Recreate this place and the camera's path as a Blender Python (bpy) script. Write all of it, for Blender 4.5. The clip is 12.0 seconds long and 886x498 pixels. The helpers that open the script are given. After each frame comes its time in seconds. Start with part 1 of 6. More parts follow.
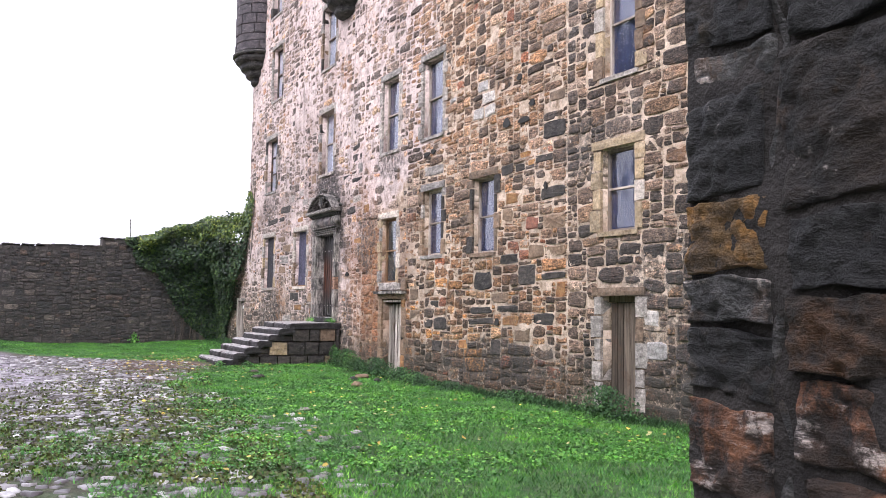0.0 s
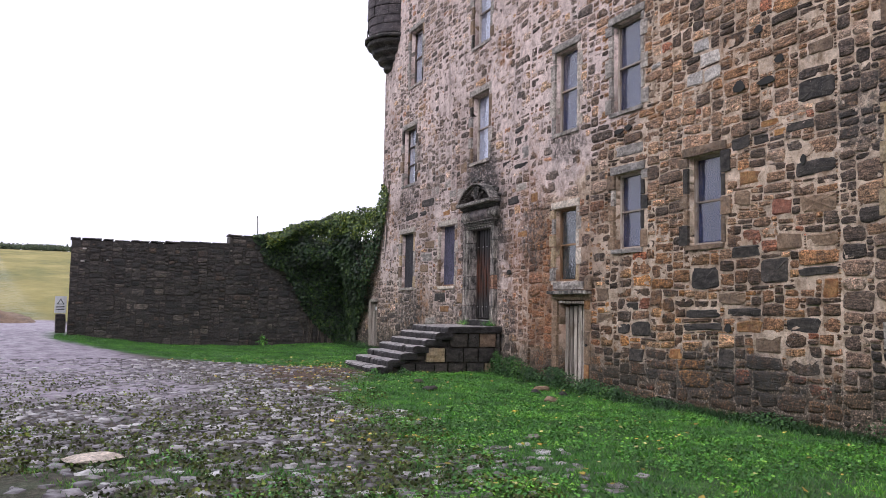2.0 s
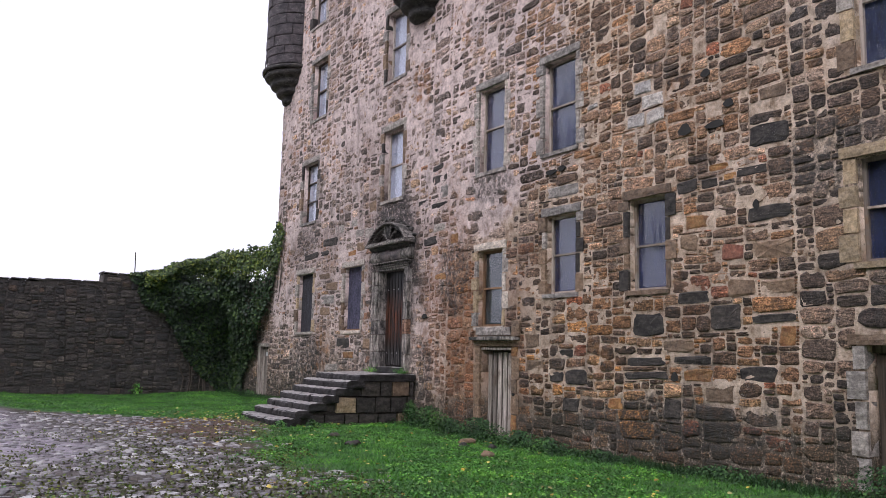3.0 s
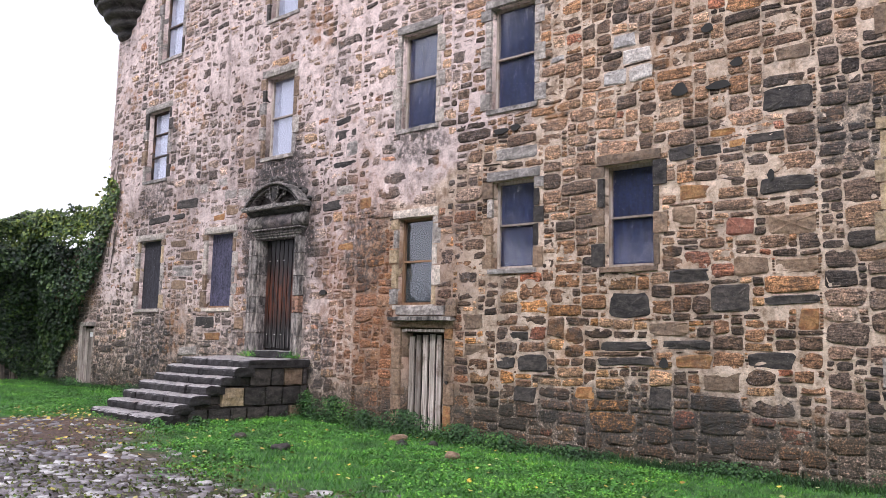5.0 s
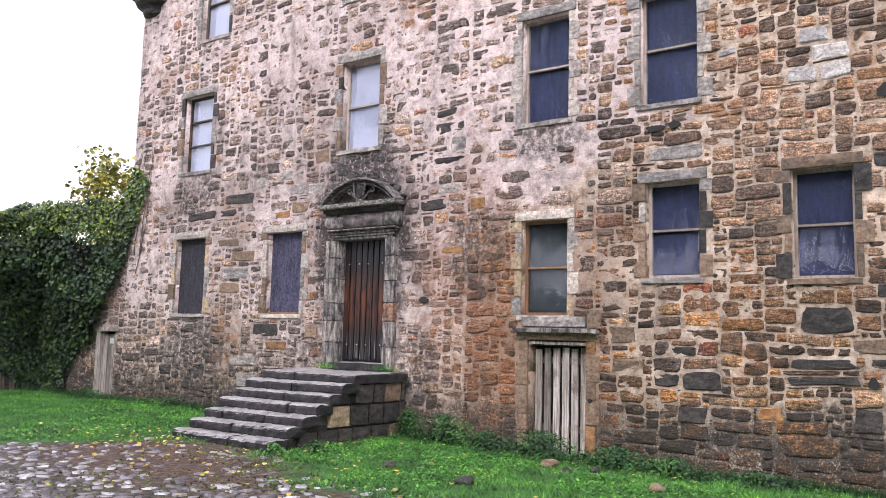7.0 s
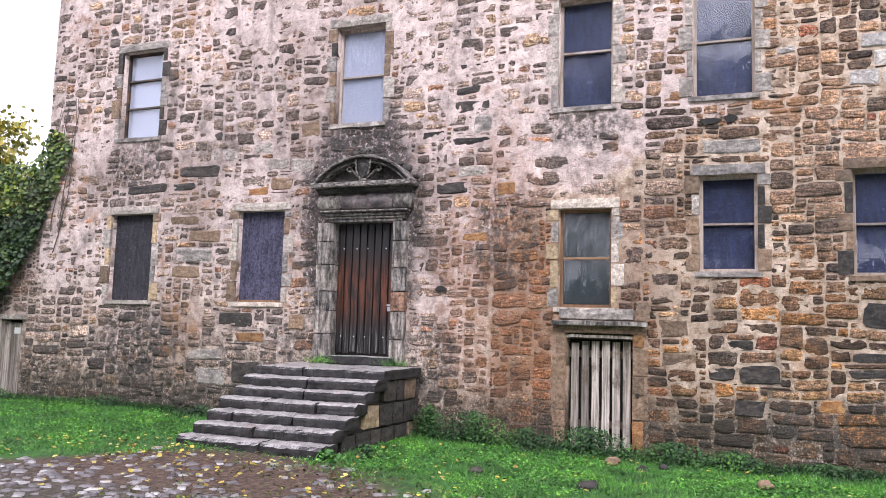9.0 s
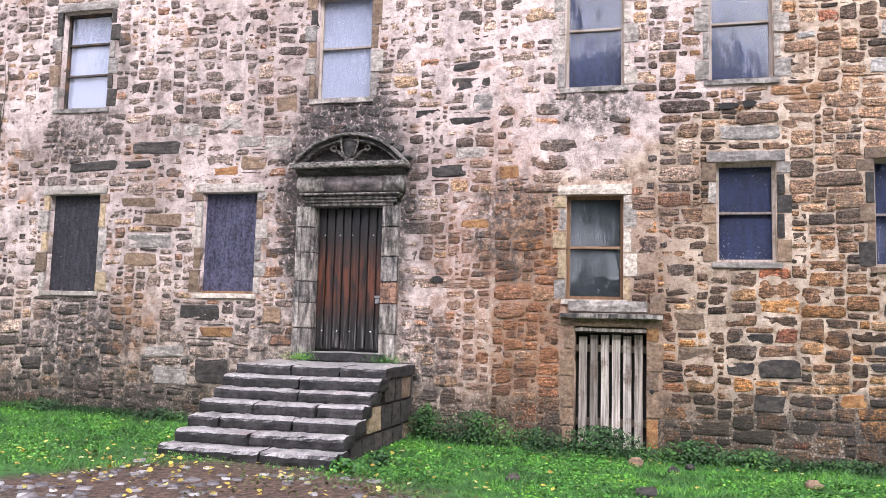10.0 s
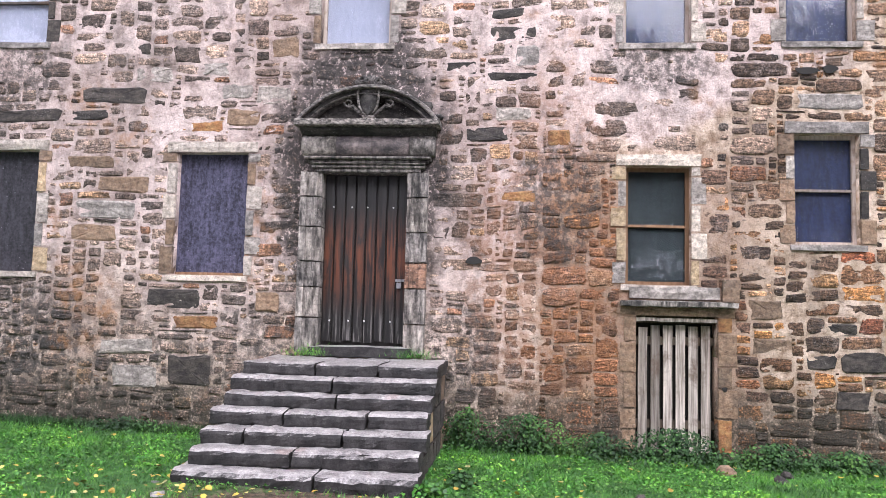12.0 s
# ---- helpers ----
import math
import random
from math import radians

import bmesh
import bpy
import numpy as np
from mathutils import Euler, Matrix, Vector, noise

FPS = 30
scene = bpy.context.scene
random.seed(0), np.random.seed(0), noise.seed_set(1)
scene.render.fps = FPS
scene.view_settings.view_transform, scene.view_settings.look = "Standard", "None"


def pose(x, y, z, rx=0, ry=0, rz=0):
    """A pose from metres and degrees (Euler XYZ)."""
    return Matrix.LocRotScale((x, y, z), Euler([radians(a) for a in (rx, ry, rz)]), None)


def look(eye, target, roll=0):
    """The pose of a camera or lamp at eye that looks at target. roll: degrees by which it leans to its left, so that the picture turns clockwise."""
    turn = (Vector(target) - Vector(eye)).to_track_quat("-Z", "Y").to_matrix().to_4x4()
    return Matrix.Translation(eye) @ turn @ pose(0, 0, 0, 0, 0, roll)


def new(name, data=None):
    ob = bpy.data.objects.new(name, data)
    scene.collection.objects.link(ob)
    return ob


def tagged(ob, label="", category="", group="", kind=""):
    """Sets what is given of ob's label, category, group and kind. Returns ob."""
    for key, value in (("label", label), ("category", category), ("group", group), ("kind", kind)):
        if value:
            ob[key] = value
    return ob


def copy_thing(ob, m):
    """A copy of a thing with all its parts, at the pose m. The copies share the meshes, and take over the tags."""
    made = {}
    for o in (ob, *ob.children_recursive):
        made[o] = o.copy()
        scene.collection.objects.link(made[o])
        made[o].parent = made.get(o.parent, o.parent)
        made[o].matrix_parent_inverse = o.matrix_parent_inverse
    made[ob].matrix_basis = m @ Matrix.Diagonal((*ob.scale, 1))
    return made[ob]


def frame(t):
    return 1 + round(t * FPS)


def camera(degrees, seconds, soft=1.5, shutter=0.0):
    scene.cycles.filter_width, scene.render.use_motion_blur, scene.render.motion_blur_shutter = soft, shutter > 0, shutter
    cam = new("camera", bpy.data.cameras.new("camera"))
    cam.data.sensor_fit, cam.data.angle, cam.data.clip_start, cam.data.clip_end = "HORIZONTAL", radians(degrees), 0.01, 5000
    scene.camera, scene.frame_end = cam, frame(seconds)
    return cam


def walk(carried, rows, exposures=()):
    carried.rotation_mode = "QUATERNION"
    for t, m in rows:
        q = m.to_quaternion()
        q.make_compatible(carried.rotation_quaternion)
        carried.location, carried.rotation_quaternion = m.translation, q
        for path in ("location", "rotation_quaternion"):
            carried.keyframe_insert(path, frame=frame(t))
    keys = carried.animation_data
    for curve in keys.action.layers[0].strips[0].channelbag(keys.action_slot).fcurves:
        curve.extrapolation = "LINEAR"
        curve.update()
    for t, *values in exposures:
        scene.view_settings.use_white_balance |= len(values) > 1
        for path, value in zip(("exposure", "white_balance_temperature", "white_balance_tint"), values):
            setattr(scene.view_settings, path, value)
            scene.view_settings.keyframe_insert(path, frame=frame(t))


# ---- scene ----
cam = camera(57.7, 12.0, 0.55)
PATH = [
    (0, (0.112, -2.46, 1.41), (1.121, -0.739, 1.557), 0.9),
    (0.1, (0.144, -2.355, 1.428), (1.123, -0.617, 1.57), 0.8),
    (0.2, (0.161, -2.247, 1.444), (1.11, -0.492, 1.574), 0.9),
    (0.3, (0.156, -2.144, 1.449), (1.078, -0.373, 1.576), 0.8),
    (0.4, (0.121, -2.024, 1.441), (1.021, -0.242, 1.565), 0.8),
    (0.5, (0.056, -1.873, 1.416), (0.939, -0.083, 1.543), 0.8),
    (1, (-0.175, -1.092, 1.339), (0.669, 0.717, 1.456), 1.1),
    (1.5, (-0.303, -0.319, 1.362), (0.519, 1.501, 1.472), 1.1),
    (2, (-0.452, 0.337, 1.377), (0.363, 2.157, 1.525), 1.2),
    (2.5, (-0.679, 0.916, 1.346), (0.258, 2.664, 1.606), 1.3),
    (3, (-0.901, 1.662, 1.38), (0.194, 3.314, 1.646), 1.4),
    (3.2, (-0.944, 1.951, 1.367), (0.241, 3.54, 1.635), 1.4),
    (4.8, (-1.39, 4.406, 1.397), (0.088, 5.734, 1.63), 1.3),
    (5, (-1.448, 4.773, 1.394), (0.052, 6.076, 1.621), 1.4),
    (5.5, (-1.67, 5.638, 1.419), (-0.092, 6.847, 1.642), 1.4),
    (6, (-1.919, 6.404, 1.46), (-0.309, 7.571, 1.68), 1.5),
    (6.5, (-2.281, 7.256, 1.478), (-0.665, 8.414, 1.7), 1.5),
    (7, (-2.562, 8.015, 1.565), (-0.941, 9.165, 1.789), 1.5),
    (7.2, (-2.652, 8.32, 1.582), (-1.024, 9.46, 1.806), 1.4),
    (8.8, (-3.376, 11.041, 1.549), (-1.55, 11.832, 1.755), 1.8),
    (9, (-3.406, 11.356, 1.544), (-1.559, 12.094, 1.751), 1.7),
    (9.5, (-3.261, 12.176, 1.557), (-1.373, 12.8, 1.769), 1.6),
    (10, (-3.006, 13.035, 1.527), (-1.079, 13.532, 1.722), 1.5),
    (10.5, (-2.654, 13.763, 1.505), (-0.709, 14.188, 1.692), 1.5),
    (11, (-2.261, 14.413, 1.481), (-0.301, 14.775, 1.655), 1.5),
    (11.5, (-1.989, 14.962, 1.487), (-0.016, 15.24, 1.657), 1.5),
    (12, (-1.682, 15.478, 1.496), (0.303, 15.66, 1.669), 1.5),
]
EXPOSURES = [(t, stops, 6100, 16) for t, stops in ((0.0, 1.05), (0.5, 0.50), (1.0, 0.40), (1.5, 0.30), (2.0, 0.15), (2.5, -0.05), (3.2, 0.15), (5.0, 0.68), (5.5, 0.70), (6.0, 0.88), (7.0, 0.86), (9.0, 0.95), (10.0, 1.15), (12.0, 1.12))]
walk(cam, [(t, look(eye, target, roll)) for t, eye, target, roll in PATH], EXPOSURES)

# ---- light ----
SUN_EL, SUN_AZ = 42.0, 250.0
world = bpy.data.worlds.new("overcast_sky")
scene.world = world
world.use_nodes = True
wn, wl = world.node_tree.nodes, world.node_tree.links
sky = wn.new("ShaderNodeTexSky")
sky.sky_type, sky.sun_disc = "NISHITA", False
sky.sun_elevation, sky.sun_rotation, sky.air_density, sky.dust_density = radians(SUN_EL), radians(SUN_AZ), 1.0, 4.0
veil = wn.new("ShaderNodeHueSaturation")
veil.inputs["Saturation"].default_value = 0.10
wl.new(sky.outputs[0], veil.inputs["Color"])
cloud = wn.new("ShaderNodeMix")
cloud.data_type = "RGBA"
cloud.inputs[0].default_value = 0.55
wl.new(veil.outputs[0], cloud.inputs[6])
cloud.inputs[7].default_value = (9.0, 8.8, 9.7, 1)
wl.new(cloud.outputs[2], wn["Background"].inputs["Color"])
wn["Background"].inputs["Strength"].default_value = 0.165
sun = new("sun", bpy.data.lights.new("sun", "SUN"))
sun.data.energy, sun.data.angle, sun.data.color = 1.0, radians(50), (1.0, 0.97, 0.93)
sun.matrix_world = look((-22, 4, 40), (4, 12, 0))

# ---- numbers and small tools ----
FX = 8.2            # plane of the castle front
CORNER, RIGHT = 24.45, 0.0


def smooth(v):
    v = np.clip(v, 0, 1)
    return v * v * (3 - 2 * v)


def vnoise(x, y, seed=0):
    """Smooth value noise, 0 to 1, for arrays."""
    x, y = np.asarray(x, float), np.asarray(y, float)
    xi, yi = np.floor(x).astype(np.int64), np.floor(y).astype(np.int64)
    fx, fy = smooth(x - xi), smooth(y - yi)

    def h(a, b):
        n = (a * 374761393 + b * 668265263 + seed * 974711) & 0x7FFFFFFF
        n = ((n ^ (n >> 13)) * 1274126177) & 0x7FFFFFFF
        return ((n ^ (n >> 16)) & 0xFFFF) / 65535.0

    return (h(xi, yi) * (1 - fx) + h(xi + 1, yi) * fx) * (1 - fy) + (h(xi, yi + 1) * (1 - fx) + h(xi + 1, yi + 1) * fx) * fy


def gz(x, y):
    """Height of the ground."""
    x, y = np.asarray(x, float), np.asarray(y, float)
    z = 0.38 * smooth((3 - x) / 5) * smooth((y - 17) / 11) - 0.10 * smooth((x - 4.5) / 3) * smooth((17 - y) / 5)
    z = z + 0.07 * smooth((y - 18) / 5) * smooth((x - 4.5) / 3)
    z = z + 0.05 * (vnoise(x * 0.6, y * 0.6, 3) - 0.5) * smooth((x - 2.0) / 3) + 0.03 * (vnoise(x * 2.3, y * 2.3, 4) - 0.5)
    far = np.clip((y - 50) / 210, 0, 1)
    return z + 15.5 * far ** 1.15


def mesh_of(name, V, F, material, smooth_shade=False):
    me = bpy.data.meshes.new(name)
    me.from_pydata(np.asarray(V, float).tolist(), [], [tuple(int(i) for i in f) for f in F])
    me.materials.append(material)
    if smooth_shade:
        me.shade_smooth()
    return me


def big_mesh(name, V, F, material, smooth_shade=False):
    """A mesh from arrays: V (n,3), F (m,k)."""
    V, F = np.asarray(V, np.float32), np.asarray(F, np.int32)
    me = bpy.data.meshes.new(name)
    k = F.shape[1]
    me.vertices.add(len(V))
    me.vertices.foreach_set("co", V.ravel())
    me.loops.add(F.size)
    me.loops.foreach_set("vertex_index", F.ravel())
    me.polygons.add(len(F))
    me.polygons.foreach_set("loop_start", np.arange(0, F.size, k, dtype=np.int32))
    me.update(calc_edges=True)
    me.validate()
    me.materials.append(material)
    if smooth_shade:
        me.shade_smooth()
    return me


def part(name, me, parent, label=""):
    ob = new(name, me)
    ob.parent = parent
    return tagged(ob, label)


def thing(name, at, label, category, group="", kind=""):
    ob = new(name)
    ob.empty_display_size = 0.2
    ob.location = at
    bpy.context.view_layer.update()
    return tagged(ob, label, category, group, kind)


class Geo:
    """Collects vertices and faces in world metres."""

    def __init__(self):
        self.V, self.F = [], []

    def add(self, V, F):
        n = len(self.V)
        self.V.extend([tuple(float(c) for c in v) for v in V])
        self.F.extend([tuple(int(i) + n for i in f) for f in F])
        return self

    def box(self, x0, x1, y0, y1, z0, z1):
        V = [(x, y, z) for x in (x0, x1) for y in (y0, y1) for z in (z0, z1)]
        return self.add(V, [(0, 1, 3, 2), (4, 6, 7, 5), (0, 4, 5, 1), (2, 3, 7, 6), (0, 2, 6, 4), (1, 5, 7, 3)])

    def rough(self, x0, x1, y0, y1, z0, z1, n=(3, 3, 2), amp=0.01, edge=0.012, seed=0.0, freq=3.0, rot=0.0):
        """A block with broken edges and an uneven skin."""
        idx, V, F = {}, [], []
        lo, hi = Vector((x0, y0, z0)), Vector((x1, y1, z1))
        size, mid = hi - lo, (lo + hi) / 2

        def vert(i, j, k):
            key = (i, j, k)
            if key not in idx:
                f = [i / n[0], j / n[1], k / n[2]]
                p = Vector([lo[a] + size[a] * f[a] for a in range(3)])
                ends = [f[a] in (0, 1) for a in range(3)]
                if sum(ends) >= 2:
                    for a in range(3):
                        if ends[a]:
                            p[a] += (mid[a] - p[a]) / max(abs(mid[a] - p[a]), 1e-6) * edge * (0.6 + 0.8 * noise.random())
                p += noise.noise_vector(p * freq + Vector((seed, seed * 1.7, 0))) * amp
                if rot:
                    d = p - mid
                    d.rotate(Euler((0, 0, rot)))
                    p = mid + d
                idx[key] = len(V)
                V.append(tuple(p))
            return idx[key]

        for a in range(3):
            b, c = [d for d in range(3) if d != a]
            for side in (0, n[a]):
                for s in range(n[b]):
                    for t in range(n[c]):
                        q = []
                        for ds, dt in ((0, 0), (1, 0), (1, 1), (0, 1)):
                            key = [0, 0, 0]
                            key[a], key[b], key[c] = side, s + ds, t + dt
                            q.append(vert(*key))
                        flip = (side == 0) ^ (a == 1)
                        F.append(tuple(reversed(q)) if flip else tuple(q))
        return self.add(V, F)

    def tube(self, points, radius, sides=8):
        pts = [Vector(p) for p in points]
        rad = radius if isinstance(radius, (list, tuple)) else [radius] * len(pts)
        V, F = [], []
        for i, p in enumerate(pts):
            d = (pts[min(i + 1, len(pts) - 1)] - pts[max(i - 1, 0)]).normalized()
            a = d.orthogonal().normalized() if abs(d.z) < 0.95 else Vector((1, 0, 0))
            a = (a - d * a.dot(d)).normalized()
            b = d.cross(a)
            for s in range(sides):
                w = 2 * math.pi * s / sides
                V.append(p + (a * math.cos(w) + b * math.sin(w)) * rad[i])
        for i in range(len(pts) - 1):
            for s in range(sides):
                t = (s + 1) % sides
                F.append((i * sides + s, i * sides + t, (i + 1) * sides + t, (i + 1) * sides + s))
        F.append(tuple(reversed(range(sides))))
        F.append(tuple((len(pts) - 1) * sides + s for s in range(sides)))
        return self.add(V, F)

    def lathe(self, cx, cy, profile, sides=32, a0=0.0, a1=360.0):
        """profile: (radius, z) from below upwards."""
        full = abs(a1 - a0) >= 360
        m = sides if full else sides + 1
        V, F = [], []
        for r, z in profile:
            for s in range(m):
                w = radians(a0 + (a1 - a0) * s / sides)
                V.append((cx + r * math.cos(w), cy + r * math.sin(w), z))
        for i in range(len(profile) - 1):
            for s in range(sides):
                t = (s + 1) % m
                F.append((i * m + s, i * m + t, (i + 1) * m + t, (i + 1) * m + s))
        return self.add(V, F)

    def sweep_y(self, y0, y1, section, x, waves=0):
        """A moulding along y: section is a list of (out from the wall, z); caps on both ends."""
        k = len(section)
        V = [(x - o, y, z) for y in (y0, y1) for o, z in section]
        F = [(i, (i + 1) % k, k + (i + 1) % k, k + i) for i in range(k)]
        F += [tuple(reversed(range(k))), tuple(range(k, 2 * k))]
        return self.add(V, F)

    def mesh(self, name, material, smooth_shade=False, about=None):
        V = self.V
        if about is not None:
            V = [(a - about[0], b - about[1], c - about[2]) for a, b, c in V]
        return mesh_of(name, V, self.F, material, smooth_shade)


def put_part(name, geo, material, parent, label="", smooth_shade=False):
    """A part whose shape was given in world metres, under a parent that stands unturned at its own place."""
    bpy.context.view_layer.update()
    return part(name, geo.mesh(name, material, smooth_shade, parent.matrix_world.translation), parent, label)


# ---- materials ----
class Tree:
    def __init__(self, name):
        self.m = bpy.data.materials.new(name)
        self.m.use_nodes = True
        self.nt = self.m.node_tree
        self.b = self.nt.nodes["Principled BSDF"]

    def n(self, kind, out=0, _set=None, **ins):
        node = self.nt.nodes.new("ShaderNode" + kind)
        wants = _set or {}
        if "operation" in wants:
            node.operation = wants["operation"]
        if "use_clamp" in wants:
            node.use_clamp = wants["use_clamp"]
        if "data_type" in wants:
            node.data_type = wants["data_type"]
        if "blend_type" in wants:
            node.blend_type = wants["blend_type"]
        if "interpolation_type" in wants:
            node.interpolation_type = wants["interpolation_type"]
        for k, v in ins.items():
            self.feed(node.inputs[int(k[1:]) if k[0] == "i" and k[1:].isdigit() else k.replace("_", " ")], v)
        return node.outputs[out]

    def feed(self, sock, v):
        if isinstance(v, bpy.types.NodeSocket):
            self.nt.links.new(v, sock)
        elif isinstance(v, tuple) and len(v) == 3 and sock.type == "RGBA":
            sock.default_value = (*v, 1)
        else:
            sock.default_value = v

    def math(self, op, a, b=0.0, clamp=False):
        return self.n("Math", _set={"operation": op, "use_clamp": clamp}, i0=a, i1=b)

    def mix(self, f, a, b, blend="MIX"):
        return self.n("Mix", out=2, _set={"data_type": "RGBA", "blend_type": blend}, i0=f, i6=a, i7=b)

    def noise(self, scale, detail=4.0, rough=0.55, vec=None, col=False):
        kw = {"Vector": vec} if vec is not None else {}
        return self.n("TexNoise", out=1 if col else 0, Scale=scale, Detail=detail, Roughness=rough, **kw)

    def step(self, v, lo, hi):
        return self.n("MapRange", _set={"interpolation_type": "SMOOTHSTEP"}, i0=v, i1=lo, i2=hi)

    def ramp(self, v, stops, interp="LINEAR"):
        node = self.nt.nodes.new("ShaderNodeValToRGB")
        node.color_ramp.interpolation = interp
        el = node.color_ramp.elements
        while len(el) < len(stops):
            el.new(0.5)
        for e, (p, c) in zip(el, stops):
            e.position, e.color = p, (*c, 1)
        self.feed(node.inputs[0], v)
        return node.outputs[0]

    def pos(self):
        p = self.n("NewGeometry")
        s = self.nt.nodes.new("ShaderNodeSeparateXYZ")
        self.feed(s.inputs[0], p)
        return p, s.outputs[0], s.outputs[1], s.outputs[2]

    def done(self, color, rough=0.85, bump=None, strength=0.5, dist=0.02, **more):
        self.feed(self.b.inputs["Base Color"], color)
        self.feed(self.b.inputs["Roughness"], rough)
        if bump is not None:
            self.feed(self.b.inputs["Normal"], self.n("Bump", Strength=strength, Distance=dist, Height=bump))
        for k, v in more.items():
            self.feed(self.b.inputs[k.replace("_", " ")], v)
        return self.m


# stone colours of the building seasons: old grey-brown part, rust-stained strip, brown coursed part, its upper storeys, damp end
PALETTES = {
    "old": [(0.00, (0.072, 0.061, 0.055)), (0.10, (0.132, 0.108, 0.094)), (0.24, (0.207, 0.166, 0.146)), (0.38, (0.298, 0.231, 0.190)), (0.52, (0.246, 0.192, 0.172)),
            (0.64, (0.389, 0.301, 0.247)), (0.76, (0.168, 0.135, 0.121)), (0.84, (0.467, 0.321, 0.197)), (0.90, (0.389, 0.199, 0.114)), (0.94, (0.544, 0.436, 0.368))],
    "rust": [(0.00, (0.061, 0.044, 0.038)), (0.16, (0.230, 0.107, 0.057)), (0.32, (0.310, 0.143, 0.071)), (0.46, (0.095, 0.065, 0.052)), (0.58, (0.356, 0.168, 0.081)),
             (0.72, (0.196, 0.112, 0.071)), (0.82, (0.376, 0.194, 0.082)), (0.90, (0.333, 0.224, 0.147)), (0.95, (0.043, 0.034, 0.030))],
    "brown": [(0.00, (0.037, 0.029, 0.024)), (0.12, (0.070, 0.050, 0.039)), (0.26, (0.192, 0.108, 0.063)), (0.38, (0.294, 0.157, 0.075)), (0.50, (0.098, 0.064, 0.044)),
              (0.60, (0.341, 0.205, 0.100)), (0.70, (0.243, 0.135, 0.074)), (0.78, (0.440, 0.216, 0.069)), (0.84, (0.051, 0.037, 0.030)), (0.92, (0.512, 0.335, 0.202)), (0.97, (0.307, 0.103, 0.055))],
    "upper": [(0.00, (0.051, 0.039, 0.033)), (0.10, (0.101, 0.070, 0.053)), (0.24, (0.232, 0.148, 0.099)), (0.40, (0.317, 0.196, 0.122)), (0.54, (0.183, 0.122, 0.086)),
              (0.66, (0.390, 0.249, 0.155)), (0.78, (0.357, 0.191, 0.092)), (0.84, (0.074, 0.055, 0.044)), (0.91, (0.512, 0.366, 0.259)), (0.97, (0.342, 0.127, 0.070))],
    "damp": [(0.00, (0.035, 0.030, 0.026)), (0.18, (0.066, 0.053, 0.045)), (0.38, (0.151, 0.112, 0.087)), (0.58, (0.216, 0.150, 0.109)), (0.74, (0.086, 0.066, 0.056)),
             (0.84, (0.292, 0.185, 0.109)), (0.92, (0.389, 0.300, 0.237))],
    "yard": [(0.00, (0.045, 0.040, 0.038)), (0.18, (0.10, 0.085, 0.075)), (0.36, (0.20, 0.165, 0.14)), (0.54, (0.30, 0.25, 0.21)), (0.70, (0.17, 0.145, 0.13)), (0.84, (0.40, 0.34, 0.29)), (0.94, (0.26, 0.16, 0.10))],
}


MEAN_TONE = {"old": (0.22, 0.175, 0.15), "rust": (0.20, 0.115, 0.07), "brown": (0.21, 0.135, 0.08), "upper": (0.21, 0.15, 0.105), "damp": (0.13, 0.10, 0.085), "yard": (0.19, 0.16, 0.135)}


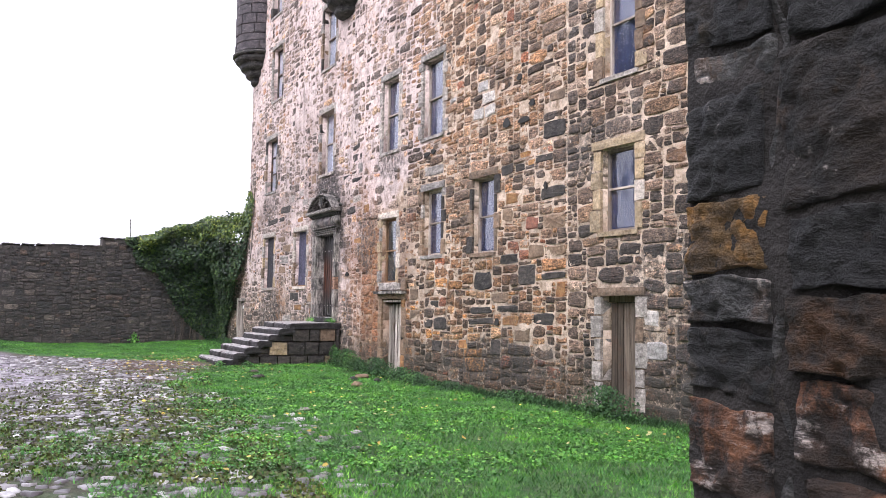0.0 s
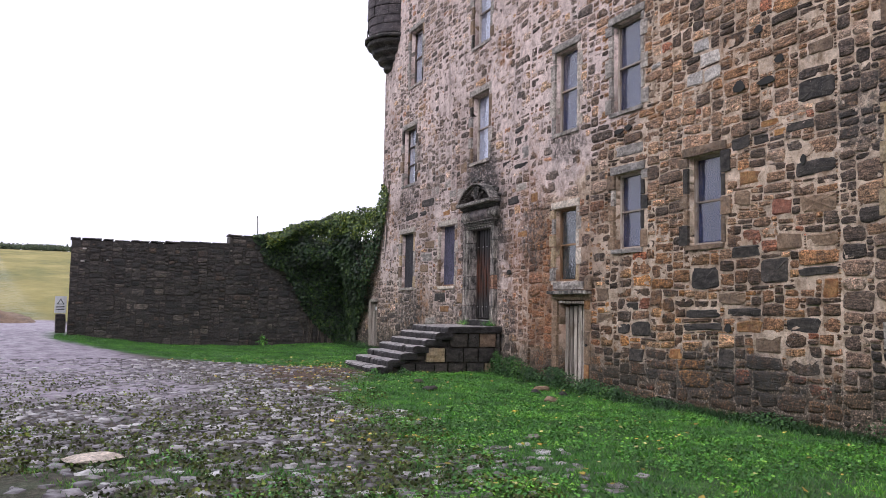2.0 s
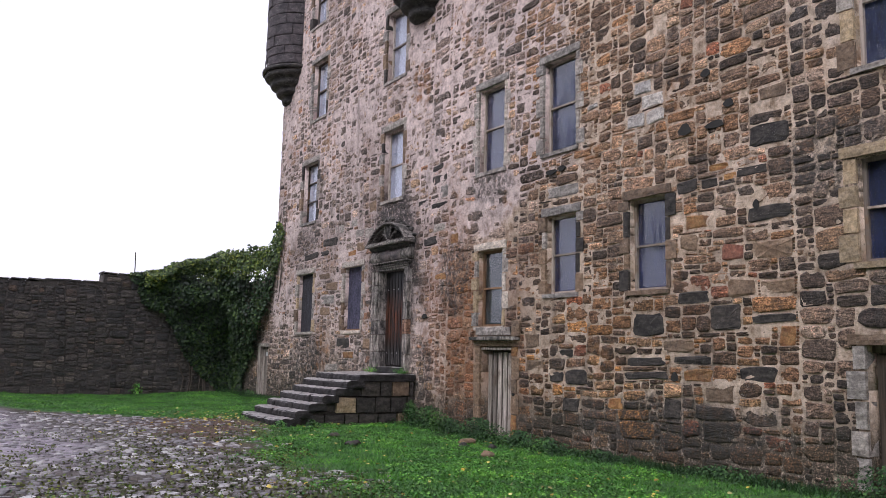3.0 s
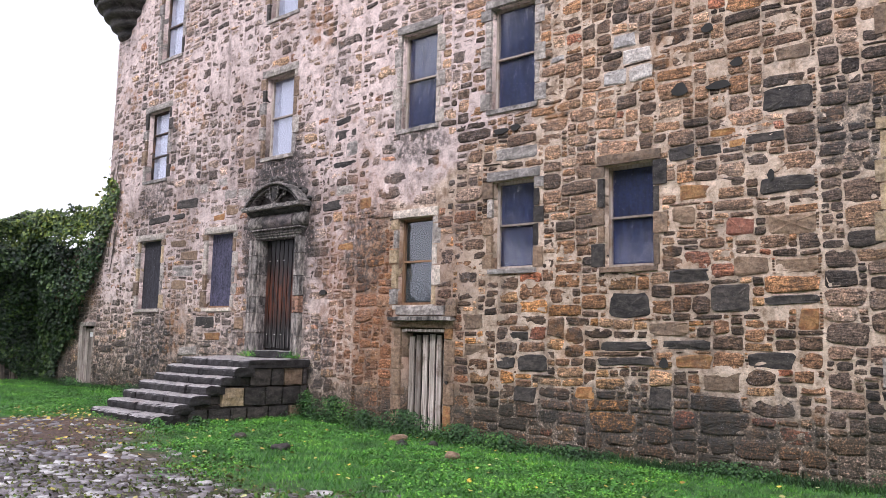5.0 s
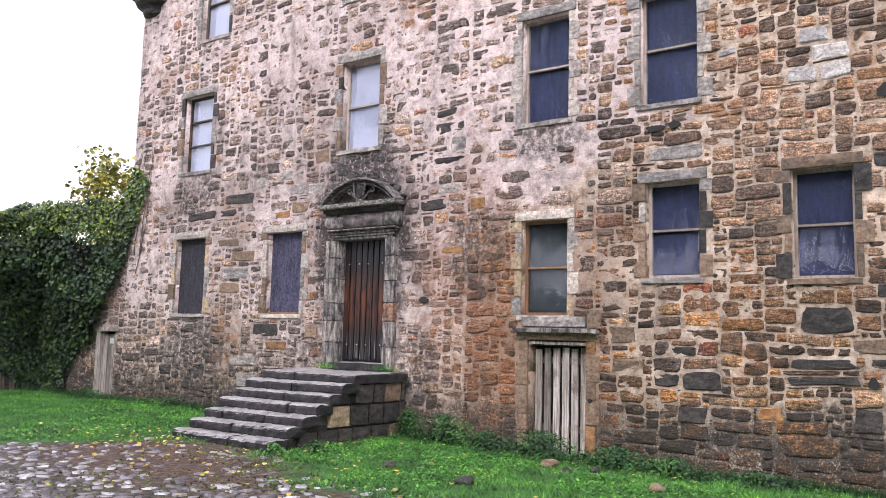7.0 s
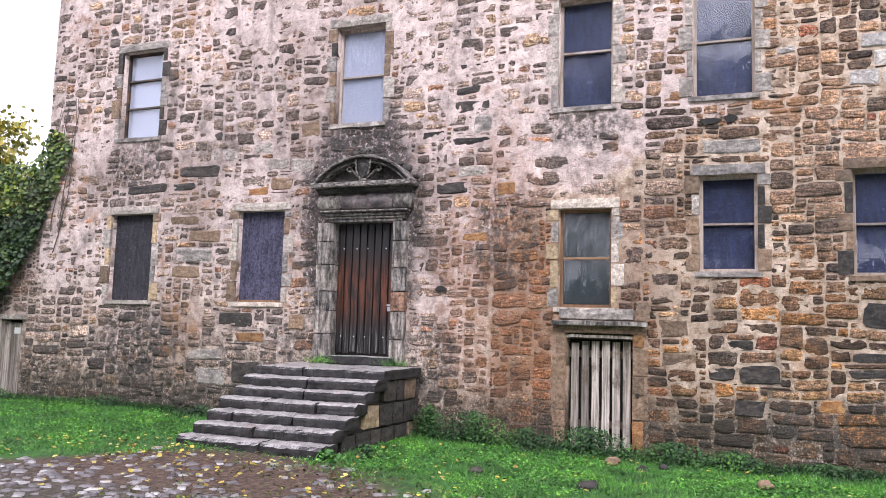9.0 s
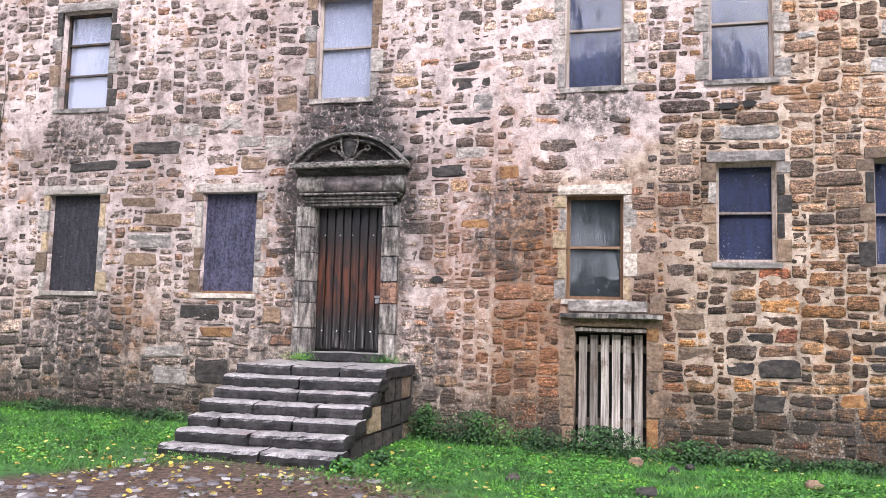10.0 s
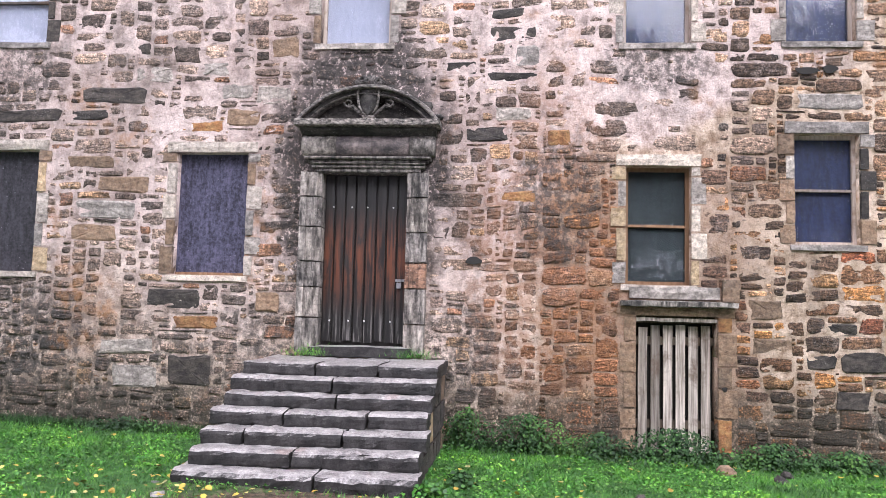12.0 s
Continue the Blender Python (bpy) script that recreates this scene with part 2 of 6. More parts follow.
def weather(t, col, p, y, z, lichen=0.5, grit=1.0):
    """Stains, lichen and algae of the castle front, each with a ragged shape of its own."""
    big = t.noise(0.55, 5, 0.6, p)
    mid = t.noise(3.2, 6, 0.65, p)
    fine = t.noise(38, 5, 0.7, p)
    # broad differences of tone from one building season to the next
    col = t.mix(1.0, col, t.ramp(t.noise(0.42, 5, 0.6, p), [(0.36, (0.68, 0.65, 0.63)), (0.5, (1.0, 1.0, 1.0)), (0.64, (1.12, 1.11, 1.10))]), "MULTIPLY")
    # patches of grey cement and limewash over stone and joint alike
    p3 = t.n("VectorMath", _set={"operation": "ADD"}, i0=p, i1=(3.0, 31.0, 17.0))
    wash = t.math("MULTIPLY", t.step(t.noise(0.75, 6, 0.65, p3), 0.52, 0.64), t.step(t.noise(11, 6, 0.75, p3), 0.38, 0.60))
    col = t.mix(t.math("MULTIPLY", wash, 0.2), col, (0.43, 0.39, 0.375))
    col = t.mix(grit, col, t.ramp(t.noise(23, 6, 0.8, p), [(0.36, (0.33, 0.315, 0.305)), (0.5, (1.0, 1.0, 1.0)), (0.64, (1.75, 1.7, 1.66))]), "MULTIPLY")
    col = t.mix(0.8 * grit, col, t.ramp(t.noise(52, 5, 0.75, p), [(0.41, (0.42, 0.40, 0.39)), (0.5, (1.0, 1.0, 1.0)), (0.59, (1.6, 1.57, 1.54))]), "MULTIPLY")
    # vertical runs of dirty water
    runs = t.noise(1.0, 6, 0.65, t.n("Mapping", Vector=p, Scale=(2.6, 2.6, 0.28)))
    runs = t.math("MULTIPLY", t.step(runs, 0.54, 0.66), t.step(t.noise(13, 5, 0.75, p), 0.36, 0.58))
    col = t.mix(t.math("MULTIPLY", runs, 0.38), col, (0.075, 0.068, 0.064))
    # dark patches of old damp
    damp = t.math("MULTIPLY", t.step(big, 0.54, 0.68), t.step(mid, 0.38, 0.62))
    col = t.mix(t.math("MULTIPLY", damp, 0.55), col, (0.085, 0.072, 0.062))
    # grey crust low on the old part, and rust-brown wash beside the cellar door
    low = t.math("MULTIPLY", t.step(t.math("ADD", z, t.math("MULTIPLY", mid, 1.6)), 2.9, 1.7), t.step(y, 16.5, 19.5))
    low = t.math("MULTIPLY", low, t.step(t.noise(9, 6, 0.75, p), 0.44, 0.60))
    col = t.mix(t.math("MULTIPLY", low, 0.85), col, (0.062, 0.057, 0.053))
    ry = t.math("DIVIDE", t.math("SUBTRACT", y, 15.1), 1.1)
    rz = t.math("DIVIDE", t.math("SUBTRACT", z, 2.2), 2.4)
    rd = t.math("SQRT", t.math("ADD", t.math("MULTIPLY", ry, ry), t.math("MULTIPLY", rz, rz)))
    rust = t.math("MULTIPLY", t.step(t.math("SUBTRACT", rd, t.math("MULTIPLY", mid, 0.9)), 0.75, 0.15), t.step(t.noise(7, 6, 0.7, p), 0.36, 0.58))
    col = t.mix(t.math("MULTIPLY", rust, 0.5), col, (0.30, 0.125, 0.05))
    # rust-orange and ochre bloom
    p2 = t.n("VectorMath", _set={"operation": "ADD"}, i0=p, i1=(13.0, 7.0, 3.0))
    warm = t.math("MULTIPLY", t.step(t.noise(0.8, 5, 0.6, p2), 0.53, 0.68), t.step(t.noise(5.0, 5, 0.6, p2), 0.42, 0.62))
    col = t.mix(t.math("MULTIPLY", warm, 0.62), col, (0.38, 0.18, 0.07))
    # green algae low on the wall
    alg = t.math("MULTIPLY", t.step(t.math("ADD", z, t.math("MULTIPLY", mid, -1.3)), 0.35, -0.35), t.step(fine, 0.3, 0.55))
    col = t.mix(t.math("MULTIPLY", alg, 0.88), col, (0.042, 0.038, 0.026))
    # soot-black crust around the doorcase
    dy = t.math("DIVIDE", t.math("SUBTRACT", y, 17.45), 1.05)
    dz = t.math("DIVIDE", t.math("SUBTRACT", z, 3.3), 1.9)
    d = t.math("SQRT", t.math("ADD", t.math("MULTIPLY", dy, dy), t.math("MULTIPLY", dz, dz)))
    crust = t.math("MULTIPLY", t.step(t.math("SUBTRACT", d, t.math("MULTIPLY", mid, 0.9)), 0.88, 0.40), t.step(t.noise(16, 6, 0.8, p), 0.36, 0.49))
    col = t.mix(t.math("MULTIPLY", crust, 0.92), col, (0.028, 0.026, 0.025))
    # black patches under the upper sills and at the foot of the door
    patch = 0.0
    for cy, cz, ry2, rz2 in ((22.2, 4.55, 0.75, 0.5), (13.8, 4.7, 0.7, 0.4), (18.35, 1.25, 0.6, 0.55), (16.2, 1.1, 0.55, 0.7), (22.0, 1.2, 1.0, 0.8), (15.0, 3.0, 0.6, 0.9), (5.0, 1.4, 1.5, 1.3), (6.9, 3.9, 0.9, 0.6), (9.6, 0.5, 2.0, 0.45)):
        a2 = t.math("DIVIDE", t.math("SUBTRACT", y, cy), ry2)
        b2 = t.math("DIVIDE", t.math("SUBTRACT", z, cz), rz2)
        d2 = t.math("SQRT", t.math("ADD", t.math("MULTIPLY", a2, a2), t.math("MULTIPLY", b2, b2)))
        patch = t.math("MAXIMUM", patch, t.step(t.math("SUBTRACT", d2, t.math("MULTIPLY", mid, 0.9)), 0.7, 0.2))
    patch = t.math("MULTIPLY", patch, t.step(t.noise(12, 6, 0.8, p), 0.40, 0.58))
    col = t.mix(t.math("MULTIPLY", patch, 0.82), col, (0.05, 0.046, 0.043))
    # pale lichen specks
    spk = t.math("MULTIPLY", t.step(t.noise(70, 3, 0.6, p), 0.60, 0.70), t.step(t.noise(1.6, 4, 0.6, p2), 0.42, 0.62))
    col = t.mix(t.math("MULTIPLY", spk, lichen), col, (0.62, 0.58, 0.54))
    return col, mid, fine


def left_share(t, p, y, z):
    """How far the pink lime of the old part is spread (0 on the later part)."""
    n = t.noise(0.7, 5, 0.6, p)
    up = t.math("MULTIPLY", t.step(t.math("ADD", z, t.math("MULTIPLY", n, 1.6)), 4.0, 5.6), 3.6)
    s = t.step(t.math("ADD", t.math("ADD", y, up), t.math("MULTIPLY", t.math("SUBTRACT", n, 0.5), 1.6)), 14.7, 15.7)
    low = t.step(t.math("ADD", z, t.math("MULTIPLY", t.math("SUBTRACT", n, 0.5), 2.5)), 0.4, 2.8)
    return t.math("MULTIPLY", s, t.math("ADD", t.math("MULTIPLY", low, 0.75), 0.25))


def stone_material(name, source, palette, dark=1.0, front=True):
    t = Tree(name)
    p, x, y, z = t.pos()
    if source == "object":
        r = t.n("ObjectInfo", out=5)
    else:
        r = t.n("NewGeometry", out=8)
    col = t.ramp(r, PALETTES[palette], "CONSTANT")
    col = t.mix(0.24, col, MEAN_TONE[palette])
    r2 = t.math("FRACT", t.math("MULTIPLY", r, 37.7))
    col = t.mix(1.0, col, t.ramp(r2, [(0, (0.62, 0.6, 0.6)), (0.5, (1, 1, 1)), (1, (1.35, 1.3, 1.25))]), "MULTIPLY")
    # beds of the sandstone: fine layers, some with crack shade put into the colour
    bend = t.n("VectorMath", _set={"operation": "ADD"}, i0=p, i1=t.n("CombineXYZ", X=0.0, Y=0.0, Z=t.math("ADD", t.math("MULTIPLY", r, 11.0), t.math("MULTIPLY", t.noise(4, 3, 0.5, p), 0.10))))
    grain = t.noise(7, 6, 0.7, t.n("Mapping", Vector=p, Scale=(1.0, 1.0, 2.6)))
    beds = t.noise(1.0, 6, 0.7, t.n("Mapping", Vector=bend, Scale=(5, 5, 46)))
    col = t.mix(1.0, col, t.ramp(grain, [(0.32, (0.46, 0.45, 0.44)), (0.5, (1.0, 0.98, 0.96)), (0.68, (1.5, 1.44, 1.36))]), "MULTIPLY")
    col = t.mix(0.85, col, t.ramp(beds, [(0.37, (0.20, 0.19, 0.185)), (0.46, (0.9, 0.89, 0.88)), (0.60, (1.5, 1.47, 1.43))]), "MULTIPLY")
    if front:
        ls = left_share(t, p, y, z)
        film = t.math("MULTIPLY", ls, t.step(t.noise(9, 6, 0.78, p), 0.50, 0.62))
        col = t.mix(t.math("MULTIPLY", film, 0.34), col, (0.56, 0.45, 0.41))
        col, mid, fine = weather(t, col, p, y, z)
    else:
        fine = t.noise(38, 5, 0.7, p)
        mid = t.noise(3.0, 6, 0.65, p)
        col = t.mix(t.math("MULTIPLY", t.step(mid, 0.42, 0.62), 0.6), col, (0.05, 0.047, 0.045))
        spk = t.math("MULTIPLY", t.step(t.noise(55, 3, 0.6, p), 0.61, 0.7), t.step(mid, 0.45, 0.65))
        col = t.mix(t.math("MULTIPLY", spk, 0.6), col, (0.7, 0.68, 0.66))
    if dark != 1.0:
        col = t.mix(0.42, col, (0.15, 0.145, 0.15))
        col = t.mix(1.0, col, (dark, dark, dark), "MULTIPLY")
    h = t.math("ADD", t.math("ADD", grain, beds), t.math("MULTIPLY", fine, 0.5))
    return t.done(col, 0.88, h, 1.0, 0.035)


def mortar_material(name, front=True, dark=1.0):
    t = Tree(name)
    p, x, y, z = t.pos()
    mid = t.noise(5, 6, 0.7, p)
    gravel = t.n("TexVoronoi", Scale=42.0, Vector=p)
    base_r = t.ramp(mid, [(0.36, (0.24, 0.165, 0.11)), (0.48, (0.50, 0.385, 0.29)), (0.62, (0.68, 0.55, 0.44))])
    if front:
        base_l = t.ramp(mid, [(0.36, (0.34, 0.265, 0.24)), (0.5, (0.60, 0.485, 0.45)), (0.64, (0.70, 0.585, 0.545))])
        col = t.mix(left_share(t, p, y, z), base_r, base_l)
        # rust-brown lime of the strip beside the dark sash
        strip = t.math("MULTIPLY", t.step(y, 15.35, 14.95), t.step(t.math("ADD", y, t.math("MULTIPLY", mid, 1.2)), 12.9, 13.6))
        strip = t.math("MULTIPLY", strip, t.step(t.math("ADD", z, t.math("MULTIPLY", mid, 1.6)), 5.0, 3.9))
        col = t.mix(t.math("MULTIPLY", strip, 0.62), col, (0.25, 0.15, 0.10))
        col = t.mix(t.math("MULTIPLY", t.step(gravel, 0.30, 0.12), 0.06), col, (0.20, 0.15, 0.13))
        # short dark streaks: crevice shade put into the lime's colour
        pit_shade = t.step(t.noise(1.0, 5, 0.7, t.n("Mapping", Vector=p, Scale=(11, 11, 30))), 0.60, 0.65)
        col = t.mix(t.math("MULTIPLY", pit_shade, 0.6), col, (0.085, 0.065, 0.055))
        col, m2, fine = weather(t, col, p, y, z, 0.25, 0.2)
    else:
        col = t.mix(0.75, base_r, (0.12, 0.12, 0.132))
        fine = t.noise(38, 5, 0.7, p)
    if dark != 1.0:
        col = t.mix(1.0, col, (dark, dark, dark), "MULTIPLY")
    h = t.math("ADD", t.math("ADD", mid, t.math("MULTIPLY", fine, 0.4)), t.math("MULTIPLY", gravel, 0.06))
    return t.done(col, 0.95, h, 0.8, 0.035)


def plain_stone(name, a, b, stain=(0.05, 0.045, 0.042), amount=0.5, rough=0.85, scale=6.0, lichen=0.3, bump=0.6, layers=2.2):
    """A dressed stone between two colours, stained and specked."""
    t = Tree(name)
    p, x, y, z = t.pos()
    r = t.n("ObjectInfo", out=5)
    v = t.n("Mapping", Vector=p, Scale=(1, 1, layers))
    g = t.noise(scale, 6, 0.65, v)
    col = t.mix(t.step(g, 0.32, 0.68), a, b)
    col = t.mix(1.0, col, t.ramp(r, [(0, (0.72, 0.72, 0.72)), (1, (1.22, 1.18, 1.12))]), "MULTIPLY")
    s = t.step(t.noise(2.4, 6, 0.7, p), 0.48, 0.66)
    col = t.mix(t.math("MULTIPLY", s, amount), col, stain)
    spk = t.math("MULTIPLY", t.step(t.noise(60, 3, 0.6, p), 0.6, 0.7), t.step(t.noise(3, 4, 0.6, p), 0.45, 0.6))
    col = t.mix(t.math("MULTIPLY", spk, lichen), col, (0.6, 0.58, 0.55))
    fine = t.noise(45, 5, 0.7, p)
    col = t.mix(0.7, col, t.ramp(t.noise(21, 6, 0.8, p), [(0.38, (0.42, 0.41, 0.40)), (0.5, (1.0, 1.0, 1.0)), (0.62, (1.55, 1.52, 1.48))]), "MULTIPLY")
    return t.done(col, rough, t.math("ADD", g, t.math("MULTIPLY", fine, 0.5)), bump, 0.025)


def wood_material(name, a, b, tint=None, rough=0.8, glow_mid=None):
    t = Tree(name)
    p, x, y, z = t.pos()
    r = t.n("ObjectInfo", out=5)
    off = t.n("CombineXYZ", X=0.0, Y=t.math("MULTIPLY", r, 9.0), Z=t.math("MULTIPLY", r, 31.0))
    v = t.n("Mapping", Vector=t.n("VectorMath", _set={"operation": "ADD"}, i0=p, i1=off), Scale=(28, 28, 1.3))
    g = t.noise(1.0, 6, 0.65, v)
    col = t.mix(t.step(g, 0.3, 0.7), a, b)
    col = t.mix(1.0, col, t.ramp(r, [(0, (0.5, 0.48, 0.46)), (1, (1.35, 1.32, 1.28))]), "MULTIPLY")
    wear = t.step(t.noise(2.5, 5, 0.7, p), 0.5, 0.68)
    if tint:
        if glow_mid is not None:
            band = t.math("MULTIPLY", t.step(t.math("ABSOLUTE", t.math("SUBTRACT", z, glow_mid)), 0.75, 0.05), t.step(g, 0.35, 0.6))
            wear = t.math("MULTIPLY", band, t.step(t.noise(1.0, 5, 0.7, t.n("Mapping", Vector=p, Scale=(9, 9, 2.2))), 0.34, 0.52))
            pale = t.math("MULTIPLY", t.step(t.math("ADD", z, t.math("MULTIPLY", g, 0.5)), 2.05, 1.6), t.step(g, 0.50, 0.66))
            col = t.mix(t.math("MULTIPLY", pale, 0.75), col, (0.22, 0.205, 0.195))
        col = t.mix(t.math("MULTIPLY", wear, 0.75), col, tint)
    return t.done(col, rough, g, 0.6, 0.006)


def simple(name, color, rough=0.6, var=0.25, scale=12.0, metal=0.0, bump=0.2):
    t = Tree(name)
    p = t.n("NewGeometry")
    n = t.noise(scale, 5, 0.65, p)
    lo, hi = tuple(c * (1 - var) for c in color), tuple(min(c * (1 + var), 1) for c in color)
    return t.done(t.mix(t.step(n, 0.3, 0.7), lo, hi), rough, n, bump, 0.01, Metallic=metal)


SEASONS = ("old", "rust", "brown", "upper", "damp")
M_STONE = [stone_material("castle_rubble_" + k, "object", k) for k in SEASONS]
M_STONE_I = [stone_material("castle_rubble_joined_" + k, "island", k) for k in SEASONS]
M_MORTAR = mortar_material("castle_lime_mortar")
M_YARD = stone_material("yard_wall_piece", "object", "yard", 0.56, False)
M_YARD_I = stone_material("yard_wall_joined", "island", "yard", 0.56, False)
M_YARD_M = mortar_material("yard_wall_mortar", False, 0.34)
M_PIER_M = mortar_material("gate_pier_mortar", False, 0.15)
M_GREY = plain_stone("grey_dressed_stone", (0.20, 0.18, 0.165), (0.46, 0.42, 0.39), amount=0.5)
M_PALE = plain_stone("pale_dressed_stone", (0.38, 0.335, 0.29), (0.62, 0.55, 0.49), amount=0.35)
M_OCHRE = plain_stone("ochre_dressed_stone", (0.36, 0.265, 0.155), (0.50, 0.39, 0.265), amount=0.3)
M_BROWN = plain_stone("brown_dressed_stone", (0.17, 0.11, 0.07), (0.28, 0.20, 0.14), amount=0.45)
M_ORANGE = plain_stone("orange_sandstone", (0.27, 0.115, 0.045), (0.42, 0.24, 0.10), amount=0.45)
M_DARK = plain_stone("dark_whinstone", (0.020, 0.018, 0.017), (0.075, 0.064, 0.057), amount=0.3)
M_WHITE = plain_stone("whitish_patch_stone", (0.36, 0.33, 0.31), (0.58, 0.55, 0.53), (0.2, 0.18, 0.17), amount=0.4)
M_RED = plain_stone("red_sandstone", (0.20, 0.075, 0.05), (0.30, 0.13, 0.085), amount=0.3)
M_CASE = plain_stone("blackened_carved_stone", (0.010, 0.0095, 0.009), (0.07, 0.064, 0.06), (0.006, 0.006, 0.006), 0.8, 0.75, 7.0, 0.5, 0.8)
M_JAMB = plain_stone("weathered_door_jamb", (0.028, 0.026, 0.025), (0.40, 0.365, 0.34), (0.012, 0.0115, 0.011), 0.8, 0.8, 15.0, 0.5, 0.8, 0.25)


def pier_material(name, dark, light, rust, rust_share, white_share):
    """Damp, dark pier stone: broad brown and black clouds, rust bloom and whitish salt in the hollows."""
    t = Tree(name)
    p, x, y, z = t.pos()
    big, mid, fine = t.noise(5.5, 6, 0.65, p), t.noise(19, 7, 0.72, p), t.noise(85, 5, 0.75, p)
    streak = t.noise(1.0, 6, 0.7, t.n("Mapping", Vector=p, Scale=(14, 14, 60)))
    col = t.mix(t.step(t.math("ADD", t.math("MULTIPLY", big, 0.6), t.math("MULTIPLY", mid, 0.4)), 0.38, 0.62), dark, light)
    p2 = t.n("VectorMath", _set={"operation": "ADD"}, i0=p, i1=(5.0, 3.0, 9.0))
    bloom = t.math("MULTIPLY", t.step(t.noise(6.0, 6, 0.65, p2), 0.60 - 0.2 * rust_share, 0.72 - 0.2 * rust_share), t.step(mid, 0.36, 0.58))
    col = t.mix(t.math("MULTIPLY", bloom, 0.85), col, rust)
    salt = t.math("MULTIPLY", t.step(t.noise(9.0, 7, 0.75, p2), 0.66 - 0.2 * white_share, 0.74 - 0.2 * white_share), t.step(streak, 0.44, 0.60))
    col = t.mix(t.math("MULTIPLY", salt, 0.8), col, (0.55, 0.48, 0.44))
    col = t.mix(0.85, col, t.ramp(streak, [(0.34, (0.4, 0.4, 0.4)), (0.5, (1.0, 1.0, 1.0)), (0.66, (1.6, 1.55, 1.5))]), "MULTIPLY")
    h = t.math("ADD", t.math("ADD", t.math("MULTIPLY", big, 1.2), mid), t.math("ADD", t.math("MULTIPLY", fine, 0.3), t.math("MULTIPLY", streak, 0.5)))
    return t.done(col, 0.62, h, 1.0, 0.03)


# black and brown stones: shade of an unseen arch overhead put into the colour
M_PIER_K = pier_material("arch_shade_pier_stone", (0.005, 0.005, 0.0055), (0.019, 0.018, 0.017), (0.08, 0.055, 0.028), 0.25, 0.2)
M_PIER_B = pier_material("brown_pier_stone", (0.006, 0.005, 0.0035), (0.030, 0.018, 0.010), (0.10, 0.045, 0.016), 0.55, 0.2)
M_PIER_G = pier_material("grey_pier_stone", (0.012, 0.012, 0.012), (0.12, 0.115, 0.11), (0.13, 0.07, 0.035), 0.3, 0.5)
M_PIER_R = pier_material("rusty_pier_stone", (0.008, 0.007, 0.006), (0.07, 0.042, 0.028), (0.28, 0.115, 0.05), 0.62, 0.75)
M_PIER_O = pier_material("ochre_lichened_quoin", (0.03, 0.018, 0.008), (0.15, 0.085, 0.025), (0.36, 0.17, 0.03), 0.7, 0.1)


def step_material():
    t = Tree("step_stone_worn_and_lit")
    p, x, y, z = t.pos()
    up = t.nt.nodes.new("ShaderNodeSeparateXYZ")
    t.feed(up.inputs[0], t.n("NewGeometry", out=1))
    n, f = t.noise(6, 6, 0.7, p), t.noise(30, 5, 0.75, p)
    # risers: shade under the nosings is put into the near-black colour
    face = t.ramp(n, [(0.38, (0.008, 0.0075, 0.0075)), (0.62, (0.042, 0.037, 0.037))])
    # tops: foot wear, with sky light put into the up-facing colour
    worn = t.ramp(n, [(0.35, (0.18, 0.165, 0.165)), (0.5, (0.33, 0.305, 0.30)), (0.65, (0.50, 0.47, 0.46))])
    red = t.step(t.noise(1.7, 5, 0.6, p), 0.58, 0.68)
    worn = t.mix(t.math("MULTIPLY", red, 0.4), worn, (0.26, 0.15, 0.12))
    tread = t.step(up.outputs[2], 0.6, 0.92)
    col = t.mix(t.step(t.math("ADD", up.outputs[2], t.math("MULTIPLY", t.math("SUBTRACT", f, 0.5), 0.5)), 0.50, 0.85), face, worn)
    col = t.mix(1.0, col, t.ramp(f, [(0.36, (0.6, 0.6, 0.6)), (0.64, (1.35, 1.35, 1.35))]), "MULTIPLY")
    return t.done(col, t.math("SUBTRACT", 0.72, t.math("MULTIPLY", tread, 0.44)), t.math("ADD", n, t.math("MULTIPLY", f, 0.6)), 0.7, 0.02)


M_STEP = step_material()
M_JAMB_L = plain_stone("whitened_door_jamb", (0.06, 0.054, 0.05), (0.46, 0.42, 0.39), (0.015, 0.014, 0.013), 0.7, 0.8, 15.0, 0.5, 0.8, 0.25)
M_JAMB_O = plain_stone("rusty_door_jamb", (0.07, 0.04, 0.03), (0.33, 0.19, 0.13), (0.04, 0.034, 0.03), 0.7, 0.8, 9.0, 0.5, 0.8)
M_TURRET = plain_stone("dark_turret_stone", (0.04, 0.034, 0.04), (0.115, 0.096, 0.102), (0.018, 0.016, 0.02), 0.65, 0.8, 4.0, 0.8, 0.8)
M_FRIEZE = plain_stone("stained_frieze_stone", (0.055, 0.05, 0.055), (0.24, 0.20, 0.195), (0.03, 0.028, 0.03), 0.6, 0.7, 5.0, 0.3, 0.5)
M_LEDGE = plain_stone("worn_black_ledge", (0.022, 0.021, 0.020), (0.34, 0.31, 0.29), (0.012, 0.0115, 0.011), 0.75, 0.8, 16.0, 0.6, 0.8)
M_DOOR = wood_material("black_door_boards", (0.003, 0.0027, 0.0027), (0.020, 0.0175, 0.0165), (0.17, 0.048, 0.018), 0.5, 2.2)
M_OLDWOOD = wood_material("silvered_boards", (0.15, 0.125, 0.105), (0.62, 0.56, 0.51), (0.11, 0.07, 0.045))
M_DIMWOOD = wood_material("brown_cellar_boards", (0.06, 0.045, 0.034), (0.20, 0.16, 0.125), (0.09, 0.05, 0.03))
M_FRAME = wood_material("pale_sash_wood", (0.30, 0.25, 0.21), (0.52, 0.46, 0.42), (0.2, 0.13, 0.08))
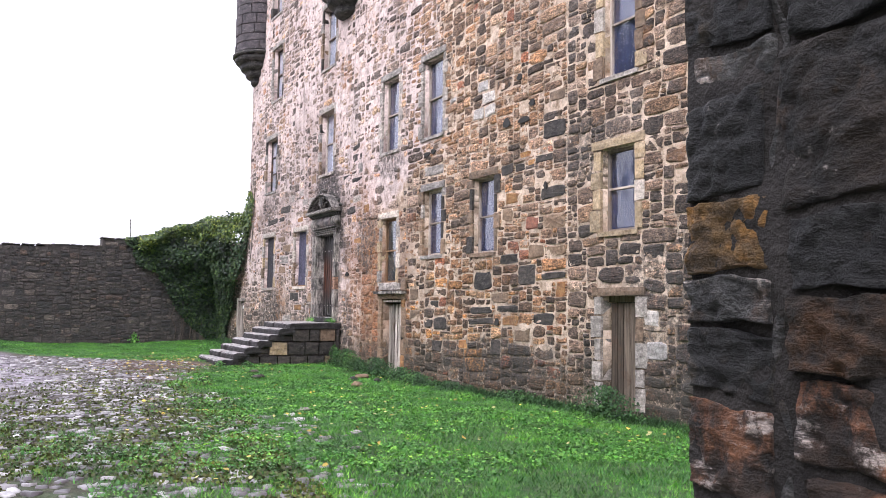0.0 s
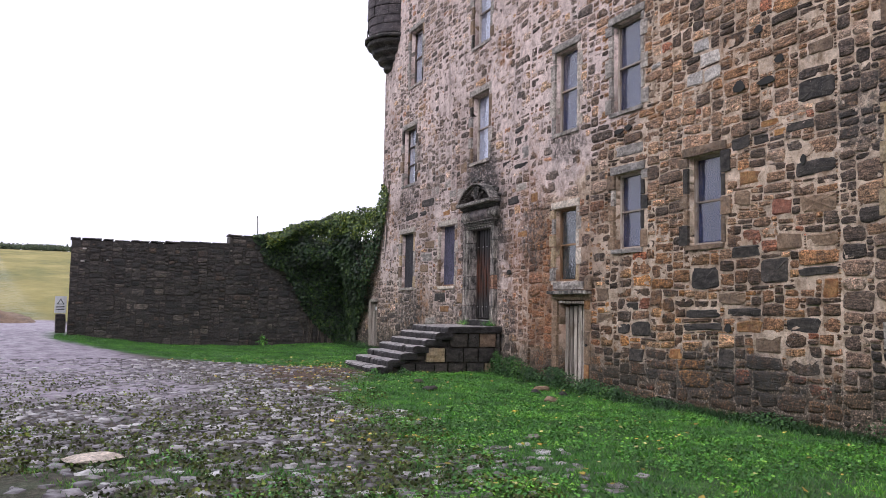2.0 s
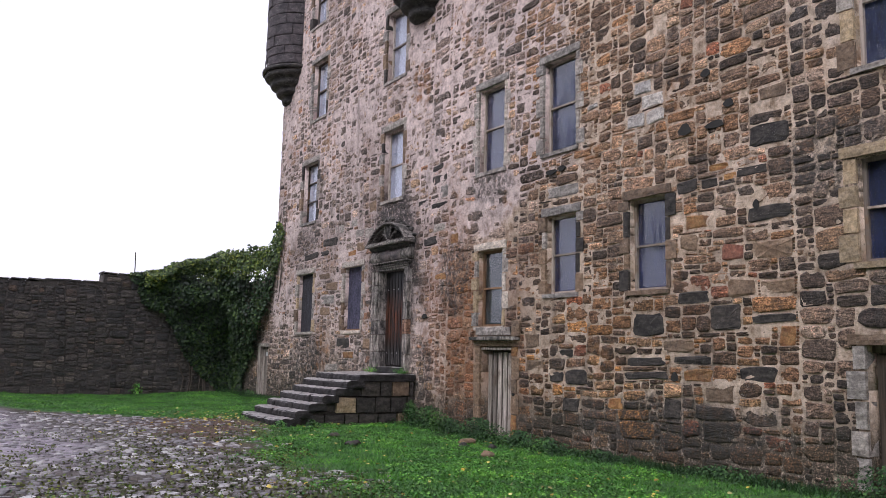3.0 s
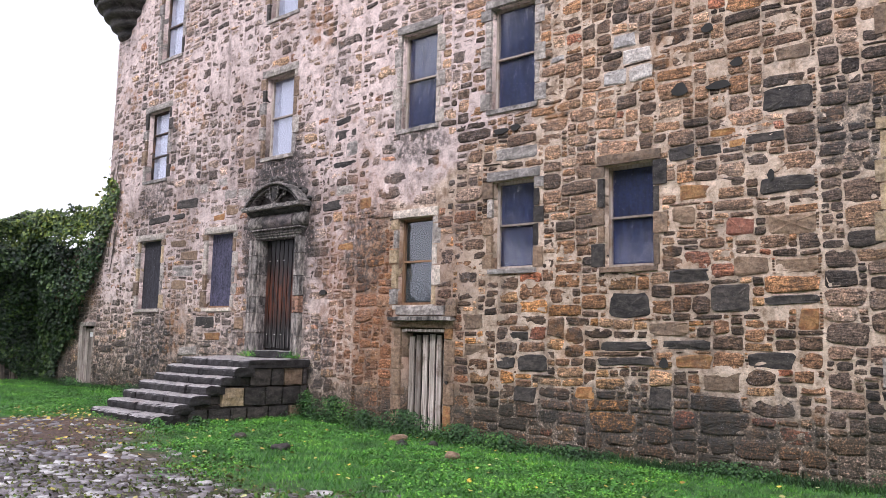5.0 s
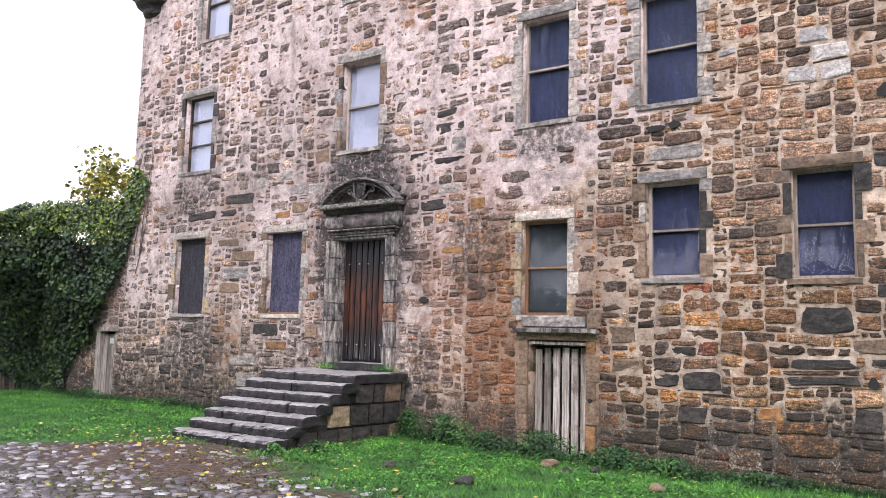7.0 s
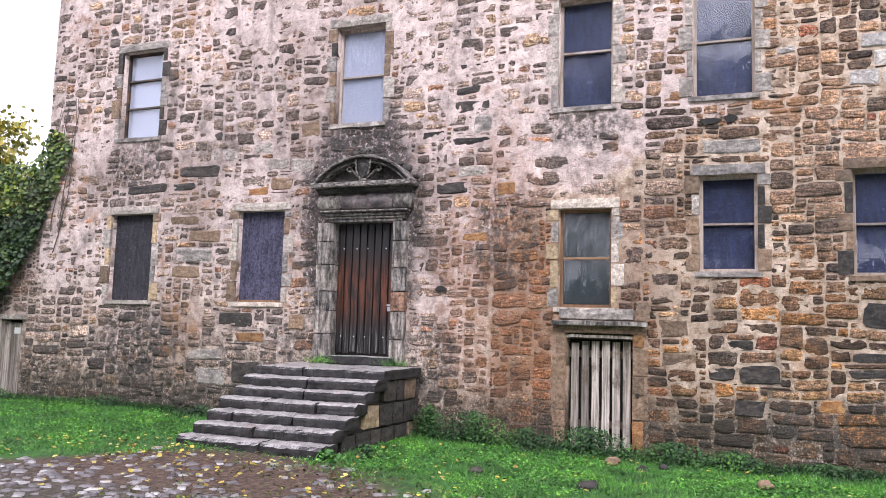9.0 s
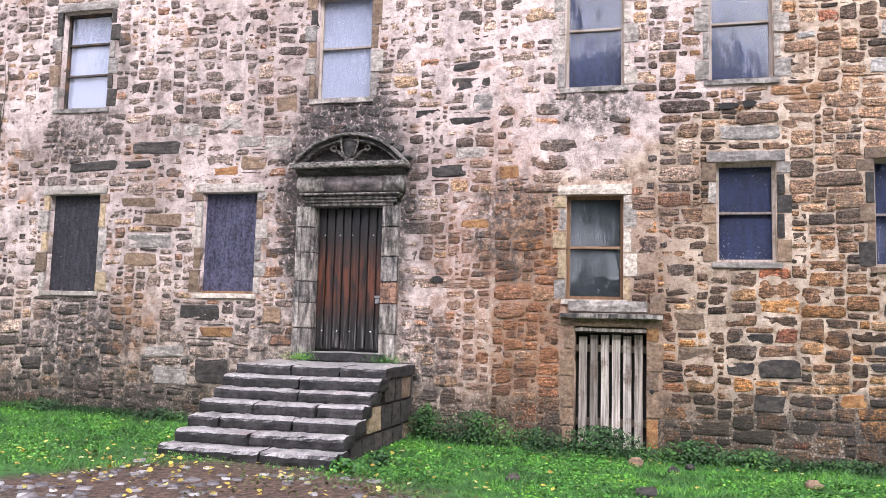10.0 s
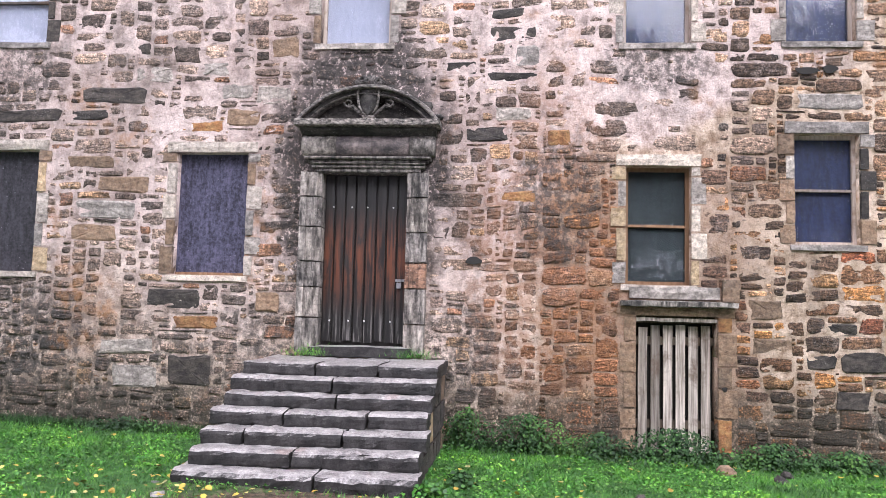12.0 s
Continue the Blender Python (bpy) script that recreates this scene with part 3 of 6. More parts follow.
M_FRAME_D = wood_material("dark_sash_wood", (0.05, 0.042, 0.038), (0.13, 0.105, 0.09), (0.2, 0.1, 0.05))
M_FRAME_O = wood_material("orange_sash_wood", (0.22, 0.12, 0.06), (0.38, 0.23, 0.13), (0.12, 0.07, 0.05))
M_BOLT = simple("pale_bolts", (0.75, 0.75, 0.74), 0.35, 0.1, 20, 0.3)
M_IRON = simple("galvanised_lock", (0.5, 0.5, 0.52), 0.35, 0.2, 30, 0.9)
M_SLATE = simple("roof_slate", (0.09, 0.09, 0.10), 0.6, 0.3, 3)
# near-black for sheets that stand in for shade, and for sign print
M_SHADE_PRINT = simple("shade_and_print_black", (0.03, 0.028, 0.026), 0.95, 0.2, 3)


def board_material(name, lo, hi, rough, streak=0.5):
    t = Tree(name)
    p, x, y, z = t.pos()
    v = t.n("Mapping", Vector=p, Scale=(9, 9, 1.6))
    g = t.noise(1.6, 6, 0.7, v)
    f = t.noise(26, 4, 0.7, p)
    col = t.mix(t.step(t.math("ADD", t.math("MULTIPLY", g, streak), t.math("MULTIPLY", f, 1 - streak)), 0.36, 0.66), lo, hi)
    dots = t.step(t.noise(34, 2, 0.5, p), 0.70, 0.76)
    col = t.mix(t.math("MULTIPLY", dots, 0.4), col, (0.45, 0.45, 0.5))
    return t.done(col, rough, g, 0.12, 0.01)


M_BLUEBOARD = board_material("navy_board", (0.006, 0.010, 0.035), (0.022, 0.036, 0.115), 0.5)
M_PURPLE = board_material("purple_grey_board", (0.010, 0.010, 0.022), (0.105, 0.10, 0.165), 0.8, 0.45)
M_BLACKBOARD = board_material("charcoal_board", (0.006, 0.006, 0.008), (0.05, 0.047, 0.06), 0.8, 0.45)
# sheet added behind the green sash in place of its unlit room
M_GREENBOARD = board_material("dark_green_backing", (0.010, 0.018, 0.021), (0.022, 0.036, 0.040), 0.6)
M_WHITEBOARD = board_material("white_blind", (0.36, 0.38, 0.48), (0.46, 0.48, 0.58), 0.6)


def glass_material():
    t = Tree("window_glass")
    p = t.n("NewGeometry")
    v = t.n("Mapping", Vector=p, Scale=(3, 3, 1.2))
    n = t.noise(1.8, 3, 0.5, v)
    drops = t.noise(60, 2, 0.5, p)
    return t.done((0.95, 0.97, 1.0), 0.03, t.math("ADD", n, t.math("MULTIPLY", t.step(drops, 0.62, 0.7), 0.03)), 0.25, 0.02, Transmission_Weight=1.0, IOR=1.55)


M_GLASS = glass_material()


def leaf_material(name, a, b, c, rough=0.5, thin=0.0):
    t = Tree(name)
    r = t.n("NewGeometry", out=8)
    p = t.n("NewGeometry")
    col = t.ramp(r, [(0.0, a), (0.55, b), (1.0, c)])
    col = t.mix(1.0, col, t.ramp(t.noise(1.3, 4, 0.6, p), [(0.34, (0.5, 0.5, 0.55)), (0.5, (1.0, 1.0, 1.0)), (0.66, (1.75, 1.5, 1.1))]), "MULTIPLY")
    col = t.mix(1.0, col, t.ramp(t.noise(7, 4, 0.7, p), [(0.35, (0.6, 0.6, 0.6)), (0.65, (1.4, 1.4, 1.4))]), "MULTIPLY")
    return t.done(col, rough, Subsurface_Weight=0.0, Transmission_Weight=thin)


# two ivy tones: shade put into the lower leaves, sky light into the upper
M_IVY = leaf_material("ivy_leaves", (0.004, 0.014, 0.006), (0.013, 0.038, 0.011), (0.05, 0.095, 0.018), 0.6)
M_IVY_TOP = leaf_material("lit_ivy_leaves", (0.016, 0.042, 0.010), (0.055, 0.105, 0.018), (0.17, 0.22, 0.035), 0.55)
M_GRASS = leaf_material("grass_blades", (0.024, 0.115, 0.012), (0.055, 0.22, 0.022), (0.16, 0.36, 0.042), 0.5)
M_WEED = leaf_material("weed_leaves", (0.010, 0.036, 0.009), (0.024, 0.08, 0.016), (0.055, 0.14, 0.028), 0.75)
M_MOSS = leaf_material("yard_moss", (0.055, 0.055, 0.018), (0.085, 0.105, 0.025), (0.12, 0.18, 0.035), 0.75)
M_FALLEN = leaf_material("fallen_leaves", (0.30, 0.20, 0.03), (0.46, 0.36, 0.06), (0.40, 0.40, 0.18), 0.6)
M_AUTUMN = leaf_material("autumn_leaves", (0.12, 0.14, 0.03), (0.26, 0.25, 0.05), (0.40, 0.33, 0.08), 0.6)
M_FAR = leaf_material("dark_tree_leaves", (0.02, 0.035, 0.014), (0.035, 0.06, 0.02), (0.06, 0.08, 0.03), 0.6)
M_BARK = simple("bark", (0.10, 0.08, 0.065), 0.9, 0.4, 8, 0, 0.6)


def ground_material():
    t = Tree("ground_cover")
    p, x, y, z = t.pos()
    wob = t.math("MULTIPLY", t.math("SUBTRACT", t.noise(0.9, 6, 0.65, p), 0.5), 2.6)
    fine = t.noise(14, 6, 0.7, p)
    mid = t.noise(2.2, 6, 0.65, p)
    lawn = t.ramp(t.noise(3.5, 6, 0.7, p), [(0.3, (0.016, 0.055, 0.010)), (0.5, (0.032, 0.115, 0.016)), (0.7, (0.07, 0.18, 0.026))])
    mud = t.ramp(fine, [(0.34, (0.022, 0.020, 0.012)), (0.5, (0.062, 0.052, 0.036)), (0.68, (0.15, 0.125, 0.10))])
    road = t.ramp(t.noise(5, 6, 0.7, p), [(0.34, (0.17, 0.145, 0.18)), (0.5, (0.36, 0.31, 0.37)), (0.66, (0.54, 0.48, 0.55))])
    field = t.ramp(t.noise(0.12, 6, 0.7, t.n("Mapping", Vector=p, Scale=(1, 0.35, 1))), [(0.34, (0.11, 0.12, 0.025)), (0.5, (0.22, 0.19, 0.05)), (0.66, (0.32, 0.27, 0.09))])
    # edge between yard and lawn: x = 2.2 + 0.16 (y - 5)
    e = t.math("SUBTRACT", x, t.math("ADD", t.math("MULTIPLY", t.math("SUBTRACT", y, 5.0), 0.165), t.math("ADD", 2.15, t.math("MULTIPLY", t.step(t.math("ABSOLUTE", t.math("SUBTRACT", y, 16.7)), 2.6, 0.2), 1.25))))
    on_lawn = t.step(t.math("ADD", e, wob), -0.45, 0.55)
    col = t.mix(on_lawn, mud, lawn)
    # moss and grass creeping between the stones near the gate
    creep = t.math("MULTIPLY", t.step(t.math("ADD", y, t.math("MULTIPLY", wob, 1.8)), 10.5, 5.0), t.step(mid, 0.36, 0.56))
    col = t.mix(t.math("MULTIPLY", creep, 0.7), col, t.mix(0.55, lawn, mud))
    # red-brown mud and leaf litter before the steps
    lit = t.math("MULTIPLY", t.step(t.math("ADD", x, t.math("MULTIPLY", wob, 0.6)), 2.2, 3.4), t.step(t.math("ADD", y, wob), 12.0, 14.0))
    lit = t.math("MULTIPLY", lit, t.math("SUBTRACT", 1.0, on_lawn))
    col = t.mix(t.math("MULTIPLY", lit, 0.75), col, t.mix(t.step(fine, 0.4, 0.62), (0.05, 0.028, 0.02), (0.17, 0.095, 0.065)))
    # the wet track; its sky reflection is put into the pale purple
    r1 = t.math("SUBTRACT", t.math("ADD", x, t.math("MULTIPLY", t.math("SUBTRACT", y, 13.0), 0.10)), 1.6)
    track = t.math("MULTIPLY", t.step(t.math("ADD", r1, t.math("MULTIPLY", wob, 0.5)), 0.6, -0.6), t.step(t.math("ADD", y, wob), 10.5, 14.0))
    col = t.mix(t.math("MULTIPLY", track, 0.85), col, road)
    # grass strip before the yard wall
    g1 = t.math("SUBTRACT", y, t.math("ADD", 18.6, t.math("MULTIPLY", t.math("POWER", t.math("MAXIMUM", t.math("SUBTRACT", 4.4, x), 0.0), 1.4), 0.62)))
    strip = t.math("MULTIPLY", t.step(t.math("ADD", g1, t.math("MULTIPLY", wob, 0.4)), -0.35, 0.35), t.step(x, -1.6, -0.9))
    strip = t.math("MULTIPLY", strip, t.step(y, 31, 29))
    col = t.mix(strip, col, lawn)
    col = t.mix(t.step(t.math("ADD", y, wob), 44, 47), col, field)
    wet = t.math("MULTIPLY", t.math("MULTIPLY", t.math("SUBTRACT", 1.0, on_lawn), t.step(mid, 0.46, 0.66)), 0.35)
    rough = t.math("SUBTRACT", 0.9, t.math("MULTIPLY", t.math("MULTIPLY", wet, t.step(y, 46, 40)), 0.55))
    rough = t.math("SUBTRACT", rough, t.math("MULTIPLY", t.math("MULTIPLY", track, t.step(mid, 0.34, 0.55)), 0.35), True)
    rough = t.math("MAXIMUM", rough, 0.16)
    return t.done(col, rough, t.math("ADD", mid, fine), 0.9, 0.05)


M_GROUND = ground_material()

# ---- rubble masonry ----
def stone_shape(seed, soft=False):
    """One rubble stone, about 1 x 1, standing 0 to 1 proud of its bed (local z): broken corners, bowed sides."""
    r = np.random.default_rng(seed)
    out = []
    skew, taper = r.uniform(-0.12, 0.12), r.uniform(-0.15, 0.15)
    corners = [(0.5, -0.5), (0.5, 0.5), (-0.5, 0.5), (-0.5, -0.5)]
    for q in range(4):
        (x0, y0), (x1, y1) = corners[q], corners[(q + 1) % 4]
        a, b = (r.uniform(0.14, 0.26), r.uniform(0.14, 0.26)) if soft else (r.uniform(0.02, 0.16), r.uniform(0.02, 0.16))
        for f in (a, r.uniform(0.4, 0.6), 1 - b):
            k = 1 + (r.uniform(-0.06, 0.05) if 0.3 < f < 0.7 else r.uniform(-0.05, 0.01))
            x, y = (x0 + (x1 - x0) * f) * k, (y0 + (y1 - y0) * f) * k
            out.append((x + skew * y, y * (1 + taper * x)))
    n = len(out)
    V = [[x, y, -1.2] for x, y in out]
    top = 0.74 if soft else 0.955
    V += [[x * top * r.uniform(0.97, 1.03), y * top * r.uniform(0.95, 1.03), 0.9 + r.uniform(-0.28, 0.2)] for x, y in out]
    V.append([r.uniform(-0.2, 0.2), r.uniform(-0.2, 0.2), 1.0 + r.uniform(-0.35, 0.2)])
    F = []
    for i in range(n):
        j = (i + 1) % n
        F += [(i, j, n + j), (i, n + j, n + i), (n + i, n + j, 2 * n)]
    return np.array(V), np.array(F)


RIM = 14        # points round a stone


def pack(r, u0, u1, z0, z1, holes, size, fixed=(), cu=0.05, cz=0.04, top=None):
    """Uncoursed rubble: rectangles of many sizes that fill the wall round the holes, laid from below upwards.
    fixed: stones with a place of their own (u0, u1, z0, z1). Gives rectangles (u0, u1, z0, z1)."""
    nu, nz = int((u1 - u0) / cu), int((z1 - z0) / cz)
    taken = np.zeros((nz + 1, nu + 1), bool)
    taken[nz, :], taken[:, nu] = True, True
    for a, b, c, d in list(holes) + list(fixed):
        i0, i1 = int(round((a - u0) / cu)), int(round((b - u0) / cu))
        j0, j1 = int(round((c - z0) / cz)), int(round((d - z0) / cz))
        taken[max(j0, 0):max(j1, 0), max(i0, 0):max(i1, 0)] = True
    out = []
    for j in range(nz):
        for i in range(nu):
            if taken[j, i]:
                continue
            w, h = size(u0 + i * cu, z0 + j * cz, r)
            w, h = max(1, int(round(w / cu))), max(1, int(round(h / cz)))
            k = 1
            while k < w and not taken[j, i + k]:
                k += 1
            run = k
            while run < w + 2 and not taken[j, i + run]:
                run += 1
            if run - k == 1:
                k = run
            h = max(1, min(h, int(k * cu * 1.05 / cz)))
            q = 1
            while q < h and not taken[j + q, i:i + k].any():
                q += 1
            taken[j:j + q, i:i + k] = True
            rect = (u0 + i * cu, u0 + (i + k) * cu, z0 + j * cz, z0 + (j + q) * cz)
            if top is None or rect[3] < top((rect[0] + rect[1]) / 2):
                out.append(rect)
    return out


def stones_of(rects, joint, proud, r, square=(3.0, 9.0), bow=1.0):
    """Rounded, chipped stones for the rectangles: vertices (n, 3 RIM + 1, 3) in the wall's frame, and the faces of one stone."""
    R = np.asarray(rects, float)
    n = len(R)
    joint, proud = np.broadcast_to(joint, n), np.broadcast_to(proud, n)
    a = 2 * math.pi * (np.arange(RIM)[None, :] + 0.5) / RIM + r.normal(0, 0.05, (n, RIM))
    e = 2.0 / r.uniform(square[0], square[1], (n, 1))
    x, y = np.sign(np.cos(a)) * np.abs(np.cos(a)) ** e, np.sign(np.sin(a)) * np.abs(np.sin(a)) ** e
    chip = np.minimum(1.0 + r.normal(-0.02, 0.055, (n, RIM)), 1.05)
    x, y = x * chip, y * np.minimum(1.0 + r.normal(-0.02, 0.07, (n, RIM)), 1.05)
    hw = np.maximum((R[:, 1] - R[:, 0]) / 2 - joint, 0.014)[:, None]
    hh = np.maximum((R[:, 3] - R[:, 2]) / 2 - joint, 0.011)[:, None]
    taper, lean = r.normal(0, 0.06, (n, 1)), r.normal(0, 0.05, (n, 1))
    x, y = x + lean * y * np.minimum(hh / hw, 1.0), y * (1 + taper * x)
    cu, cz = ((R[:, 0] + R[:, 1]) / 2)[:, None], ((R[:, 2] + R[:, 3]) / 2)[:, None]
    V = np.zeros((n, 3 * RIM + 1, 3))
    for k, (scale, jit) in enumerate(((1.0, 0.0), (0.97, 0.012), (0.80, 0.06))):
        s = scale * (1 + r.normal(0, jit, (n, RIM)))
        V[:, k * RIM:(k + 1) * RIM, 0] = cu + x * hw * s
        V[:, k * RIM:(k + 1) * RIM, 1] = cz + y * hh * s
    d = proud[:, None]
    V[:, :RIM, 2] = -0.05
    V[:, RIM:2 * RIM, 2] = d - 0.007 + r.normal(0, 0.003, (n, RIM))
    V[:, 2 * RIM:3 * RIM, 2] = d + r.normal(0, 0.0035, (n, RIM)) + r.normal(0, 0.003, (n, 1)) * x + r.normal(0, 0.004, (n, 1)) * y
    V[:, -1, 0], V[:, -1, 1], V[:, -1, 2] = cu[:, 0] + r.uniform(-0.2, 0.2, n) * hw[:, 0], cz[:, 0] + r.uniform(-0.2, 0.2, n) * hh[:, 0], proud + r.normal(0.002, 0.004, n)
    u, z = V[:, :, 0].copy(), V[:, :, 1].copy()
    V[:, :, 0] += bow * (0.05 * (vnoise(u * 0.9, z * 0.9, 91) - 0.5) + 0.035 * (vnoise(u * 3.7, z * 3.7, 93) - 0.5))
    V[:, :, 1] += bow * (0.10 * (vnoise(u * 0.6, z * 1.0, 92) - 0.5) + 0.035 * (vnoise(u * 3.1, z * 4.3, 94) - 0.5))
    F = []
    for i in range(RIM):
        j = (i + 1) % RIM
        F += [(i, j, RIM + j), (i, RIM + j, RIM + i), (RIM + i, RIM + j, 2 * RIM + j), (RIM + i, 2 * RIM + j, 2 * RIM + i), (2 * RIM + i, 2 * RIM + j, 3 * RIM)]
    return V, np.array(F)


def wall_frame(O, U, N):
    """Local axes of a wall: along it, up, and out of it."""
    U, N = Vector(U), Vector(N)
    m = Matrix((U, Vector((0, 0, 1)), N)).transposed().to_4x4()
    m.translation = O
    return m


def rubble(owner, m, V, F, kinds, piece_mats, joined_mats, near, name="stone"):
    """Sets stones into a wall: those for which near(u, z) holds become parts, up to 300; the rest is joined."""
    bpy.context.view_layer.update()
    back = owner.matrix_world.inverted()
    rest, made = [], 0
    for q in range(len(V)):
        c = V[q, -1]
        if made < 300 and near(c[0], c[1]):
            at = Vector((c[0], c[1], 0.0))
            ob = new(name, mesh_of(name, V[q] - np.array(at), F, piece_mats[kinds[q]]))
            ob.parent = owner
            ob.matrix_local = back @ m @ Matrix.Translation(at)
            made += 1
        else:
            rest.append(q)
    if rest:
        M = np.array(m)
        W = V[rest].reshape(-1, 3) @ M[:3, :3].T + M[:3, 3] - np.array(owner.matrix_world.translation)
        faces = (F[None] + (np.arange(len(rest)) * V.shape[1])[:, None, None]).reshape(-1, 3)
        me = big_mesh(name + "work", W, faces, joined_mats[0])
        for extra in joined_mats[1:]:
            me.materials.append(extra)
        me.polygons.foreach_set("material_index", np.repeat(np.asarray(kinds)[rest], len(F)).astype(np.int32))
        me.update()
        tagged(part(name + "work", me, owner), kind="stuff")


def mortar_bed(m, length, z0, z1, holes, step, level, top=None):
    """An uneven bed of mortar over the wall's face, with the holes left open. level(u, z): how far it stands out."""
    us = np.unique(np.round(np.concatenate([np.arange(0, length, step), [length], [h[i] for h in holes for i in (0, 1)]]), 3))
    zs = np.unique(np.round(np.concatenate([np.arange(z0, z1, step), [z1], [h[i] for h in holes for i in (2, 3)]]), 3))
    us, zs = us[(us >= 0) & (us <= length)], zs[(zs >= z0) & (zs <= z1)]
    uu, zz = np.meshgrid(us, zs, indexing="ij")
    P = np.stack([uu, zz, level(uu, zz)], -1).reshape(-1, 3)
    nz = len(zs)
    cu, cz = (us[:-1] + us[1:]) / 2, (zs[:-1] + zs[1:]) / 2
    keep = np.ones((len(cu), len(cz)), bool)
    for a, b, c, d in holes:
        keep &= ~(((cu > a) & (cu < b))[:, None] & ((cz > c) & (cz < d))[None, :])
    if top is not None:
        keep &= cz[None, :] < top(cu)[:, None]
    i, j = np.nonzero(keep)
    F = np.stack([i * nz + j, (i + 1) * nz + j, (i + 1) * nz + j + 1, i * nz + j + 1], 1)
    M = np.array(m)
    return P @ M[:3, :3].T + M[:3, 3], F


def core_boxes(geo, m, length, z0, z1, holes, front, back):
    """The solid wall behind the mortar, in blocks round the holes."""
    us = sorted({0.0, length, *[h[i] for h in holes for i in (0, 1)]})
    zs = sorted({z0, z1, *[h[i] for h in holes for i in (2, 3)]})
    for z_a, z_b in zip(zs, zs[1:]):
        run = None
        for u_a, u_b in zip(us, us[1:]):
            mid = ((u_a + u_b) / 2, (z_a + z_b) / 2)
            solid = not any(a < mid[0] < b and c < mid[1] < d for a, b, c, d in holes)
            if solid:
                run = (run[0], u_b) if run else (u_a, u_b)
            if run and (not solid or u_b == us[-1]):
                a, b = run
                V = [m @ Vector((u, z, w)) for u in (a, b) for z in (z_a, z_b) for w in (back, front)]
                geo.add(V, [(0, 1, 3, 2), (4, 6, 7, 5), (0, 4, 5, 1), (2, 3, 7, 6), (0, 2, 6, 4), (1, 5, 7, 3)])
                run = None
    return geo


# ---- ground ----
def lines(near_a, near_b, step, far_a, far_b):
    core = np.arange(near_a, near_b + step / 2, step)
    up = near_b + (far_b - near_b) * np.linspace(0, 1, 46)[1:] ** 2.6
    down = near_a - (near_a - far_a) * np.linspace(0, 1, 40)[1:] ** 2.6
    return np.concatenate([down[::-1], core, up])


gx, gy = lines(-6, 10, 0.2, -1800, 1800), lines(-4, 32, 0.2, -1800, 2200)
uu, vv = np.meshgrid(gx, gy, indexing="ij")
P = np.stack([uu, vv, gz(uu, vv)], -1).reshape(-1, 3)
i, j = np.meshgrid(np.arange(len(gx) - 1), np.arange(len(gy) - 1), indexing="ij")
i, j, k = i.ravel(), j.ravel(), len(gy)
ground = new("ground", big_mesh("ground", P, np.stack([i * k + j, (i + 1) * k + j, (i + 1) * k + j + 1, i * k + j + 1], 1), M_GROUND, True))
tagged(ground, "grass lawn, muddy cobbled yard and distant stubble field", "ground", kind="structure")

# ---- the castle ----
castle = thing("castle_tower", (FX, 12.0, 0.0), "tall rubble stone tower house with blackened doorcase and boarded windows", "castle")
FRONT = wall_frame((FX, CORNER, 0), (0, -1, 0), (-1, 0, 0))
TOP = 14.0
LEN = CORNER - RIGHT

# name: left edge, right edge, sill, head (y, y, z, z)
WINDOWS = {
    "charcoal": [(22.70, 21.72, 1.97, 3.56)],
    "purple": [(19.85, 18.91, 1.97, 3.545)],
    "green": [(14.16, 13.38, 1.97, 3.42)],
    "navy": [(12.17, 11.41, 2.49, 3.835), (10.25, 9.52, 2.44, 3.84), (6.67, 5.95, 2.58, 3.82), (4.38, 3.66, 2.58, 3.83),
             (14.20, 13.38, 4.96, 6.65), (12.25, 11.42, 4.97, 6.62), (6.62, 5.94, 4.90, 6.62), (4.33, 3.72, 4.85, 6.60)],
    "white": [(22.70, 21.74, 5.01, 6.70), (18.04, 17.13, 4.97, 6.65), (22.33, 21.38, 7.93, 9.62), (18.05, 17.12, 7.88, 9.60), (22.55, 21.65, 10.75, 12.40)],
}
DOOR = (17.93, 16.84, 1.12, 3.30)
CELLARS = [(14.03, 13.07, -0.12, 1.60), (6.66, 5.94, -0.15, 1.63), (4.39, 3.66, -0.15, 1.64)]


def as_hole(o, grow=0.0, up=0.0, down=0.0):
    return (CORNER - o[0] - grow, CORNER - o[1] + grow, o[2] - down, o[3] + up)


openings = [o for group in WINDOWS.values() for o in group] + [DOOR] + CELLARS
holes = [as_hole(o) for o in openings]

# stones that can be told apart: left edge, right edge, bottom, top
DARK_STONES = [
    (8.08, 7.50, 4.22, 4.52), (8.17, 7.50, 3.26, 3.46), (8.33, 7.82, 3.86, 4.0), (9.32, 8.95, 3.8, 4.02), (8.92, 8.60, 3.8, 3.97), (11.74, 11.34, 0.55, 0.82),
    (10.2, 9.57, 1.75, 2.1), (10.34, 9.55, 1.31, 1.46), (9.45, 8.77, 1.32, 1.47), (8.77, 8.28, 1.81, 2.17), (8.14, 7.5, 1.88, 2.02), (9.33, 8.77, 2.19, 2.38),
    (8.34, 7.78, 1.11, 1.33), (9.62, 9.26, 0.57, 0.86), (10.37, 9.5, 1.12, 1.25), (21.19, 20.32, 4.15, 4.4), (15.9, 15.23, 4.98, 5.19), (15.91, 15.22, 4.45, 4.6)]
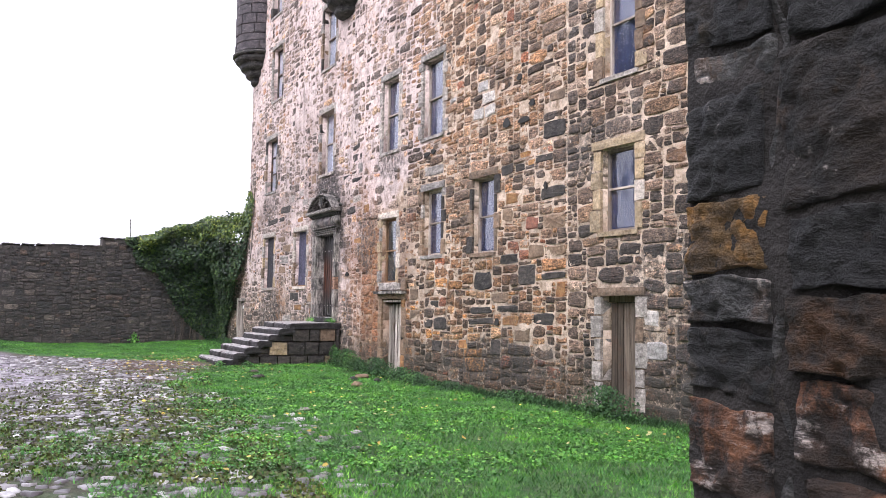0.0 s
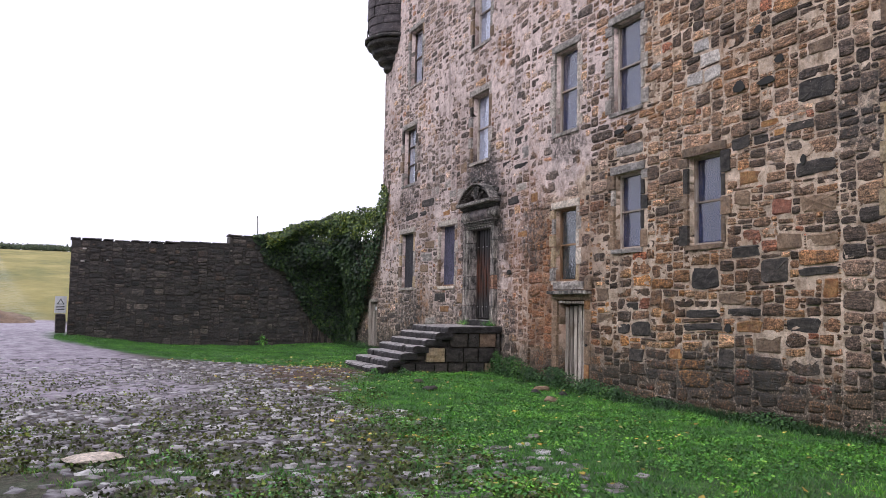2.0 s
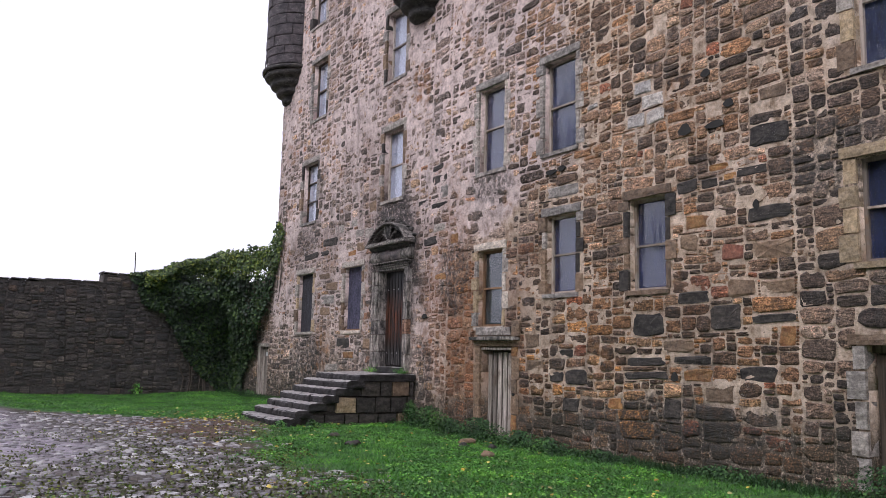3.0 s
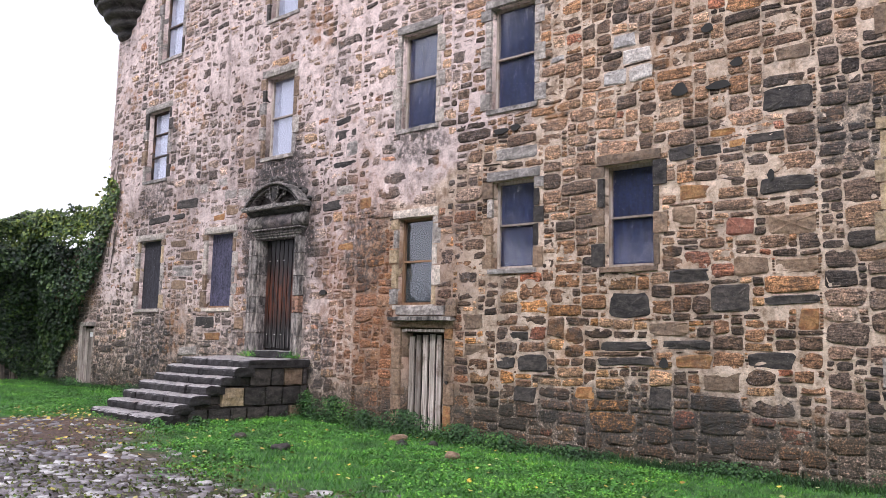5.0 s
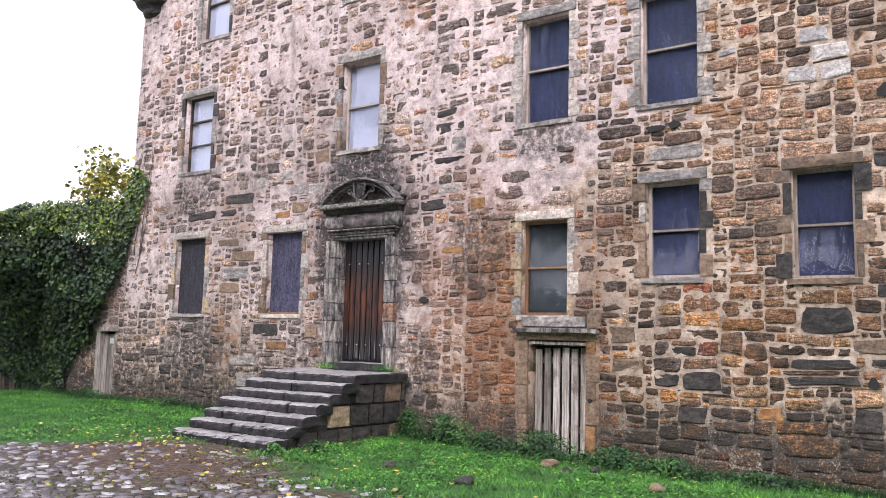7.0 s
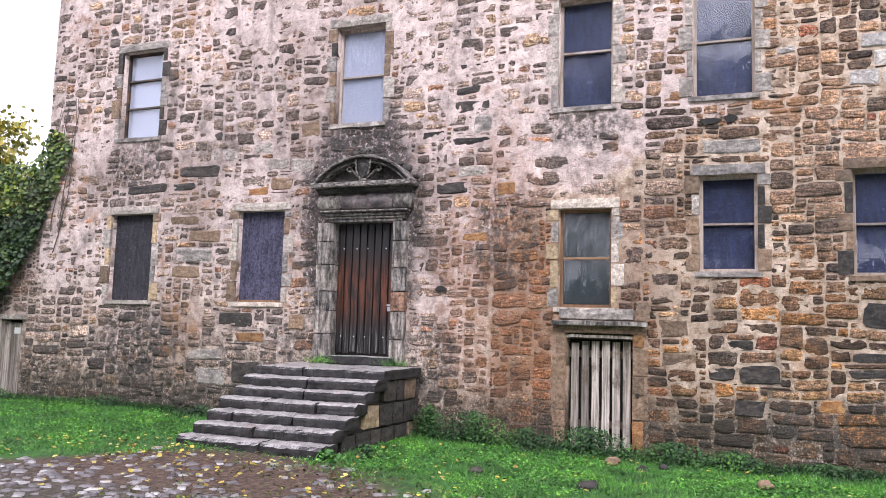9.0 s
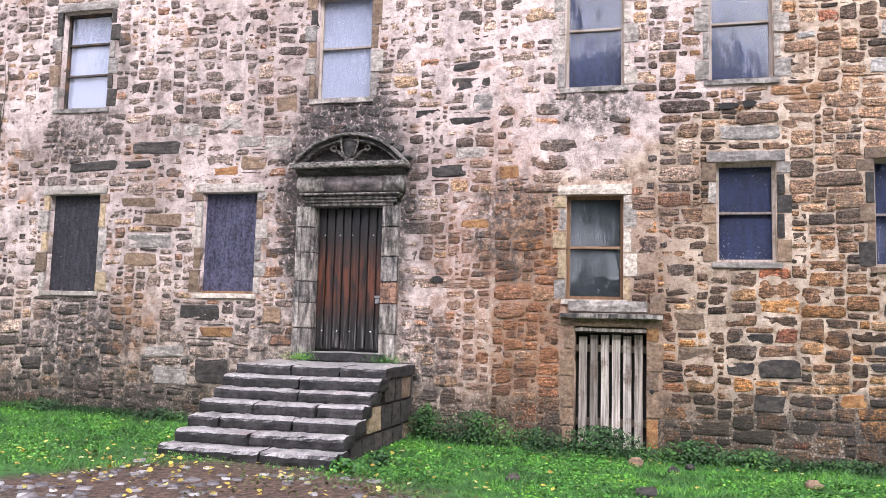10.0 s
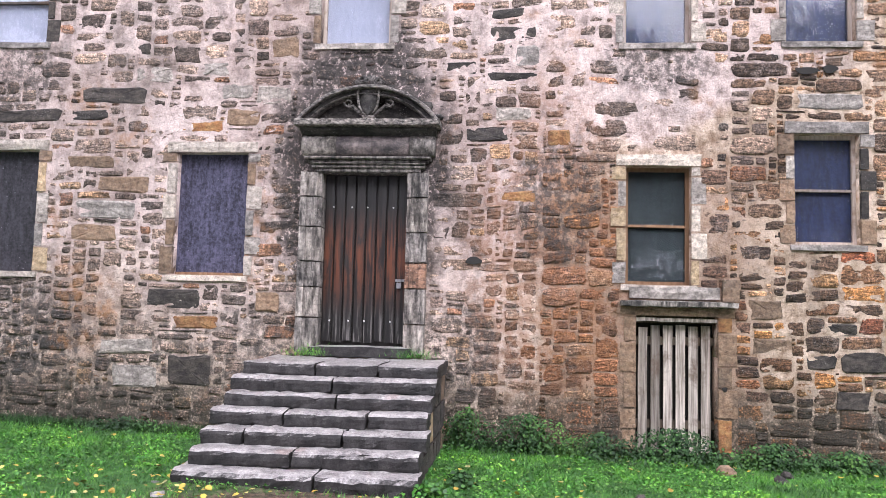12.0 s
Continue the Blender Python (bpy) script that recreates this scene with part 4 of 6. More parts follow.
DARK_STONES_OLD = [
    (22.38, 21.43, 3.92, 4.1), (21.38, 20.78, 3.93, 4.08), (20.57, 20.3, 4.84, 5.04), (16.40, 16.01, 4.56, 4.74), (16.14, 15.6, 3.68, 3.89), (20.19, 19.44, 1.53, 1.82),
    (19.84, 19.26, 0.58, 0.96), (11.66, 11.15, 1.01, 1.27), (12.07, 11.68, 1.05, 1.25), (11.82, 11.47, 1.43, 1.57), (15.8, 15.4, 5.62, 5.80), (15.85, 15.42, 5.28, 5.42)]
GREY_STONES = [
    (18.87, 18.38, 4.19, 4.46), (20.5, 19.96, 4.46, 4.7), (21.2, 20.34, 2.67, 2.93), (19.36, 18.91, 4.24, 4.47), (19.6, 19.22, 4.58, 4.79), (12.17, 11.37, 4.09, 4.32),
    (15.54, 15.22, 4.67, 4.92), (15.8, 15.31, 3.96, 4.14), (20.59, 19.95, 0.53, 0.83), (20.78, 20.0, 0.95, 1.16)]
ORANGE_STONES = [
    (8.76, 8.40, 4.03, 4.14), (8.52, 8.3, 3.86, 3.97), (9.2, 8.68, 3.26, 3.46), (7.75, 7.5, 1.59, 1.85), (10.71, 10.38, 0.66, 0.85), (9.25, 8.76, 1.09, 1.28),
    (19.83, 19.26, 3.8, 3.98), (15.12, 14.82, 3.65, 3.87), (15.68, 15.22, 2.94, 3.11), (19.8, 19.21, 1.28, 1.48)]
BROWN_STONES = [
    (9.30, 8.95, 2.94, 3.2), (8.05, 7.5, 2.74, 3.02), (7.92, 7.5, 4.8, 4.99), (8.49, 8.04, 2.25, 2.51), (7.98, 7.5, 2.26, 2.48), (9.63, 9.05, 1.5, 1.72), (8.9, 8.39, 0.82, 1.07),
    (21.33, 20.68, 3.32, 3.49), (21.24, 20.62, 2.34, 2.59), (19.24, 18.78, 3.89, 4.13), (20.92, 20.17, 3.03, 3.24), (18.69, 18.30, 4.78, 5.1), (18.76, 18.42, 1.5, 1.77), (12.72, 12.28, 1.6, 1.86), (12.68, 12.24, 1.22, 1.41)]
WHITE_STONES = [
    (10.11, 9.73, 5.45, 5.68), (9.97, 9.51, 5.19, 5.43), (9.85, 9.5, 4.92, 5.15), (10.27, 9.87, 4.94, 5.17), (11.16, 10.93, 5.50, 5.61), (5.75, 5.35, 0.72, 0.98), (5.80, 5.50, 1.18, 1.42)]
RED_STONES = [(8.57, 8.21, 2.76, 3.01)]
FEATURES = [(M_DARK, DARK_STONES), (M_DARK, DARK_STONES_OLD), (M_GREY, GREY_STONES), (M_ORANGE, ORANGE_STONES), (M_BROWN, BROWN_STONES), (M_WHITE, WHITE_STONES), (M_RED, RED_STONES)]
feature_rects = [as_hole(f) for _, fs in FEATURES for f in fs]


def front_level(u, z):
    """The bed of lime: thicker over the older part, so that more stone is drowned in it."""
    y = CORNER - u
    old = smooth((y - 9 + 5 * (vnoise(u * 0.5, z * 0.5, 8) - 0.5)) / 7) * smooth((z - 0.8) / 2.2)
    harl = smooth((vnoise(u * 0.8, z * 0.8, 9) * 0.6 + vnoise(u * 2.4, z * 2.4, 10) * 0.4 - 0.60 + 0.05 * old) / 0.10)
    return -0.004 + 0.009 * harl * (0.3 + 0.6 * old) + 0.012 * (vnoise(u * 2.1, z * 2.6, 5) - 0.5) + 0.014 * (vnoise(u * 7, z * 9, 6) - 0.5) + 0.009 * (vnoise(u * 19, z * 22, 7) - 0.5) + 0.006 * old


V, F = mortar_bed(FRONT, LEN, -0.5, TOP, holes, 0.036, front_level)
bed = Geo()
core_boxes(bed, FRONT, LEN, -0.5, TOP, holes, -0.035, -0.75)
V2, F2 = np.array(bed.V), np.array(bed.F)
V = np.concatenate([V, V2]) - np.array(castle.location)
wall = part("wall", big_mesh("wall", V, np.concatenate([F, F2 + len(V) - len(V2)]), M_MORTAR), castle, "rubble wall pointed with pale lime mortar")

# plain sides, back and roof that close the tower
shell = Geo()
shell.box(FX + 0.75, 17.0, CORNER - 0.8, CORNER, -0.5, TOP).box(FX + 0.75, 17.0, RIGHT, RIGHT + 0.8, -0.5, TOP).box(16.2, 17.0, RIGHT + 0.8, CORNER - 0.8, -0.5, TOP)
put_part("side_wall", shell, M_MORTAR, castle)
roof = Geo()
roof.add([(FX - 0.1, RIGHT, TOP), (17.1, RIGHT, TOP), (17.1, CORNER, TOP), (FX - 0.1, CORNER, TOP), (12.6, RIGHT + 0.4, TOP + 4.2), (12.6, CORNER - 0.4, TOP + 4.2)],
         [(0, 3, 5, 4), (1, 4, 5, 2), (0, 4, 1), (3, 2, 5), (0, 1, 2, 3)])
put_part("roof", roof, M_SLATE, castle, "grey slate roof")
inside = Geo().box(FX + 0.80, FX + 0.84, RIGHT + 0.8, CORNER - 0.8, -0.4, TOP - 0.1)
put_part("inner_screen", inside, M_SHADE_PRINT, castle, "dark sheet standing in for the unlit rooms behind the windows")


def feature_stones():
    r = np.random.default_rng(77)
    V, F = stones_of(feature_rects, 0.010, r.uniform(0.006, 0.016, len(feature_rects)), r, (5.0, 11.0))
    mats = [m for m, fs in FEATURES for _ in fs]
    for q, m in enumerate(mats):
        at = Vector((V[q, -1, 0], V[q, -1, 1], 0.0))
        ob = part("stone", mesh_of("stone", V[q] - np.array(at), F, m), wall)
        ob.matrix_local = Matrix.Translation(-castle.location) @ FRONT @ Matrix.Translation(at)
    # dark caps flush with the stones: the shade of open gaps as colour
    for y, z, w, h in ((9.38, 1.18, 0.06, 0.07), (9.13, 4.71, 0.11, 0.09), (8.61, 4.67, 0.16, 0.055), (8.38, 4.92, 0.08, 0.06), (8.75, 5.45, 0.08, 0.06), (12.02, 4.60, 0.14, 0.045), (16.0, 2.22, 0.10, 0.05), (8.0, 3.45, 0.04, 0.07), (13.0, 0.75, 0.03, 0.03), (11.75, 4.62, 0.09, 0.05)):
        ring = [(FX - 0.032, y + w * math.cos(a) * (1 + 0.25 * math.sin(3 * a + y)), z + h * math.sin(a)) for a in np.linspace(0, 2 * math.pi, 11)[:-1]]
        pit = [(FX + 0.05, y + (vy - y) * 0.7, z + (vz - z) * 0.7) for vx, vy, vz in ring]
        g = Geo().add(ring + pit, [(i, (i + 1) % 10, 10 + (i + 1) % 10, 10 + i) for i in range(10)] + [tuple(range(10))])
        put_part("dropped_stone_gap", g, M_SHADE_PRINT, wall)


feature_stones()


# ---- windows and doors of the castle ----
def surround(owner, o, mats, head_mat, seed, side=(0.10, 0.19), sill=True, head=0.15):
    """Dressed stones round an opening: jambs in long and short work, a lintel and a sill."""
    r = np.random.default_rng(int(seed))
    a, b, c, d = o
    for left in (True, False):
        z, long = c, r.random() < 0.5
        while z < d - 0.02:
            h = min(r.uniform(0.24, 0.42), d - z)
            if d - z - h < 0.12:
                h = d - z
            w = side[1] * r.uniform(0.85, 1.1) if long else side[0] * r.uniform(0.9, 1.2)
            y0, y1 = (a - 0.006, a + w) if left else (b - w, b + 0.006)
            g = Geo().rough(FX - r.uniform(0.020, 0.030), FX + 0.20, y0, y1, z + 0.004, z + h - 0.005, (1, 2, 2), 0.006, 0.008, seed + z, 6.0)
            put_part("jamb_stone", g, mats[int(r.integers(len(mats)))], owner)
            z, long = z + h, not long
    g = Geo().rough(FX - 0.032, FX + 0.22, b - side[0] * 1.3, a + side[0] * 1.3, d - 0.006, d + head, (1, 5, 2), 0.008, 0.01, seed + 9, 5.0)
    put_part("lintel", g, head_mat, owner)
    if sill:
        g = Geo().rough(FX - 0.045, FX + 0.24, b - 0.07, a + 0.07, c - 0.085, c + 0.006, (1, 5, 1), 0.008, 0.01, seed + 5, 5.0)
        put_part("window_sill", g, head_mat, owner)


def sash(owner, o, wood, board, seed, rail=0.5, glazed=True, deep=0.13, thirds=False):
    a, b, c, d = o
    x = FX + deep
    w = 0.045
    g = Geo().box(x, x + 0.06, a - w, a, c, d).box(x, x + 0.06, b, b + w, c, d).box(x, x + 0.06, b + w, a - w, d - w, d).box(x, x + 0.06, b + w, a - w, c, c + w)
    put_part("window_frame", g, wood, owner)
    mids = (0.36, 0.68) if thirds else (rail,)
    for f in mids:
        zr = c + (d - c) * f
        put_part("meeting_rail", Geo().rough(x - 0.015, x + 0.045, b + w, a - w, zr - 0.018, zr + 0.018, (1, 4, 1), 0.004, 0.003, seed), wood, owner)
    if glazed:
        zs = [c + w] + [c + (d - c) * f for f in mids] + [d - w]
        for za, zb in zip(zs, zs[1:]):
            tilt = 0.004 * math.sin(seed * 7.3 + za * 5)
            g = Geo()
            g.box(x + 0.022, x + 0.027, b + w, a - w, za + 0.017, zb - 0.017)
            g.V = [(vx + tilt * (vz - za) * 3 + tilt * (vy - b) * 2, vy, vz) for vx, vy, vz in g.V]
            ob = put_part("pane", g, M_GLASS, owner)
            ob.visible_shadow = False
    put_part("board", Geo().box(x + 0.05, x + 0.075, b, a, c, d), board, owner)


def window(kind, o, seed):
    n = {"charcoal": "charcoal board in a grey stone surround", "purple": "purple-grey board in a stone surround", "green": "dark glazed sash in an orange wooden frame",
         "navy": "dark navy sash window with a pale rail", "white": "sash window backed with a white blind"}[kind]
    win = part("window", None, castle, n)
    win.empty_display_size = 0.1
    win.location = Vector((FX, (o[0] + o[1]) / 2, o[2])) - castle.location
    bpy.context.view_layer.update()
    y = o[0]
    if kind in ("charcoal", "purple"):
        surround(win, o, [M_GREY, M_GREY, M_PALE, M_BROWN, M_OCHRE][:4 + (kind == "charcoal")], M_PALE, seed)
        put_part("board", Geo().box(FX + 0.13, FX + 0.16, o[1], o[0], o[2], o[3]), M_BLACKBOARD if kind == "charcoal" else M_PURPLE, win, "weathered plywood board")
        if kind == "purple":
            put_part("sill_strip", Geo().box(FX + 0.10, FX + 0.13, o[1], o[0], o[2] + 0.006, o[2] + 0.04), M_FRAME_O, win)
    elif kind == "green":
        surround(win, o, [M_GREY, M_OCHRE, M_PALE], M_PALE, seed)
        sash(win, o, M_FRAME_O, M_GREENBOARD, seed, 0.5)
    elif kind == "navy":
        right = y < 8
        low = o[2] < 4
        if right:
            mats = [M_OCHRE, M_PALE, M_OCHRE, M_BROWN]
        elif low:
            mats = [M_BROWN, M_BROWN, M_DARK, M_GREY]
        else:
            mats = [M_GREY, M_GREY, M_PALE]
        surround(win, o, mats, (M_OCHRE if right and low else M_BROWN if low and y < 11 else M_GREY), seed, (0.09, 0.20) if not right else (0.16, 0.23), True)
        sash(win, o, M_FRAME, M_BLUEBOARD, seed, 0.5 + 0.02 * math.sin(seed))
    else:
        surround(win, o, [M_GREY, M_BROWN, M_GREY, M_DARK], M_GREY, seed)
        sash(win, o, M_FRAME_D if y > 20 else M_FRAME, M_WHITEBOARD, seed, 0.5, True, 0.15, 20 < y and o[2] < 6)


seed = 0
for kind, group in WINDOWS.items():
    for o in group:
        seed += 1
        window(kind, o, int(seed * 3.7) + 11)


def cellar_door(o, seed, wood, boards, head, gap, label, hood=False):
    a, b, c, d = o
    door = part("cellar_door", None, castle, label)
    door.location = Vector((FX, (a + b) / 2, 0.0)) - castle.location
    bpy.context.view_layer.update()
    surround(door, (a, b, 0.0, d), [M_ORANGE, M_BROWN, M_BROWN] if hood else [M_GREY, M_BROWN, M_GREY], M_BROWN, seed, (0.15, 0.22), False, 0.13)
    if hood:
        put_part("drip_stone", Geo().rough(FX - 0.15, FX + 0.05, b - 0.22, a + 0.2, d + 0.10, d + 0.18, (2, 8, 1), 0.012, 0.012, seed, 6.0), M_JAMB, door)
        put_part("hood_stone", Geo().rough(FX - 0.07, FX + 0.05, b - 0.02, a + 0.1, d + 0.19, d + 0.36, (1, 6, 2), 0.012, 0.014, seed + 1, 6.0), M_GREY, door)
        put_part("hood_block", Geo().rough(FX - 0.07, FX + 0.05, b - 0.26, b - 0.03, d + 0.17, d + 0.46, (1, 3, 3), 0.012, 0.014, seed + 2, 6.0), M_BROWN, door)
        put_part("top_strip", Geo().rough(FX + 0.02, FX + 0.08, b, a, d - 0.07, d - 0.02, (1, 10, 1), 0.012, 0.004, seed, 12.0), M_OLDWOOD, door)
    r = np.random.default_rng(int(seed))
    w = (a - b - 0.06) / boards
    for k in range(boards):
        y0 = b + 0.03 + k * w
        low = r.uniform(0.0, 0.10) if hood else 0.0
        g = Geo().rough(FX + 0.16, FX + 0.19, y0 + gap / 2, y0 + w - gap / 2, c + low, d - 0.1 - r.uniform(0, 0.04) * hood, (1, 2, 6), 0.006, 0.004, seed + k, 3.0)
        put_part("plank", g, wood, door)
    for z in (0.25, d - 0.35):
        put_part("cross_rail", Geo().box(FX + 0.19, FX + 0.22, b, a, z, z + 0.1), M_DIMWOOD, door)
    # dark sheet put behind the planks in place of the cellar's shade
    put_part("inner_dark", Geo().box(FX + 0.3, FX + 0.32, b, a, c, d), M_SHADE_PRINT, door)
    put_part("door_head", Geo().box(FX + 0.15, FX + 0.2, b, a, d - 0.09, d), M_DIMWOOD, door)


cellar_door(CELLARS[0], 31, M_OLDWOOD, 6, 0.022, 0.034, "gapped silver-grey plank cellar door under a stone hood", True)
cellar_door(CELLARS[1], 47, M_DIMWOOD, 5, 0.02, 0.008, "closed brown plank cellar door in dressed stone")
cellar_door(CELLARS[2], 53, M_DIMWOOD, 5, 0.02, 0.008, "closed brown plank cellar door in dressed stone")


def main_door():
    a, b, c, d = DOOR
    door = part("front_door", None, castle, "dark weathered vertical plank door with a padlock")
    door.location = Vector((FX, (a + b) / 2, c)) - castle.location
    bpy.context.view_layer.update()
    x, n = FX + 0.13, 8
    w = (a - b - 0.02) / n
    for k in range(n):
        y0 = b + 0.01 + k * w
        g = Geo().rough(x, x + 0.035, y0 + 0.009, y0 + w - 0.009, c + 0.045 + 0.012 * (k % 3), d - 0.01, (1, 2, 8), 0.004, 0.004, k * 2.3, 2.5)
        put_part("plank", g, M_DOOR, door)
    for z in (c + 0.32, d - 0.42):
        for y in (b + 0.2, b + 0.53, b + 0.73, b + 0.97):
            g = Geo().lathe(0, 0, [(0.0001, 0.012), (0.010, 0.008), (0.012, 0.0)], 8)
            g.V = [(x - vz, y + vx, z + vy) for vx, vy, vz in g.V]
            put_part("bolt", g, M_BOLT, door)
    lock = Geo().box(x - 0.012, x, b + 0.03, b + 0.15, c + 0.825, c + 0.855).box(x - 0.045, x - 0.013, b + 0.07, b + 0.125, c + 0.74, c + 0.805)
    lock.tube([(x - 0.03, b + 0.08, c + 0.805), (x - 0.03, b + 0.082, c + 0.84), (x - 0.03, b + 0.097, c + 0.855), (x - 0.03, b + 0.112, c + 0.84), (x - 0.03, b + 0.114, c + 0.805)], 0.006, 6)
    put_part("padlock", lock, M_IRON, door, "pale metal hasp and padlock")
    put_part("inner_dark", Geo().box(x + 0.06, x + 0.08, b, a, c, d), M_SHADE_PRINT, door)
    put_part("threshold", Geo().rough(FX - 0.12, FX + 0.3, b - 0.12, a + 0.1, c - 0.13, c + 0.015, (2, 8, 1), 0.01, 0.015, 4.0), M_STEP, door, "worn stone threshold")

    case = part("doorcase", None, castle, "blackened carved stone doorcase with curved pediment and shield")
    case.location = Vector((FX, (a + b) / 2, c)) - castle.location
    bpy.context.view_layer.update()
    r = np.random.default_rng(5)
    for left in (True, False):
        z = c - 0.08
        for k in range(6):
            h = (d - c + 0.08) / 6 * (1 + 0.18 * math.sin(k * 2.1 + left))
            h = min(h, d - z) if k < 5 else d - z
            s = 1 if left else -1
            e = a if left else b
            g = Geo()
            for o0, o1, out in ((-0.01, 0.255, 0.05), (0.085, 0.258, 0.085), (0.17, 0.262, 0.115)):
                ya, yb = sorted((e + s * o0, e + s * o1))
                g.rough(FX - out, FX + 0.16, ya, yb, z + 0.004, z + h - 0.004, (1, 2, 4), 0.008, 0.004, k + 10 * left, 6.0)
            g.tube([(FX - 0.07, e + s * 0.075, z + 0.01), (FX - 0.07, e + s * 0.075, z + h - 0.01)], 0.03, 8)
            put_part("jamb_stone", g, M_JAMB_O if (k == 2 and not left) else (M_JAMB_L, M_JAMB)[(k + left) % 2], case)
            z += h
    yc = 17.345
    g = Geo()
    for half, out, z0, z1 in ((0.66, 0.07, 3.295, 3.345), (0.715, 0.10, 3.345, 3.385), (0.72, 0.13, 3.39, 3.41), (0.76, 0.11, 3.41, 3.445), (0.79, 0.165, 3.45, 3.485)):
        g.sweep_y(yc - half, yc + half, [(0.0, z0), (out - 0.02, z0), (out, z0 + 0.012), (out, z1 - 0.010), (out - 0.012, z1), (0.0, z1)], FX)
    put_part("architrave", g, M_JAMB, case)
    pul = [(0.0, 3.50)] + [(0.09 + 0.09 * math.sin(math.pi * (0.12 + 0.8 * k / 10)), 3.50 + 0.25 * k / 10) for k in range(11)] + [(0.0, 3.75)]
    cuts = [-0.84, -0.52, -0.05, 0.40, 0.84]
    for k, (ya, yb) in enumerate(zip(cuts, cuts[1:])):
        put_part("frieze", Geo().sweep_y(yc + ya + 0.003, yc + yb - 0.003, [(o + 0.004 * (k % 2) * (o > 0), z) for o, z in pul], FX), (M_JAMB_L, M_FRIEZE, M_FRIEZE, M_JAMB_L)[k], case, "bulging stone frieze streaked grey", True)
    bed = [(0.0, 3.752), (0.13, 3.752), (0.15, 3.775), (0.20, 3.80), (0.22, 3.83), (0.0, 3.84)]
    put_part("bed_moulding", Geo().sweep_y(yc - 0.85, yc + 0.85, bed, FX), M_CASE, case)
    g = Geo().rough(FX - 0.315, FX, yc - 0.91, yc + 0.91, 3.842, 3.93, (3, 44, 3), 0.009, 0.006, 1.7, 12.0)
    put_part("cornice", g, M_LEDGE, case, "worn cornice slab with pale edges")
    # segmental pediment: two thin worn ribs with a black hollow between and behind them
    span, rise, foot = 0.87, 0.42, 3.935
    R = (span * span + rise * rise) / (2 * rise)
    zc, w1 = foot + rise - R, math.asin(span / R)

    def rib(name, inner, outer, out, material, wobble, rows=48):
        V, F = [], []
        sec = [(0.0, inner), (out - 0.015, inner), (out, inner + 0.010), (out, outer - 0.010), (out - 0.02, outer), (0.0, outer)]
        k = len(sec)
        for q in range(rows + 1):
            w = -w1 + 2 * w1 * q / rows
            for o, dr in sec:
                chip = wobble * noise.noise(Vector((q * 0.45, dr * 30, o * 9)))
                rr = max(R + dr + chip, 0.1)
                V.append((FX - max(o + chip, 0.0), yc + rr * math.sin(w), max(zc + rr * math.cos(w), 3.925)))
        for q in range(rows):
            for e in range(k):
                F.append((q * k + e, q * k + (e + 1) % k, (q + 1) * k + (e + 1) % k, (q + 1) * k + e))
        F += [tuple(range(k)), tuple(reversed(range(rows * k, rows * k + k)))]
        put_part(name, Geo().add(V, F), material, case)

    rib("outer_rib", -0.035, 0.012, 0.285, M_LEDGE, 0.010)
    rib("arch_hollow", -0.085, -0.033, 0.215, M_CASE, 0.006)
    rib("inner_rib", -0.105, -0.083, 0.235, M_LEDGE, 0.007)
    pts = [(yc + (R - 0.1) * math.sin(-w1 + 2 * w1 * q / 20), max(zc + (R - 0.1) * math.cos(-w1 + 2 * w1 * q / 20), 3.931)) for q in range(21)]
    V = [(FX - 0.055, y, z) for y, z in pts] + [(FX - 0.055, y, 3.93) for y, z in pts]
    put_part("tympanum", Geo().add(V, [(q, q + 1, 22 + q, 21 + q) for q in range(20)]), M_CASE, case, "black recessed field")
    # cartouche: a hollowed shield in a raised rim, with a shell above and a foot below
    prof = [(0.02, 3.99), (0.07, 4.03), (0.10, 4.10), (0.118, 4.20), (0.12, 4.30), (0.10, 4.335)]
    V, F = [], []
    for y_s in range(-4, 5):
        f = y_s / 4
        for wd, z in prof:
            V.append((FX - 0.185 - 0.045 * (1 - f * f), yc + f * wd, z))
    m6 = len(prof)
    for q in range(8):
        for e in range(m6 - 1):
            F.append((q * m6 + e, (q + 1) * m6 + e, (q + 1) * m6 + e + 1, q * m6 + e + 1))
    put_part("shield", Geo().add(V, F), M_CASE, case, "carved dark shield", True)
    for e in (-1, 1):
        rim = [(FX - 0.215, yc + e * (wd + 0.012), z) for wd, z in prof]
        curl = [(FX - 0.20, yc + e * (0.135 + 0.10 * f + 0.03 * math.sin(f * 9)), 4.335 - 0.02 * math.sin(f * 6)) for f in np.linspace(0, 0.5, 6)]
        put_part("shield_rim", Geo().tube(rim + curl, [0.017] * len(rim) + [0.016, 0.015, 0.014, 0.013, 0.012, 0.010], 8), M_LEDGE, case, "", True)
        coil = [(FX - 0.17, yc + e * (0.255 + 0.052 * math.cos(w) * (1 - w / 9)), 4.155 + 0.045 * math.sin(w) * (1 - w / 9)) for w in np.linspace(-2.4, 5.0, 22)]
        stem = [(FX - 0.17, yc + e * 0.05, 3.99), (FX - 0.18, yc + e * 0.11, 4.03), (FX - 0.175, yc + e * 0.17, 4.085)]
        put_part("scroll", Geo().tube(stem + coil, [0.022, 0.024, 0.022] + [0.019 - 0.0004 * q for q in range(22)], 8), M_LEDGE, case, "", True)
    g = Geo()
    for q in range(7):
        a0 = radians(25 + 130 * q / 6)
